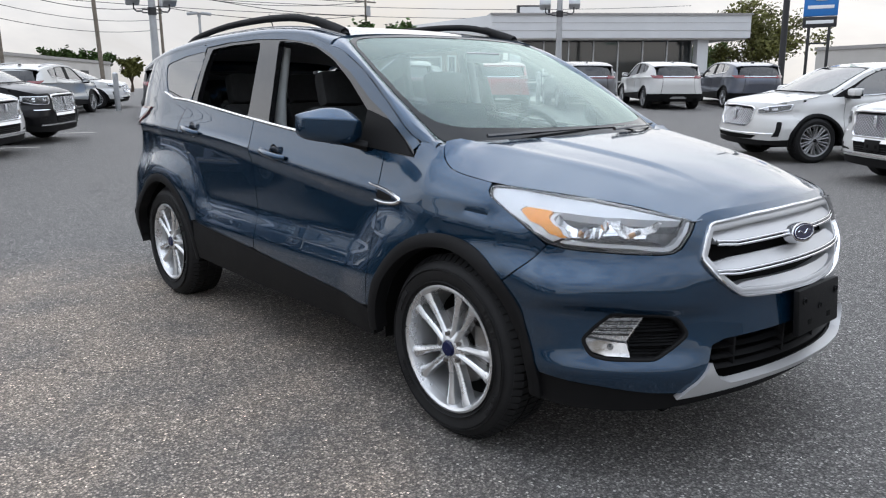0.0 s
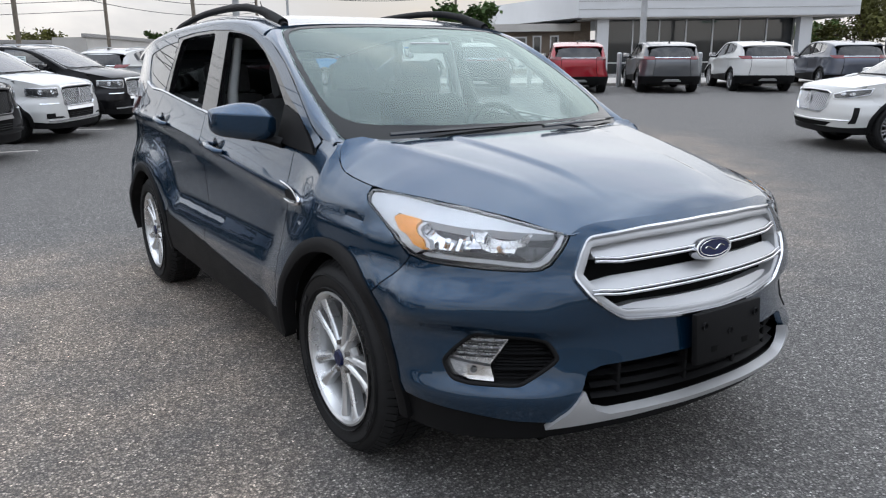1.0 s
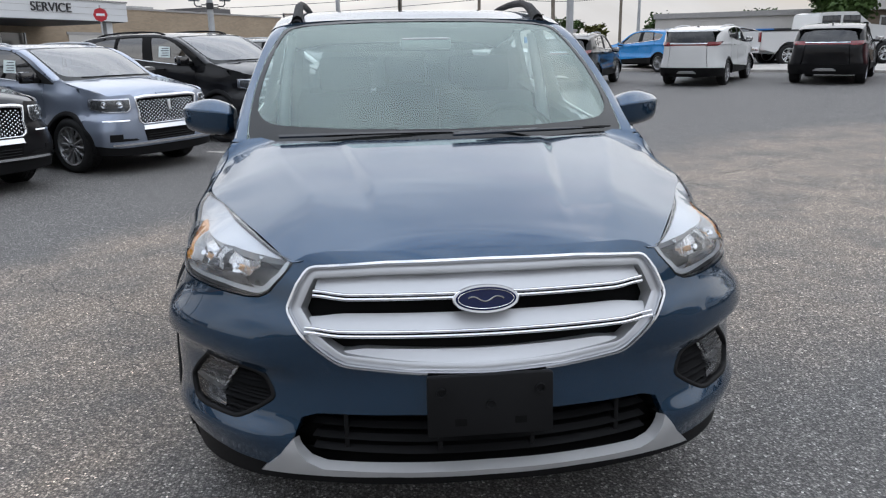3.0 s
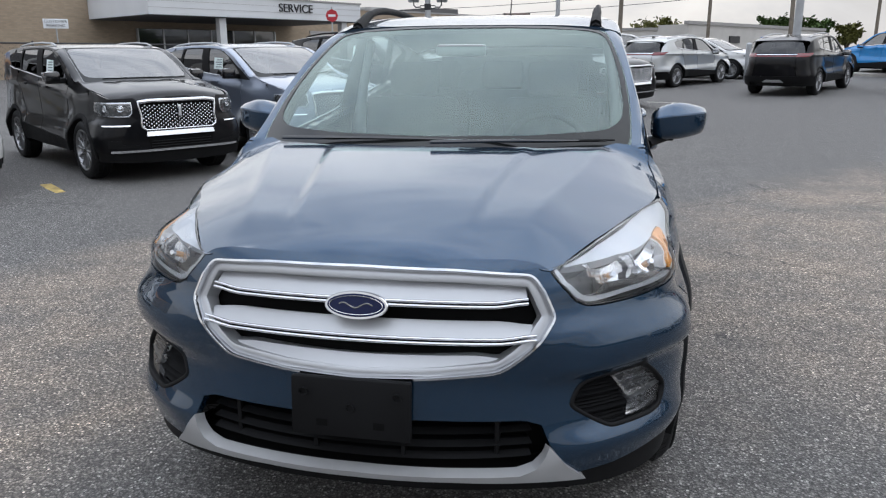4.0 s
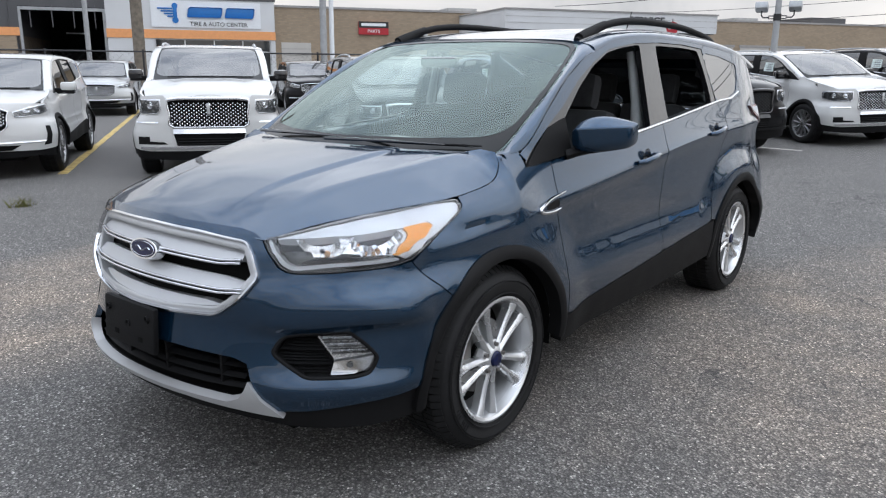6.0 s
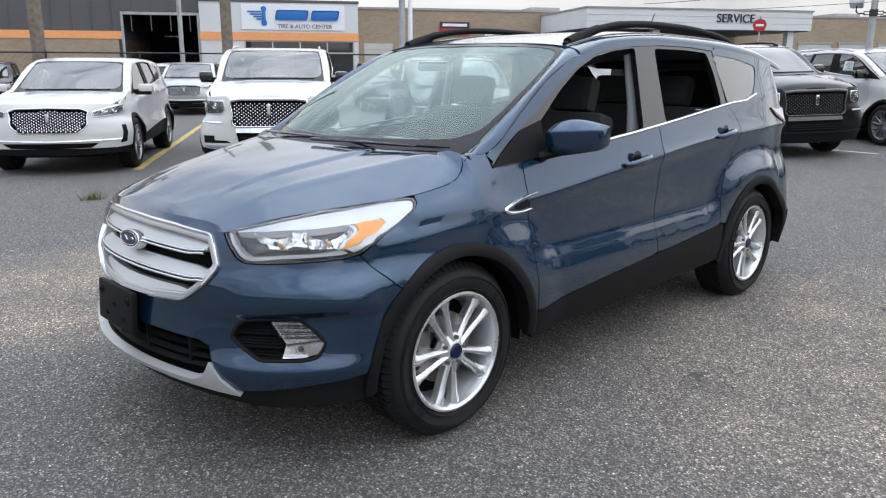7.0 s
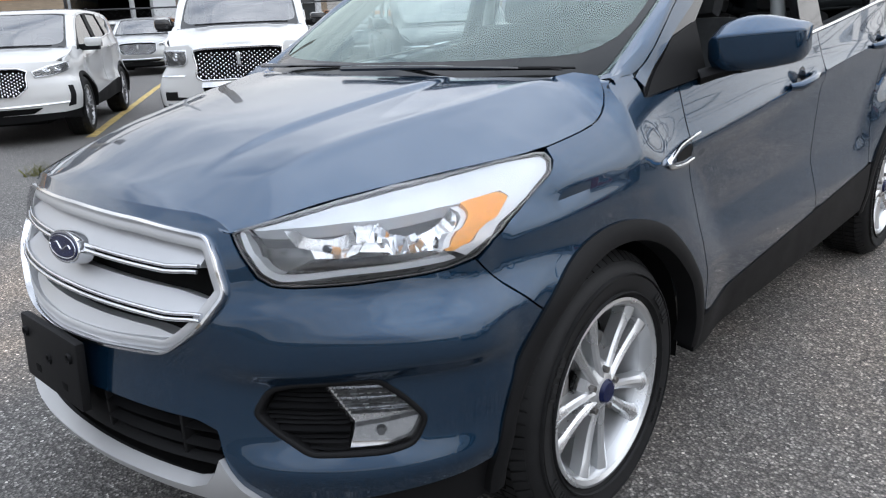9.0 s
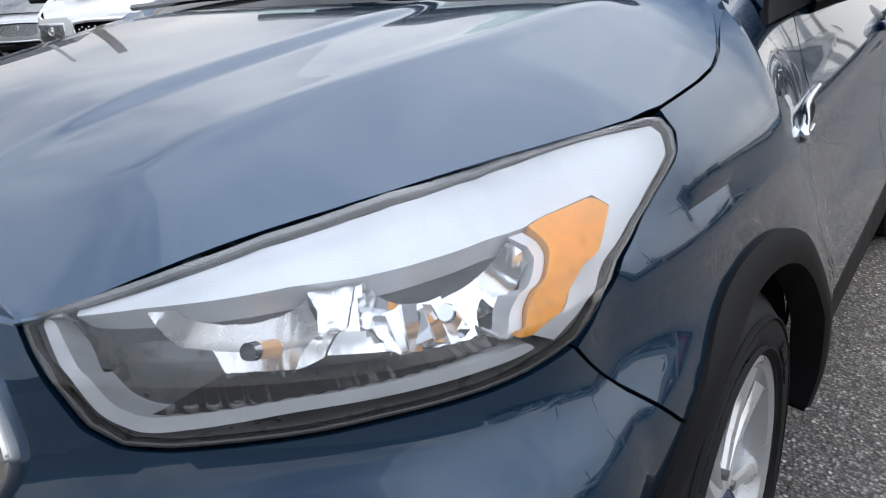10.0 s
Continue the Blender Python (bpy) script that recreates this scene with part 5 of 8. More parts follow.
        for v0, z0 in ((0.600, 0.872), (0.810, 0.882)):
            p, n = Vector(S(s * v0, z0)), normal_of(S, s * v0, z0)
            d = (n + Vector((0.8, 0, 0))).normalized()
            part("bulb", cyl(bmesh.new(), p - n * 0.058, p - n * 0.058 + d * 0.034, 0.009, 0.007, 14), BULB, lamp)
            part("bulb_cap", cyl(bmesh.new(), p - n * 0.058 + d * 0.032, p - n * 0.058 + d * 0.042, 0.0085, 0.0075, 14), CHROME, lamp)
        # facets of the high beam's mirror
        for i in range(7):
            v0, z0 = s * (0.715 + 0.017 * i), 0.874 + 0.002 * i
            p, n = Vector(S(v0, z0)), normal_of(S, v0, z0)
            m = Matrix.Translation(p - n * (0.050 + 0.003 * i)) @ n.to_track_quat("X", "Z").to_matrix().to_4x4() @ Matrix.Rotation(0.45 * (-1) ** i, 4, "Z") @ Matrix.Rotation(0.2 * (i % 3 - 1), 4, "Y")
            part("facet", box(bmesh.new(), (0, 0, 0), (0.010, 0.016, 0.034 + 0.006 * (i % 3)), m), REFLECT, lamp)
        panel("lamp_floor", sunk(lambda v, z: 0.012 + 0.9 * max(0.0, z - 0.816) + 0.0016 * math.sin(v * 330 + z * 200)), lv(LAMP_FLOOR), 0.0028, GLOSSBLK, lamp, depth=0, label="ribbed black lamp floor")
        panel("headlight_lens", raised(S, 0.000), inset(out, 0.002), 0.02, CLEAR, lamp, depth=0, label="clear polycarbonate lens").visible_shadow = False
        # fog lamp pocket: dark ribbed insert, ribbed turn lamp over a clear beam
        fo = dense(rounded(FOG if s > 0 else flip(FOG), 0.02), 0.03)
        pocket = panel("fog_pocket", raised(S, -0.034), fo, 0.012, PLASTIC, car, depth=-0.034, label="black fog lamp surround")
        ring("pocket_rim", raised(S, -0.002), fo, inset(fo, 0.011), PLASTIC, pocket, 0.005, 0.034)
        for i in range(14):
            z = 0.467 + 0.0088 * i
            a = float(np.interp(z, (0.451, 0.487, 0.526, 0.582, 0.596), (0.542, 0.489, 0.447, 0.476, 0.522))) + 0.016
            b = float(np.interp(z, (0.467, 0.505, 0.541, 0.585), (0.612, 0.617, 0.598, 0.568))) - 0.004
            main = i in (4, 9)
            bar_on("pocket_slat", S, [(s * v, z + (0.0 if main else 0.0009 * math.sin(40 * v * k))) for k, v in enumerate(np.linspace(a, b, 8))], [0.0042 if main else 0.0026] * 8, -0.024, -0.007 if main else -0.017, PLASTIC, pocket)
        fl = panel("fog_lamp", raised(S, -0.020), lv(FOG_BEAM), 0.005, REFLECT, pocket, depth=0.02, label="clear fog lamp")
        turn = panel("turn_lamp", raised(S, -0.020), lv(FOG_TURN), 0.005, FLUTED, pocket, depth=0.02, label="clear ribbed turn lamp")
        for i in range(9):
            z = 0.531 + 0.0068 * i
            a, b = float(np.interp(z, (0.511, 0.541, 0.585), (0.620, 0.598, 0.568))) + 0.006, float(np.interp(z, (0.527, 0.562, 0.598), (0.750, 0.709, 0.666))) - 0.006
            bar_on("turn_rib", S, [(s * v, z) for v in np.linspace(a, b, 6)], [0.0019] * 6, -0.019, -0.010, REFLECT if i % 3 else LAMPGREY, turn)
        bar_on("lamp_divider", S, [(s * v, z) for v, z in ((0.620, 0.508), (0.680, 0.515), (0.749, 0.523))], [0.003] * 3, -0.014, -0.006, LAMPDARK, fl)
        part("fog_bulb", cyl(bmesh.new(), *(Vector(S(s * 0.668, 0.493)) - normal_of(S, s * 0.668, 0.493) * d for d in (0.019, 0.008)), 0.011, 0.008, 14), LAMPGREY, fl)
        panel("fog_lens", raised(S, -0.005), lv(FOG_TURN[:5] + [FOG_BEAM[2]] + FOG_BEAM[3:6] + [FOG_BEAM[6], FOG_BEAM[0], FOG_TURN[6], FOG_TURN[7]]), 0.02, CLEAR, fl, depth=0).visible_shadow = False
        # flank: vent, mirror, handles, sail
        def flank(x, z, off=0.0):
            return Vector((x, s * (sh.side(x, z) + off), z))
        hook = spline([(-0.505, 0.921), (-0.40, 0.906), (-0.315, 0.889), (-0.277, 0.874), (-0.315, 0.859), (-0.40, 0.852), (-0.465, 0.856)], 5)
        tube("vent_trim", [flank(p[0], p[1], 0.004) for p in hook], [0.004 + 0.005 * math.sin(math.pi * i / (len(hook) - 1)) for i in range(len(hook))], CHROME, car, "chrome fender vent hook", 8)
        panel("vent_insert", raised(S, 0.0015), [(sh.VX(x, s), z) for x, z in ((-0.330, 0.868), (-0.345, 0.884), (-0.44, 0.901), (-0.452, 0.867), (-0.40, 0.861))][::s], 0.02, PLASTIC, car, depth=0.002)
        panel("mirror_sail", raised(S, 0.006), [(sh.VX(x, s), z) for x, z in dense([(-0.276, 1.040), (-0.62, 1.064), (-0.62, 1.212), (-0.46, 1.172), (-0.36, 1.100)], 0.05)], 0.02, PLASTIC, car, depth=0.012)
        mirror = side_mirror(car, s)
        for hx0, hx1, hz in ((-1.175, -1.405, 0.992), (-2.120, -2.345, 1.070)):
            door_handle(car, flank, hx0, hx1, hz, s)
        # tail lamp
        tl = [(-2.93, 1.190), (-3.10, 1.190), (-3.40, 1.150), (-3.60, 1.13), (-3.60, 1.03), (-3.40, 1.035), (-3.22, 1.06), (-3.05, 1.12)]
        panel("tail_lamp", raised(S, 0.010), dense([(sh.VX(x, s), z) for x, z in tl], 0.05), 0.02, REDLENS, car, depth=0.03, label="red and clear tail lamp")
        panel("tail_lamp_clear", raised(S, 0.013), dense([(sh.VX(x, s), z) for x, z in [(-2.97, 1.178), (-3.12, 1.178), (-3.38, 1.135), (-3.22, 1.085), (-3.07, 1.125)]], 0.05), 0.02, LAMPWHITE, car, depth=0.01)
        # roof rail
        rp = [(-1.06, 1.548), (-1.16, 1.582), (-1.30, 1.622), (-1.50, 1.652), (-1.80, 1.664), (-2.20, 1.658), (-2.50, 1.636), (-2.68, 1.606), (-2.80, 1.568)]
        yy = lambda x: s * (0.585 - 0.012 * smooth(-1.6, -1.0, x))
        pts = spline([(x, yy(x), z) for x, z in rp], 5)
        rail = tube("roof_rail", pts, [0.016 + 0.012 * (smooth(-1.35, -1.06, p[0]) + smooth(-2.5, -2.8, p[0])) for p in pts], PLASTIC, car, "black raised roof rail", 8, 1.15)
        for a, b in ((-1.04, -1.30), (-2.55, -2.82)):
            f = spline([(a, yy(a), 1.535 if a > -2 else 1.575), ((a + b) / 2, yy((a + b) / 2), 1.59), (b, yy(b), 1.625 if a > -2 else 1.548)], 5)
            tube("rail_foot", f, [0.022] * len(f), PLASTIC, rail, n=8)
        # seam of the pillar and gutter
        tube("roof_channel", [Vector(sh.roof0(x, 0.60 * s)) + Vector((0, 0, 0.001)) for x in np.linspace(-1.0, -2.9, 20)], 0.005, GLOSSBLK, car, n=6)
    # wheels
    for x in (0.0, -BASE):
        for s in (1, -1):
            wheel(car, (x, s * 0.765, 0.345), s, phase=64.0 if s > 0 else 114.0)
    # wipers
    for a, b in (((0.085, -0.56), (0.005, 0.30)), ((0.115, 0.02), (-0.115, 0.60))):
        p0, p1 = (sh.glass0(q[1] / 0.70, 0.03) + Vector((0.010, 0, 0.012)) for q in (a, b))
        mid = (p0 + p1) / 2 + Vector((0.070, 0, 0.008))
        arm = tube("wiper_arm", spline([tuple(p0 + Vector((0.05, 0, 0))), tuple(mid), tuple(p1)], 6), [0.008] * 4 + [0.006] * 3 + [0.004] * 6, GLOSSBLK, car, n=6)
        tube("wiper_blade", [p0.lerp(p1, t) + Vector((0.050 * math.sin(math.pi * t), 0, 0.003)) for t in np.linspace(0.15, 1.05, 9)], [0.003] + [0.0055] * 7 + [0.003], PLASTIC, arm, n=6)
    # aerial
    tube("aerial", [(-2.72, 0.0, 1.598), (-2.76, 0, 1.66), (-2.84, 0, 1.80)], [0.012, 0.005, 0.003], PLASTIC, car, n=6)
    cabin(car, sh)
    return car


def side_mirror(car, s):
    """A door mirror: painted shell over a dark lower half, on a black arm."""
    # across: y, bottom, crease, top, front and back
    prof = ((0.822, 1.090, 1.163, 1.182, -0.582, -0.700), (0.836, 1.081, 1.172, 1.200, -0.570, -0.715), (0.863, 1.077, 1.178, 1.215, -0.567, -0.725), (0.905, 1.077, 1.182, 1.226, -0.578, -0.735), (0.950, 1.080, 1.185, 1.226, -0.600, -0.742), (0.993, 1.088, 1.188, 1.217, -0.628, -0.748), (1.020, 1.094, 1.190, 1.209, -0.650, -0.750), (1.036, 1.102, 1.190, 1.203, -0.668, -0.748), (1.044, 1.116, 1.186, 1.195, -0.686, -0.742))
    rows = []
    for y, zb, zc, zt, xf, xb in prof:
        poly = [(xf - 0.030, zb), (xf - 0.003, zb + 0.022), (xf, zc - 0.004), (xf - 0.055, zt), (xb + 0.006, zt - 0.010), (xb, zb + 0.012)]
        rows.append([Vector((x, s * y, z)) for x, z in rounded(poly, [0.012, 0.016, 0.007, 0.026, 0.010, 0.012], 4)])
    rows = [rows[0]] + [p for a, b, c, d in zip([rows[0]] + rows[:-2], rows[:-1], rows[1:], rows[2:] + [rows[-1]]) for p in ([[(q + r) / 2 + (q + r - o - t) / 16 for o, q, r, t in zip(a, b, c, d)], c])]
    k = len(rows[0])
    vs = [p for r in rows for p in r]
    fs = [(i * k + j, i * k + (j + 1) % k, (i + 1) * k + (j + 1) % k, (i + 1) * k + j) for i in range(len(rows) - 1) for j in range(k)]
    fs += [tuple(range(k)), tuple((len(rows) - 1) * k + j for j in range(k))]
    m = raw("door_mirror", vs, fs, BLUE, car, "blue door mirror shell over a black base", 40)
    box_part("mirror_base", (-0.655, s * 0.870, 1.078), (0.090, 0.080, 0.012), PLASTIC, m, bev=0.005)
    vs = [Vector((-0.751, s * (0.935 + 0.085 * math.copysign(abs(math.cos(a)) ** 0.6, math.cos(a))), 1.153 + 0.055 * math.copysign(abs(math.sin(a)) ** 0.6, math.sin(a)))) for a in np.linspace(0, 2 * math.pi, 28, endpoint=False)]
    raw("mirror_glass", vs, [tuple(range(28))], CHROME, m)
    tube("mirror_arm", [(-0.585, s * 0.795, 1.062), (-0.612, s * 0.830, 1.072), (-0.645, s * 0.890, 1.088)], [0.042, 0.034, 0.030], PLASTIC, m, n=10, flat=0.55)
    return m


def door_handle(car, flank, x0, x1, z, s):
    grip = tube("door_handle", [flank(x0, z - 0.014, 0.006), flank(x0 - 0.03, z - 0.011, 0.030), flank((x0 + x1) / 2, z, 0.040), flank(x1 + 0.05, z + 0.009, 0.034), flank(x1, z + 0.014, 0.008)], [0.010, 0.014, 0.015, 0.015, 0.010], BLUE, car, "body-coloured pull handle", 10, 1.15)
    c = flank((x0 + x1) / 2 + 0.01, z, 0.001)
    bm = lathe(bmesh.new(), [(0.047, 0.004), (0.043, 0.0045), (0.036, 0.0035), (0.015, 0.0025), (0.0005, 0.002)], 28)
    cup = part("handle_cup", bm, GLOSSBLK, grip)
    cup.matrix_world = Matrix.Translation(c) @ Matrix.Rotation(0 if s > 0 else math.pi, 4, "Z")
    return grip


def cabin(car, sh):
    """What shows of the inside."""
    panel("headliner", lambda x, q: sh.roof0(x, q) - Vector((0, 0, 0.045)), dense([(-3.1, -0.9), (-1.05, -0.9), (-1.05, 0.9), (-3.1, 0.9)], 0.2), 0.12, LINER, car, depth=0)
    raw("cabin_floor", [(0.1, -0.78, 0.40), (0.1, 0.78, 0.40), (-3.2, 0.78, 0.42), (-3.2, -0.78, 0.42)], [(0, 1, 2, 3)], CABIN, car)
    bm = bmesh.new()
    prof = [(-0.09, 1.030), (-0.16, 1.042), (-0.30, 1.050), (-0.46, 1.035), (-0.54, 0.97), (-0.50, 0.72), (-0.30, 0.55)]
    rows = [[bm.verts.new((x + 0.10 * (1 - abs(y) / 0.74), y, z)) for x, z in prof] for y in np.linspace(-0.74, 0.74, 13)]
    for a, b in zip(rows, rows[1:]):
        for i in range(len(prof) - 1):
            bm.faces.new((a[i], a[i + 1], b[i + 1], b[i]))
    dash = part("dashboard", bm, CABIN, car, "dark grey moulded dashboard")
    box_part("centre_screen", (-0.50, 0.0, 1.02), (0.05, 0.26, 0.15), GLOSSBLK, dash, bev=0.015)
    wheel_m = Matrix.Translation((-0.66, 0.38, 1.00)) @ Matrix.Rotation(radians(65), 4, "Y")
    sw = tube("steering_wheel", [wheel_m @ Vector((0.185 * math.cos(a), 0.185 * math.sin(a), 0)) for a in np.linspace(0, 2 * math.pi, 33)], 0.016, CABIN, car, n=8)
    box_part("wheel_boss", tuple(wheel_m @ Vector((0, 0, -0.02))), (0.06, 0.14, 0.12), CABIN, sw, bev=0.025)
    for x, ys in ((-1.22, (0.37, -0.37)), (-2.18, (0.42, 0.0, -0.42))):
        for y in ys:
            w = 0.50 if x > -2 else 0.40
            lean = Matrix.Rotation(radians(-14), 4, "Y")
            bm = box(bmesh.new(), (x - 0.10, y, 0.92), (0.15, w, 0.58), lean, 0.05)
            back = part("seat_back", bm, SEATM, car, "charcoal cloth seat")
            box_part("seat_cushion", (x + 0.22, y, 0.60), (0.55, w, 0.16), SEATM, back, bev=0.05)
            box_part("headrest", (x - 0.200, y, 1.295), (0.10, 0.27, 0.19), SEATM, back, bev=0.045, rot=lean)
            for d in (-0.06, 0.06):
                part("headrest_post", cyl(bmesh.new(), (x - 0.175, y + d, 1.18), (x - 0.20, y + d, 1.27), 0.006, n=8), CABIN, back)
    for s in (1, -1):
        tube("belt_pillar", [(-1.50, s * 0.635, 1.50), (-1.49, s * 0.685, 1.25), (-1.48, s * 0.71, 1.05), (-1.48, s * 0.72, 0.6)], [0.022, 0.026, 0.035, 0.05], LINER, car, "pale pillar trim", 8)
        panel("door_card", lambda v, z: sh.wrap0(v, z) - Vector((0, s * 0.075, 0)), [(sh.VX(x, s), z) for x, z in ((-0.45, 0.42), (-2.35, 0.42), (-2.35, 1.21), (-1.6, 1.135), (-1.0, 1.075), (-0.45, 1.035))], 0.12, CABIN, car, depth=0)
        panel("sill_cap", lambda v, q: sh.wrap0(v, 0) * 0 + Vector((sh.X0 - (abs(v) - sh.LF), s * (sh.side(sh.X0 - (abs(v) - sh.LF), sh.zb(sh.X0 - (abs(v) - sh.LF))) - 0.08 * q), sh.zb(sh.X0 - (abs(v) - sh.LF)) - 0.004)), [(abs(sh.VX(-0.45)), 0.0), (abs(sh.VX(-2.35)), 0.0), (abs(sh.VX(-2.35)), 1.0), (abs(sh.VX(-0.45)), 1.0)], 0.15, CABIN, car, depth=0)
    box_part("mirror_inside", (-0.72, 0.0, 1.44), (0.03, 0.22, 0.05), LINER, car, bev=0.015)
    box_part("cargo_cover", (-2.85, 0, 1.05), (0.75, 1.3, 0.02), CABIN, car, bev=0.005)


hero()

# ---------------------------------------------------------------- the other cars on the lot
def stretch(xn, zn, wide, top):
    """A warp from the compact body to another model: nodes for x and z, and how much wider it is below and above the belt."""
    fx, fz = cv(*xn), cv(*zn)
    return lambda p: Vector((fx(p.x), p.y * (wide + (top - wide) * smooth(1.0, 1.5, p.z)), fz(p.z)))


KINDS = {
    "large_suv": dict(
        xn=((1.1, 1.12), (0.95, 0.97), (0.5, 0.56), (0, 0), (-0.5, -0.58), (-2.19, -2.53), (-2.69, -3.11), (-3.19, -3.69), (-3.6, -4.32), (-3.9, -4.6)),
        zn=((0, 0), (0.25, 0.28), (0.335, 0.41), (0.785, 0.925), (0.90, 1.17), (1.1, 1.355), (1.5, 1.79), (1.64, 1.90), (1.8, 2.03)), wide=1.12, top=1.20,
        nose=((0.15, 0.86), (0.30, 0.92), (0.45, 0.955), (0.70, 0.950), (0.84, 0.935), (0.90, 0.90), (0.94, 0.84)), square=3.4, r=0.41, rim=0.285, base=3.11,
        rear=((0.2, -3.46), (0.5, -3.60), (1.1, -3.58), (1.35, -3.52), (1.58, -3.40)), style="turbine"),
    "crossover": dict(
        xn=((1.1, 1.05), (0.95, 0.90), (0.5, 0.50), (0, 0), (-0.5, -0.51), (-2.19, -2.20), (-2.69, -2.71), (-3.19, -3.22), (-3.6, -3.66), (-3.9, -3.95)),
        zn=((0, 0), (0.25, 0.24), (0.335, 0.355), (0.785, 0.79), (0.90, 0.945), (1.1, 1.08), (1.5, 1.46), (1.64, 1.585), (1.8, 1.73)), wide=1.055, top=1.05,
        nose=((0.15, 0.84), (0.30, 0.93), (0.45, 0.955), (0.65, 0.945), (0.80, 0.915), (0.88, 0.870), (0.94, 0.80)), square=2.5, r=0.36, rim=0.25, base=2.71,
        rear=((0.2, -3.44), (0.5, -3.58), (0.8, -3.58), (1.10, -3.50), (1.35, -3.34), (1.58, -3.12)), style="multi"),
    "midsize_suv": dict(
        xn=((1.1, 1.08), (0.95, 0.94), (0.5, 0.53), (0, 0), (-0.5, -0.53), (-2.19, -2.35), (-2.69, -2.88), (-3.19, -3.41), (-3.6, -3.95), (-3.9, -4.2)),
        zn=((0, 0), (0.25, 0.25), (0.335, 0.375), (0.785, 0.82), (0.90, 0.99), (1.1, 1.13), (1.5, 1.54), (1.64, 1.675), (1.8, 1.82)), wide=1.075, top=1.08,
        nose=((0.15, 0.84), (0.30, 0.93), (0.45, 0.955), (0.65, 0.945), (0.80, 0.915), (0.88, 0.880), (0.94, 0.80)), square=2.5, r=0.375, rim=0.255, base=2.88,
        rear=((0.2, -3.44), (0.5, -3.58), (0.8, -3.58), (1.10, -3.50), (1.35, -3.36), (1.58, -3.16)), style="multi"),
}


def other_suv(kind, paint, label, front=True, rearward=True, alloy=None, dark_grille=False):
    k = KINDS[kind]
    car = thing(kind, label, "car")
    wp = stretch(k["xn"], k["zn"], k["wide"], k["top"])
    sh = Shape(nose=cv(*k["nose"]), square=(lambda z: k["square"]), warp=wp, rear=cv(*k["rear"]))
    iz = cv(*[(b, a) for a, b in k["zn"]])
    S, big = sh.wrap, kind == "large_suv"
    made = bodywork(sh, car, paint, 0.05)

    def F(y, z):
        """A place on the front, y to the left and z up, in this car's own metres."""
        q = iz(z)
        return (sh.V(y / k["wide"], q), q)

    def P(pts):
        return [F(y, z) for y, z in pts]
    # heights of the face
    zt, zg, zl, yl = (1.135, 0.735, 0.47, 0.545) if big else (0.90, 0.56, 0.40, 0.50)
    bott = 0.40 if big else 0.36
    hl = [(0.615, 1.10), (0.98, 1.10), (0.995, 0.95), (0.88, 0.905), (0.66, 0.90), (0.61, 0.96)] if big else [(0.53, 0.840), (0.70, 0.895), (0.86, 0.930), (0.925, 0.918), (0.86, 0.838), (0.70, 0.778), (0.56, 0.768)]
    zlip = 1.165 if big else 0.955
    half = [(0, iz(zlip)), F(0.45, zlip - 0.008), F(0.70, zlip - 0.015), F(0.84, zlip - 0.025)] + [(sh.VX(0.46), 0.918), (sh.VX(0.38), 0.938), (sh.VX(0.30), 0.957), (sh.VX(0.20), 0.982), (sh.VX(0.28), 0.80), (sh.VX(0.34), 0.714)] + [(sh.VX(x), z) for x, z in arch(0, 0.445, 47, 8, 8)] + [(sh.VX(0.44), 0.36), F(0.80, bott), F(0.4, bott), (0, iz(bott))]
    gr = [(0, zt), (yl * 0.7, zt), (yl, zt - 0.02), (yl * 0.97, zg + 0.02), (yl * 0.86, zg - 0.02), (0, zg - 0.02)] if big else [(0, zt), (yl * 0.8, zt - 0.01), (yl, zt - 0.05), (yl * 0.96, zg + 0.10), (yl * 0.72, zg), (0, zg)]
    grf = dense(mirrored(P(gr)), 0.05)
    made.append(panel("front_bumper", S, mirrored(half), 0.035, paint, car, holes=[grf], depth=0.03))
    panel("lower_bumper", raised(S, -0.01), mirrored([(0, iz(0.26)), F(0.5, 0.27), F(0.80, 0.29), (sh.VX(0.42), 0.27), (sh.VX(0.45), 0.365), F(0.80, bott + 0.01), (0, iz(bott + 0.01))]), 0.06, PLASTIC, car, depth=0.03)
    # black sheet that paints the shade behind the lattice
    panel("grille_back", raised(S, -0.04), grf, 0.08, DARK, car, depth=0)
    ring("grille_frame", S, grf, inset(grf, 0.020 if big else 0.014), GLOSSBLK if dark_grille else CHROME, car, 0.016, 0.03, "" if dark_grille else "chrome grille frame")
    # lattice: staggered bright studs
    vs, fs = [], []
    nx, nz = (17, 8) if big else (17, 9)
    inn = inset(grf, 0.03)
    for j in range(nz * 2):
        for i in range(-nx, nx + 1):
            if (i + j) % 2:
                continue
            y, z = i * yl / nx, zg + (zt - zg) * (j + 0.5) / (nz * 2)
            u, q = F(y, z)
            if not inside(np.array([u]), np.array([q]), inn)[0]:
                continue
            a, b = 0.0125, 0.0150
            p, n = Vector(S(u, q)), normal_of(S, u, q)
            t = Vector((0, 0, 1)).cross(n).normalized()
            o = len(vs)
            vs += [p - n * 0.022 + t * a, p - n * 0.022 + Vector((0, 0, b)), p - n * 0.022 - t * a, p - n * 0.022 - Vector((0, 0, b)), p - n * 0.004]
            fs += [(o, o + 1, o + 4), (o + 1, o + 2, o + 4), (o + 2, o + 3, o + 4), (o + 3, o, o + 4)]
    tagged(raw("grille_mesh", vs, fs, GLOSSBLK if dark_grille else CHROME, car, "", 0), kind="stuff")
    ez = (zt + zg) / 2 + 0.03
    p = Vector(S(*F(0, ez)))
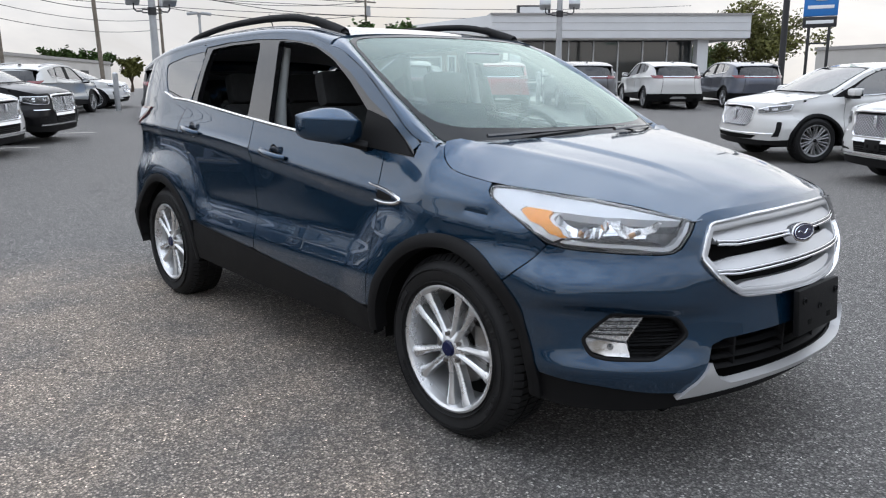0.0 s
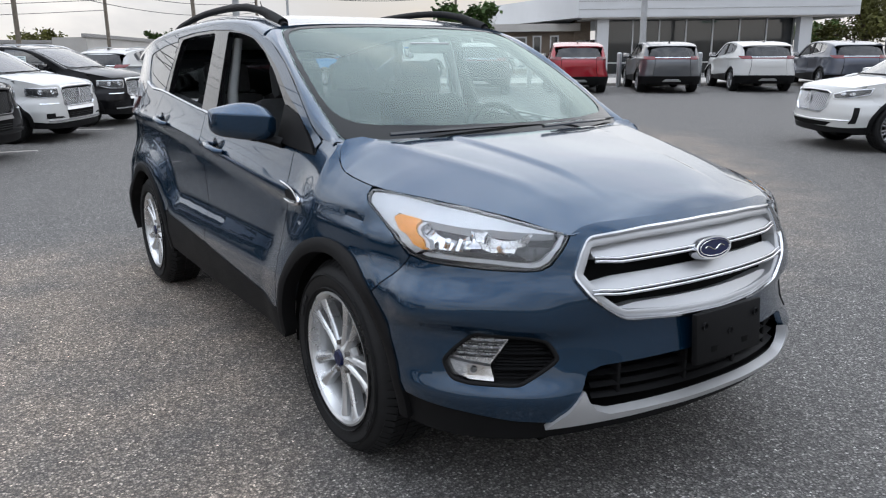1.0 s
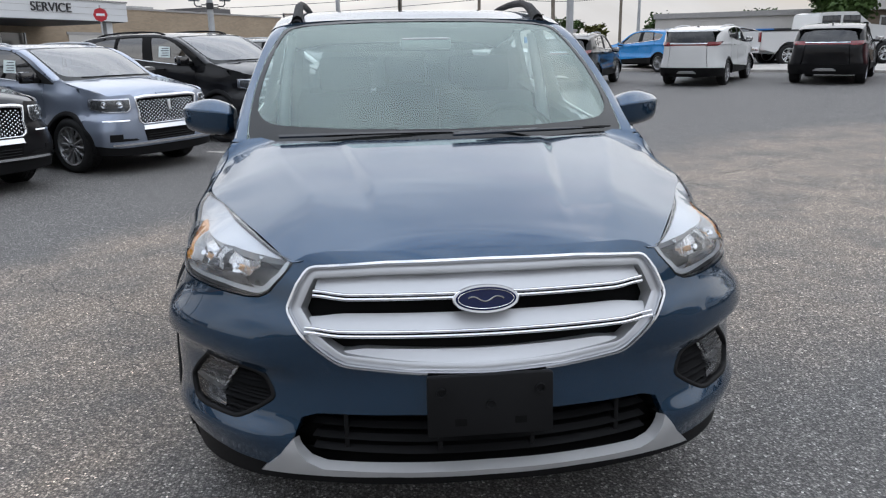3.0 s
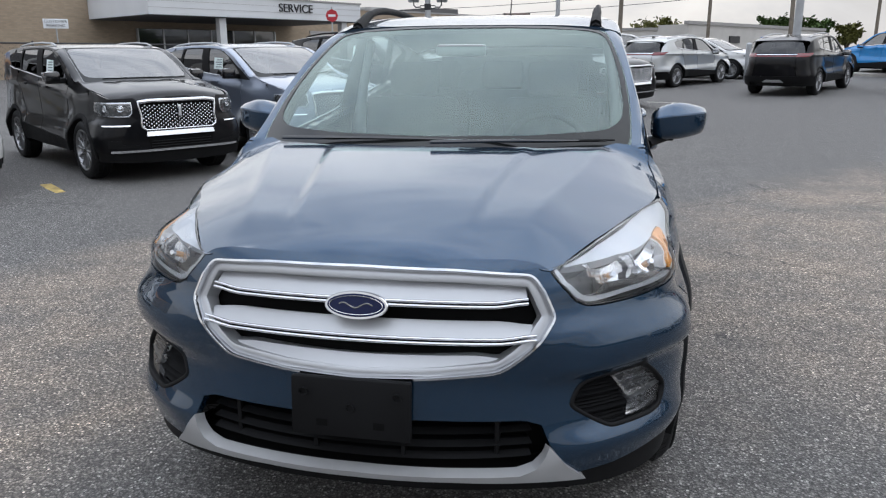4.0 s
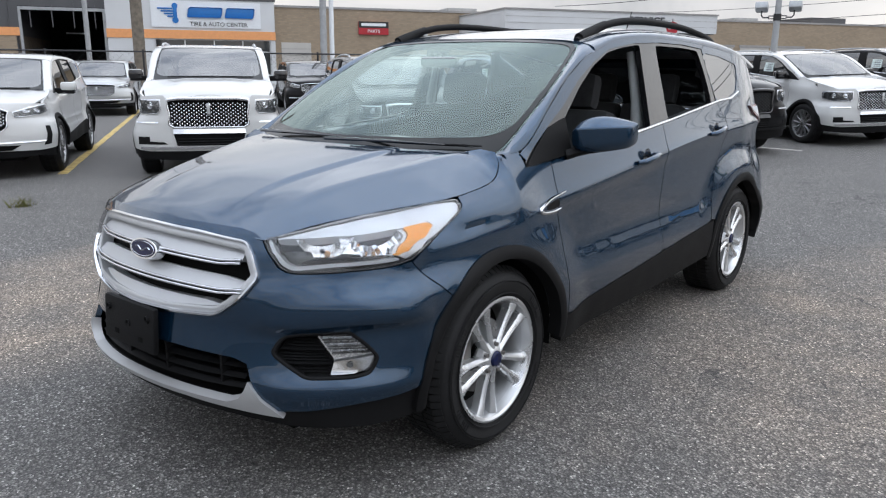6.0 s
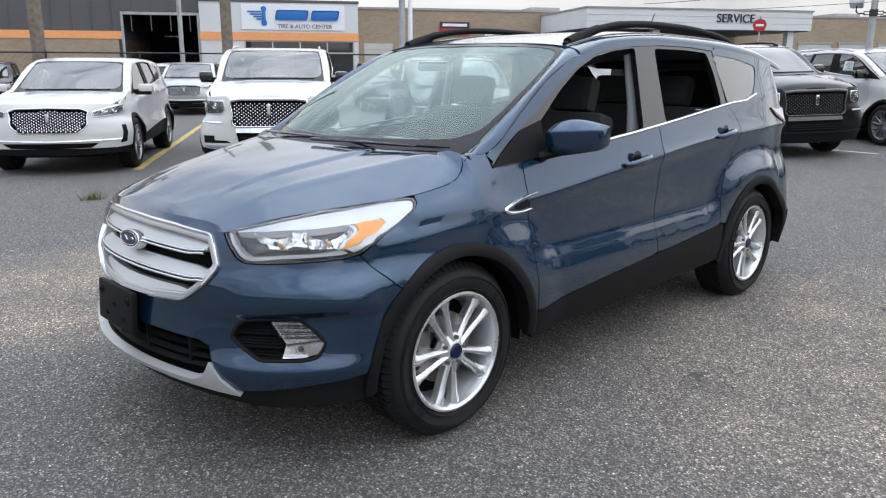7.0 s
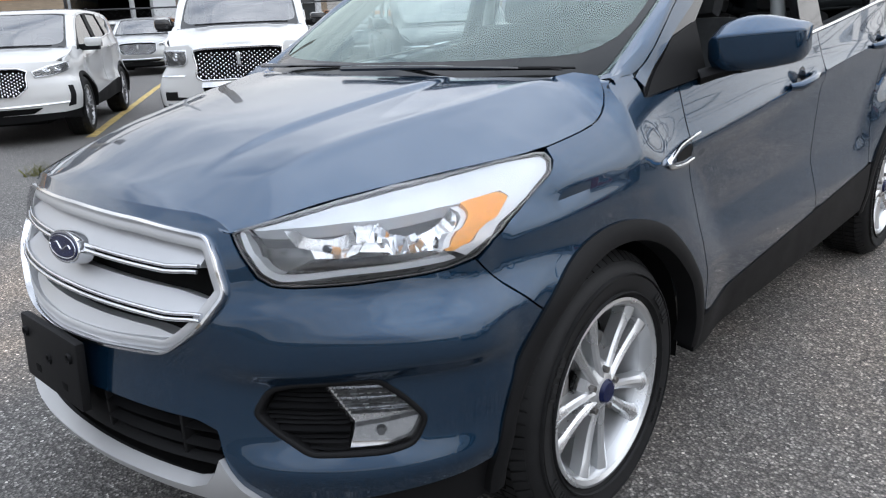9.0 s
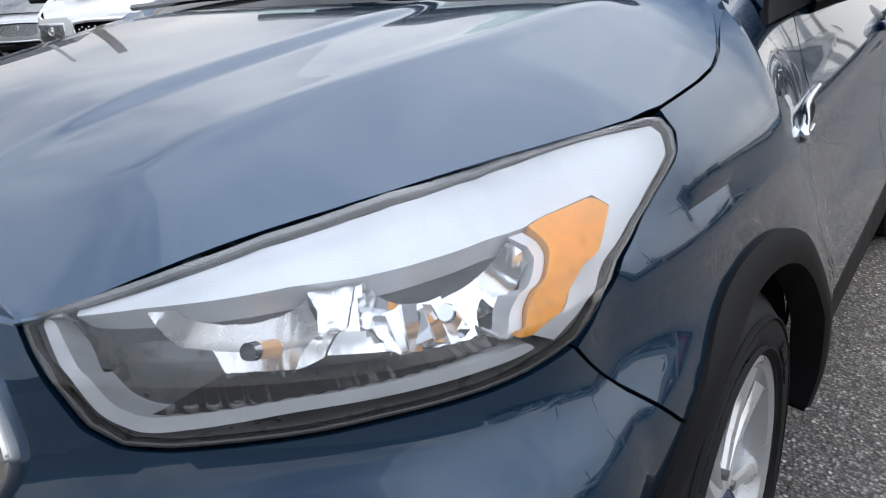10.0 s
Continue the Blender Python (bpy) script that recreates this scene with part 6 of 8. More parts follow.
    em = part("emblem", box(bmesh.new(), (p.x + 0.012, 0, ez), (0.03, 0.055, 0.17 if big else 0.12), None, 0.012), CHROME, car, "upright chrome emblem")
    box_part("emblem_inset", (p.x + 0.027, 0, ez), (0.006, 0.032, 0.12 if big else 0.085), GLOSSBLK if dark_grille else SATIN, em, bev=0.004)
    # lower grille, a black sheet painted as its shaded opening, with its bright bar
    if big:
        lg = dense(mirrored(P([(0, 0.66), (0.47, 0.66), (0.43, 0.475), (0, 0.475)])), 0.08)
        panel("lower_grille", raised(S, 0.006), lg, 0.05, DARK, car, depth=0.02)
        for z in (0.50, 0.535, 0.57):
            bar_on("lower_slat", S, [F(y, z) for y in np.linspace(-0.42, 0.42, 9)], [0.004] * 9, 0.008, 0.014, PLASTIC, car)
        bar_on("chrome_bar", S, [F(y, 0.672) for y in np.linspace(-0.47, 0.47, 13)], [0.030] * 13, 0.010, 0.026, GLOSSBLK if dark_grille else CHROME, car)
        bar_on("bumper_strip", S, [F(y, 0.450) for y in np.linspace(-0.90, 0.90, 25)], [0.012] * 25, 0.020, 0.026, PLASTIC if dark_grille else CHROME, car, "")
    else:
        lg = dense(mirrored(P([(0, 0.43), (0.60, 0.43), (0.50, 0.37), (0, 0.36)])), 0.08)
        panel("lower_grille", raised(S, 0.006), lg, 0.05, DARK, car, depth=0.02)
        bar_on("bumper_strip", S, [F(y, 0.475 - 0.02 * (1 - abs(y) / 0.86)) for y in np.linspace(-0.86, 0.86, 25)], [0.008] * 25, 0.012, 0.018, CHROME, car)
    for s in (1, -1):
        sgn = lambda pts: P(pts) if s > 0 else flip(P(pts))
        out = dense(sgn(hl), 0.06)
        lamp = panel("headlight", raised(S, 0.004), out, 0.03, LAMPGREY, car, depth=0.03, label="clear headlight with grey inside")
        ring("headlight_edge", raised(S, 0.004), out, inset(out, 0.012), REFLECT, lamp, 0.005, 0.004)
        zz, ys = (1.015, (0.745, 0.885)) if big else (0.848, (0.68, 0.78))
        for y in ys:
            u, q = F(y, zz)
            u *= s
            p, n = Vector(S(u, q)), normal_of(S, u, q)
            b = part("beam", lathe(bmesh.new(), [(0.045, 0.0), (0.040, 0.006), (0.028, 0.002), (0.0005, 0.010)], 18, "Z"), REFLECT, lamp)
            b.matrix_world = Matrix.Translation(p + n * 0.006) @ n.to_track_quat("Z", "Y").to_matrix().to_4x4() @ Matrix.Diagonal((1, 1.0 if big else 0.6, 1, 1))
        panel("headlight_lens", raised(S, 0.016), out, 0.04, CLEAR, lamp, depth=0).visible_shadow = False
        if big:
            sl = dense(sgn([(0.78, 0.60), (0.93, 0.60), (0.93, 0.495), (0.55, 0.495), (0.60, 0.525), (0.78, 0.535)]), 0.06)
            panel("bumper_vent", raised(S, 0.004), sl, 0.04, PLASTIC, car, depth=0.02)
            bar_on("marker_bar", S, [(s * F(y, 0.79)[0], F(y, 0.79)[1]) for y in np.linspace(0.66, 0.95, 7)], [0.008] * 7, 0.004, 0.012, SATIN if dark_grille else CHROME, car)
        else:
            panel("bumper_vent", raised(S, 0.004), dense(sgn([(0.865, 0.66), (0.905, 0.655), (0.91, 0.43), (0.84, 0.42), (0.875, 0.50)]), 0.05), 0.03, PLASTIC, car, depth=0.02)
        # mirror
        mx, mz, my = ((-0.66, 1.42, 1.07) if big else (-0.52, 1.12, 1.00))
        mir = box_part("door_mirror", (mx, s * my, mz), (0.13, 0.21, 0.15 if big else 0.12), GLOSSBLK if big else paint, car, "", 0.05)
        if not big:
            made.append(mir)
        box_part("mirror_foot", (mx - 0.01, s * (my - 0.05), mz - 0.06), (0.12, 0.26, 0.08), PLASTIC, mir, bev=0.02)
        box_part("mirror_glass", (mx - 0.082, s * my, mz), (0.006, 0.20, 0.12), CHROME, mir, bev=0.002)
        if big:
            pp = panel("window_paper", raised(S, -0.006), [(sh.VX(x, s), z) for x, z in ((-1.02, 1.20), (-1.28, 1.205), (-1.27, 1.375), (-1.03, 1.365))], 0.1, STICKER, car, depth=0, label="pale green price paper")
            for q in range(4):
                z = 1.345 - 0.035 * q
                panel("print_bar", raised(S, -0.003), [(sh.VX(x, s), zz) for x, zz in ((-1.05, z), (-1.20 - 0.02 * (q % 2), z), (-1.20 - 0.02 * (q % 2), z - 0.012), (-1.05, z - 0.012))], 0.1, INK, pp, depth=0)
        # handles
        for x0 in (-1.18, -2.05):
            q = wp(Vector((x0, s * (sh.side(x0, 1.0) + 0.03), 0.985 + 0.04 * (x0 < -2))))
            h = box_part("door_handle", tuple(q), (0.23, 0.04, 0.035), paint, car, bev=0.014)
            made.append(h)
        # tail lamps
        tl = [(-3.12, 1.16), (-3.60, 1.15), (-3.60, 1.02), (-3.35, 1.02)]
        lamp = panel("tail_lamp", raised(S, 0.012), dense([(sh.VX(x, s), z) for x, z in tl], 0.08), 0.03, REDLENS, car, depth=0.03, label="wide red tail lamp")
        # exhaust
        ex = wp(Vector((-3.52, s * 0.55, 0.33)))
        part("exhaust_tip", cyl(bmesh.new(), ex + Vector((0.1, 0, 0)), ex + Vector((-0.03, 0, 0)), 0.05, n=14, caps=False), CHROME, car)
        rp = [(-1.25, 1.57), (-1.4, 1.625), (-1.8, 1.648), (-2.3, 1.640), (-2.7, 1.60), (-2.9, 1.545)]
        if kind != "crossover":
            tube("roof_rail", [wp(Vector((x, s * 0.60, z + 0.015))) for x, z in rp], 0.018, SATIN if not dark_grille else PLASTIC, car, n=6)
    # tail: lamp bar, bumper blade, plate recess left blank
    vr = abs(sh.VX(sh.XR - sh.LR))
    back = lambda v, z: S(v, z) if v <= vr else S(-(2 * vr - v), z)
    ve = sh.VX(-3.60)
    panel("tail_bar", raised(back, 0.010), [(ve - 0.1, 1.045), (2 * vr - ve + 0.1, 1.045), (2 * vr - ve + 0.1, 1.085), (ve - 0.1, 1.085)], 0.06, REDLENS, car, depth=0.02, label="red lamp bar across the tail")
    bar_on("tail_trim", back, [(v, 1.115) for v in np.linspace(ve, 2 * vr - ve, 15)], [0.010] * 15, 0.014, 0.018, CHROME, car)
    made.append(panel("plate_recess", raised(back, 0.006), [(vr - 0.24, 0.78), (vr + 0.24, 0.78), (vr + 0.22, 0.93), (vr - 0.22, 0.93)], 0.06, paint, car, depth=0.01))
    panel("tail_skid", raised(back, 0.03), [(ve + 0.2, 0.36), (2 * vr - ve - 0.2, 0.36), (2 * vr - ve - 0.25, 0.42), (ve + 0.25, 0.42)], 0.06, SKID, car, depth=0.03)
    rw = wp(Vector((-3.3, 0, 1.25)))
    tube("rear_wiper", [(rw.x - 0.09, 0.05, rw.z - 0.06), (rw.x - 0.08, -0.25, rw.z - 0.02)], 0.012, PLASTIC, car, n=6)
    box_part("roof_fin", tuple(wp(Vector((-2.75, 0, 1.62)))), (0.16, 0.04, 0.06), GLOSSBLK, car, bev=0.015)
    # wipers, seats, dash
    for y0, y1 in ((-0.5, 0.05), (0.0, 0.55)):
        tube("wiper", [wp(sh.glass0(y / 0.7, 0.04) + Vector((0.03, 0, 0.02))) for y in np.linspace(y0, y1, 6)], 0.012, PLASTIC, car, n=6)
    for x, ys in ((-1.25, (0.38, -0.38)), (-2.2, (0.38, -0.38))):
        for y in ys:
            a = wp(Vector((x, y, 0.9)))
            b = box_part("seat_back", tuple(a), (0.16, 0.5, 0.65), SEATM, car, bev=0.06)
            box_part("headrest", (a.x - 0.06, a.y, a.z + 0.46), (0.10, 0.26, 0.20), SEATM, b, bev=0.05)
    d = wp(Vector((-0.36, 0, 1.0)))
    box_part("dashboard", tuple(d), (0.45, 1.45, 0.16), CABIN, car, bev=0.06)
    f = wp(Vector((-1.6, 0, 0.5)))
    box_part("cabin_floor", tuple(f), (3.0, 1.5, 0.05), CABIN, car, bev=0.01)
    st = tube("steering_wheel", [wp(Vector((-0.64, 0.38, 1.02))) + Vector((0.06 * math.sin(a), 0.18 * math.cos(a), 0.17 * math.sin(a))) for a in np.linspace(0, 6.2832, 21)], 0.016, CABIN, car, n=6)
    for x in (0.0, -k["base"]):
        for s in (1, -1):
            wheel(car, (x, s * 0.765 * k["wide"], k["r"]), s, k["r"], k["rim"], 0.25, alloy or TWOTONE, k["style"], GLOSSBLK, 36)
    for o in made:
        o.material_slots[0].link = "OBJECT"
        o.material_slots[0].material = paint
    car["paint"] = paint.name
    return car


def stand(x, y, heading, sink=0.0):
    """A pose on the ground, with the nose towards heading (degrees from x), the wheels following the slope."""
    h = radians(heading)
    ax = Vector((math.cos(h), math.sin(h), 0))
    z0, z1 = height(x, y), height(x - 2.8 * ax.x, y - 2.8 * ax.y)
    fwd = Vector((ax.x, ax.y, (z0 - z1) / 2.8)).normalized()
    l0, l1 = height(x - 0.8 * ax.y, y + 0.8 * ax.x), height(x + 0.8 * ax.y, y - 0.8 * ax.x)
    left = Vector((-ax.y, ax.x, (l0 - l1) / 1.6)).normalized()
    up = fwd.cross(left).normalized()
    left = up.cross(fwd)
    m = Matrix((fwd, left, up)).transposed().to_4x4()
    return Matrix.Translation((x, y, z0 - sink)) @ m


def stand_large(x, y, heading):
    """The same for the large SUV, which is a little smaller than its drawing."""
    return stand(x, y, heading) @ Matrix.Diagonal((0.94, 0.93, 0.915, 1.0))


def repaint(car, proto, paint):
    old = bpy.data.materials[proto["paint"]]
    for o in (car, *car.children_recursive):
        for s in o.material_slots:
            if s.link == "OBJECT" and s.material == old:
                s.material = paint
    return car


def another(proto, pose_m, paint, label, group):
    c = copy_thing(proto, pose_m)
    repaint(c, proto, paint)
    return tagged(c, label, "", group)


ROW_A, ROW_B = "parked cars facing the lot", "parked cars facing away"
# front row, noses towards the blue car; places are those of the front axles
nav = other_suv("large_suv", WHITE, "white large SUV with a chrome lattice grille, parked nose out")
nav.matrix_world = stand_large(-3.93, -6.62, 54)
tagged(nav, group=ROW_A)
another(nav, stand_large(-6.00, -4.84, 54), BLACKP, "black large SUV with a chrome lattice grille", ROW_A)
another(nav, stand_large(-7.80, -3.42, 54), ICEBLUE, "pale blue large SUV with a chrome lattice grille", ROW_A)
another(nav, stand_large(-12.92, -0.48, 51), WHITE, "white large SUV with a paper on its side window", ROW_A)
another(nav, stand_large(-15.02, 0.98, 51), BLACKP, "black large SUV at the end of a row", ROW_A)
navm = other_suv("large_suv", BLACKP, "black large SUV with black grille and wheels", alloy=BLKALLOY, dark_grille=True)
navm.matrix_world = stand_large(-10.52, -2.02, 53)
tagged(navm, group=ROW_A)
cor = other_suv("crossover", WHITE, "white crossover with a mesh grille, nose towards the lot")
cor.matrix_world = stand(-1.80, -8.66, 56)
tagged(cor, group=ROW_A)
another(cor, stand(-9.0, -19.5, 56), SILVERP, "silver-blue crossover in the row behind", ROW_A)
another(cor, stand(-14.2, -16.0, 56), BLACKP, "black crossover in the row behind", ROW_A)
another(cor, stand(-4.4, -23.6, 70), BLACKP, "black crossover by the fence", ROW_A)
# opposite row on the showroom side
another(cor, stand(-3.90, 10.20, 236), WHITE, "white crossover with bright multi-spoke wheels", ROW_A)
plated = another(nav, stand_large(-1.17, 8.59, 236), WHITE, "white large SUV with a dark plate bracket", ROW_A)
bracket = box_part("plate_bracket", (0.985, 0.0, 0.60), (0.03, 0.34, 0.17), PLASTIC, plated, "black plate bracket without a plate", 0.01)
for y in (-0.09, 0.09):
    box_part("slot", (1.001, y, 0.585), (0.004, 0.05, 0.05), DARK, bracket, bev=0.002)
# row seen from behind
for x, y, h, p, lab in ((-17.1, 12.45, 141, BLACKP, "black crossover seen from its tail"), (-15.85, 15.4, 141, REDP, "red crossover seen from its tail"), (-14.2, 17.8, 141, GREYP, "dark grey crossover seen from its tail"), (-12.7, 20.55, 141, WHITE, "white crossover seen from its tail"), (-11.2, 23.2, 141, STEELBLUE, "grey-blue crossover seen from its tail")):
    u = Vector((math.cos(radians(h)), math.sin(radians(h)))) * 2.71
    another(cor, stand(x + u.x, y + u.y, h), p, lab, ROW_B)
u = Vector((math.cos(radians(141)), math.sin(radians(141)))) * 3.11
another(nav, stand_large(-17.8 + u.x, 8.9 + u.y, 141), WHITE, "white large SUV seen from its tail", ROW_B)
mid = other_suv("midsize_suv", SILVERP, "silver midsize SUV seen from its tail and flank")
mid.matrix_world = stand(-23.47, 4.01, 142) @ Matrix.Diagonal((0.88, 0.88, 0.88, 1.0))
tagged(mid, group=ROW_B)
another(mid, stand(-20.5, 6.8, 149), BLACKP, "black midsize SUV seen from its tail", ROW_B)
another(cor, stand(-12.2, -26.0, 236), WHITE, "white crossover behind the silver one", ROW_B)
another(cor, stand(-25.2, 5.6, 60) @ Matrix.Diagonal((0.95, 0.92, 0.86, 1.0)), WHITE, "low white car nosing out past the silver SUV", ROW_B)
another(cor, stand(-28.5, 3.0, 100), WHITE, "white car past the silver SUV", ROW_B)
another(mid, stand(-26.5, 10.2, 200), TEALP, "bright blue van-like car at the back", ROW_B)
another(mid, stand(-28.0, 17.0, 60), BLACKP, "black car by the brown building", ROW_B)
another(cor, stand(-28.0, -6.0, 60), SILVERP, "grey car behind the row", ROW_B)
another(cor, stand(-6.5, 33.0, 200), REDP, "red car by the sign", ROW_B)

# ---------------------------------------------------------------- buildings


def brick(name, color, mortar, sx=0.24, sy=0.085):
    m, nt, b = material(name)
    co, bt = nt.nodes.new("ShaderNodeTexCoord"), nt.nodes.new("ShaderNodeTexBrick")
    bt.inputs["Scale"].default_value = 1.0
    bt.inputs["Brick Width"].default_value, bt.inputs["Row Height"].default_value, bt.inputs["Mortar Size"].default_value = sx, sy, 0.008
    bt.inputs["Color1"].default_value = (*[c * 0.9 for c in color], 1)
    bt.inputs["Color2"].default_value = (*[min(1, c * 1.1) for c in color], 1)
    bt.inputs["Mortar"].default_value = (*mortar, 1)
    link(nt, co.outputs["UV"], bt.inputs["Vector"])
    n = noise_node(nt, 0.35, 5.0)
    link(nt, mix(nt, 1.0, bt.outputs["Color"], ramp(nt, n.outputs["Fac"], ((0.3, 0.86), (0.7, 1.08))).outputs[0], "MULTIPLY"), b.inputs["Base Color"])
    b.inputs["Roughness"].default_value = 0.85
    bump(nt, b, bt.outputs["Fac"], -0.4, 0.006)
    return m


TANBRICK = brick("tan_brick_wall", (0.34, 0.265, 0.185), (0.30, 0.25, 0.19))
BROWNBRICK = brick("brown_brick_wall", (0.20, 0.155, 0.115), (0.22, 0.19, 0.15))
PANELWHITE = plain("white_metal_panel", (0.62, 0.63, 0.64), 0.4, 0.0, 0.05, 0.6)
STUCCO = plain("pale_stucco", (0.50, 0.48, 0.45), 0.9, 0.0, 0.08, 0.7, 0.2)
SIDING = plain("dark_grey_siding", (0.085, 0.085, 0.09), 0.6, 0.0, 0.1, 0.5)
ORANGE = plain("orange_band", (0.80, 0.36, 0.14), 0.55, 0.0, 0.06)
CAPM = plain("parapet_cap", (0.32, 0.31, 0.30), 0.6, 0.2, 0.1)
PANE = plain("showroom_glass", (0.030, 0.034, 0.036), 0.05, 0.0, 0.2, 0.25, coat=1.0)
FRAMEM = plain("aluminium_frame", (0.55, 0.56, 0.57), 0.4, 0.6, 0.05)
SIGNWHITE = plain("sign_white", (0.78, 0.80, 0.82), 0.45, 0.0, 0.03)
SIGNBLUE = plain("sign_blue", (0.02, 0.16, 0.48), 0.45, 0.0, 0.06)
SIGNRED = plain("sign_red", (0.42, 0.02, 0.03), 0.45, 0.0, 0.06)
SIGNBLACK = plain("sign_black", (0.02, 0.02, 0.022), 0.5)
SIGNGREEN = plain("sign_green", (0.02, 0.22, 0.12), 0.5)
GALV = plain("galvanised_steel", (0.40, 0.41, 0.42), 0.5, 0.6, 0.15, 4.0)
BROWNSLAT = plain("brown_slat", (0.16, 0.125, 0.105), 0.75, 0.0, 0.2, 5.0)
WOODP = plain("weathered_pole_wood", (0.17, 0.145, 0.115), 0.9, 0.0, 0.3, 6.0, 0.4)
WIRE = plain("black_cable", (0.02, 0.02, 0.02), 0.7)
BARK = plain("bark", (0.10, 0.075, 0.055), 0.9, 0.0, 0.3, 8.0, 0.5)
LEAF = plain("leaf_green", (0.050, 0.085, 0.022), 0.6, 0.0, 0.5, 1.5, spec=0.2)
LEAFY = plain("leaf_autumn", (0.115, 0.115, 0.032), 0.6, 0.0, 0.5, 1.2, spec=0.2)
WINDARK = plain("dark_window", (0.025, 0.028, 0.032), 0.08, 0.0, 0.2, coat=1.0)


def frame_of(origin, along):
    """A pose whose x runs along a wall, y into the building, z up."""
    a = Vector((along[0], along[1], 0)).normalized()
    m = Matrix((a, Vector((-a.y, a.x, 0)), Vector((0, 0, 1)))).transposed().to_4x4()
    return Matrix.Translation(origin) @ m


def block(name, x0, x1, y0, y1, z0, z1, mat, parent, label="", bev=0.0, uv=False):
    bm = box(bmesh.new(), ((x0 + x1) / 2, (y0 + y1) / 2, (z0 + z1) / 2), (x1 - x0, y1 - y0, z1 - z0), None, bev)
    if uv:
        lay = bm.loops.layers.uv.new("wall")
        bm.normal_update()
        for f in bm.faces:
            for l in f.loops:
                c = l.vert.co
                l[lay].uv = (c.x + c.y, c.z)
    return part(name, bm, mat, parent, label)


def letters(text, size, at, mat, parent, name="lettering", depth=0.02, align="CENTER"):
    """Raised lettering that stands on a wall's face, read from outside."""
    cu = bpy.data.curves.new(name, "FONT")
    cu.body, cu.size, cu.extrude, cu.align_x, cu.align_y = text, size, depth, align, "CENTER"
    tmp = new("tmp", cu)
    bpy.context.view_layer.update()
    me = bpy.data.meshes.new_from_object(tmp.evaluated_get(bpy.context.evaluated_depsgraph_get()))
    bpy.data.objects.remove(tmp)
    me.materials.clear()
    me.materials.append(mat)
    ob = new(name, me)
    ob.parent = parent
    ob.matrix_local = at
    return ob


FACE = Matrix.Rotation(radians(90), 4, "X")          # upright lettering, its front towards -y
N0, S0, C0 = Vector((0.5443, 0.8389)), Vector((-0.8389, 0.5443)), -40.61


def service_building():
    """The long tan building: local x runs to the viewer's right, y into it, z up."""
    o = N0 * C0
    b = tagged(new("service_building"), "long tan brick service building with a white and orange bay", "building")
    b.matrix_world = frame_of((o.x, o.y, 0), (S0.x, S0.y))
    wall = block("brick_wall", 4.1, 50.0, 0.0, 14, -0.5, 4.62, TANBRICK, b, uv=True)
    block("parapet_cap", 4.1, 50.05, -0.05, 0.35, 4.62, 4.74, CAPM, wall)
    block("roof", 4.1, 50, 0.35, 14, 4.5, 4.6, CAPM, b)
    # wall left of the bay and the bay's own surround
    block("brick_wall", -30.0, -8.5, 0.0, 14, -0.5, 2.86, TANBRICK, b, uv=True)
    block("orange_band", -30.0, -8.5, -0.03, 0.2, 2.86, 3.26, ORANGE, b, "peach-orange band")
    sid = block("siding", -30.0, -4.45, 0.02, 14, 4.25, 6.6, SIDING, b, "dark grey ribbed siding")
    block("siding", -30.0, -8.5, 0.02, 14, 3.26, 4.25, SIDING, b)
    for i in range(26):
        block("rib", -30 + i * 1.0, -29.95 + i * 1.0, -0.02, 0.02, 3.28, 6.6, SIDING, sid)
    # vehicle bay, its unlit depth painted black on back wall and ceiling
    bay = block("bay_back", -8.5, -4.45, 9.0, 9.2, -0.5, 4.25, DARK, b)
    block("bay_side", -8.7, -8.5, 0.0, 9, -0.5, 4.25, SIDING, b)
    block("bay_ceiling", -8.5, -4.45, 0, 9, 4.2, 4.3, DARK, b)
    block("bay_header", -8.5, -4.45, -0.05, 0.15, 4.12, 4.27, GALV, b)
    for x in (-8.45, -4.55):
        block("bay_jamb", x - 0.06, x + 0.06, -0.05, 0.1, -0.5, 4.12, GALV, b)
    block("work_light", -7.2, -6.2, 6, 6.15, 3.2, 3.26, SIGNWHITE, b)
    # white bay
    block("white_wall", -4.45, -2.16, -0.3, 12, -0.5, 4.86, PANELWHITE, b)
    block("white_wall", 3.85, 4.1, -0.3, 12, -0.5, 4.86, PANELWHITE, b)
    block("white_wall", -2.16, 3.85, -0.3, 12, 2.84, 4.86, PANELWHITE, b)
    block("white_wall", -2.16, 3.85, -0.3, 12, -0.5, 0.95, PANELWHITE, b)
    block("parapet_cap", -4.5, 4.15, -0.35, 0.3, 4.86, 5.0, SIDING, b)
    block("orange_band", -4.47, 4.12, -0.335, -0.3, 2.84, 3.28, ORANGE, b, "orange band")
    win = block("window", -2.16, 3.85, -0.15, -0.1, 0.95, 2.84, PANE, b)
    for x in (-2.14, -0.65, 0.85, 2.35, 3.82):
        block("mullion", x - 0.035, x + 0.035, -0.22, -0.1, 0.95, 2.84, FRAMEM, win)
    for z in (0.97, 2.2, 2.81):
        block("transom", -2.16, 3.85, -0.21, -0.1, z - 0.03, z + 0.03, FRAMEM, win)
    door = block("side_door", -3.75, -2.75, -0.34, -0.28, -0.5, 1.95, PANELWHITE, b, "pale door with a dark pane")
    block("door_pane", -3.55, -2.95, -0.35, -0.30, 0.5, 1.4, WINDARK, door)
    # sign over the windows
    sg = block("bay_sign", -2.25, 3.35, -0.36, -0.3, 3.42, 4.76, SIGNWHITE, b, "white sign with blue lettering shapes")
    letters("TIRE & AUTO CENTER", 0.30, Matrix.Translation((1.15, -0.365, 3.60)) @ FACE, SIGNBLACK, sg)
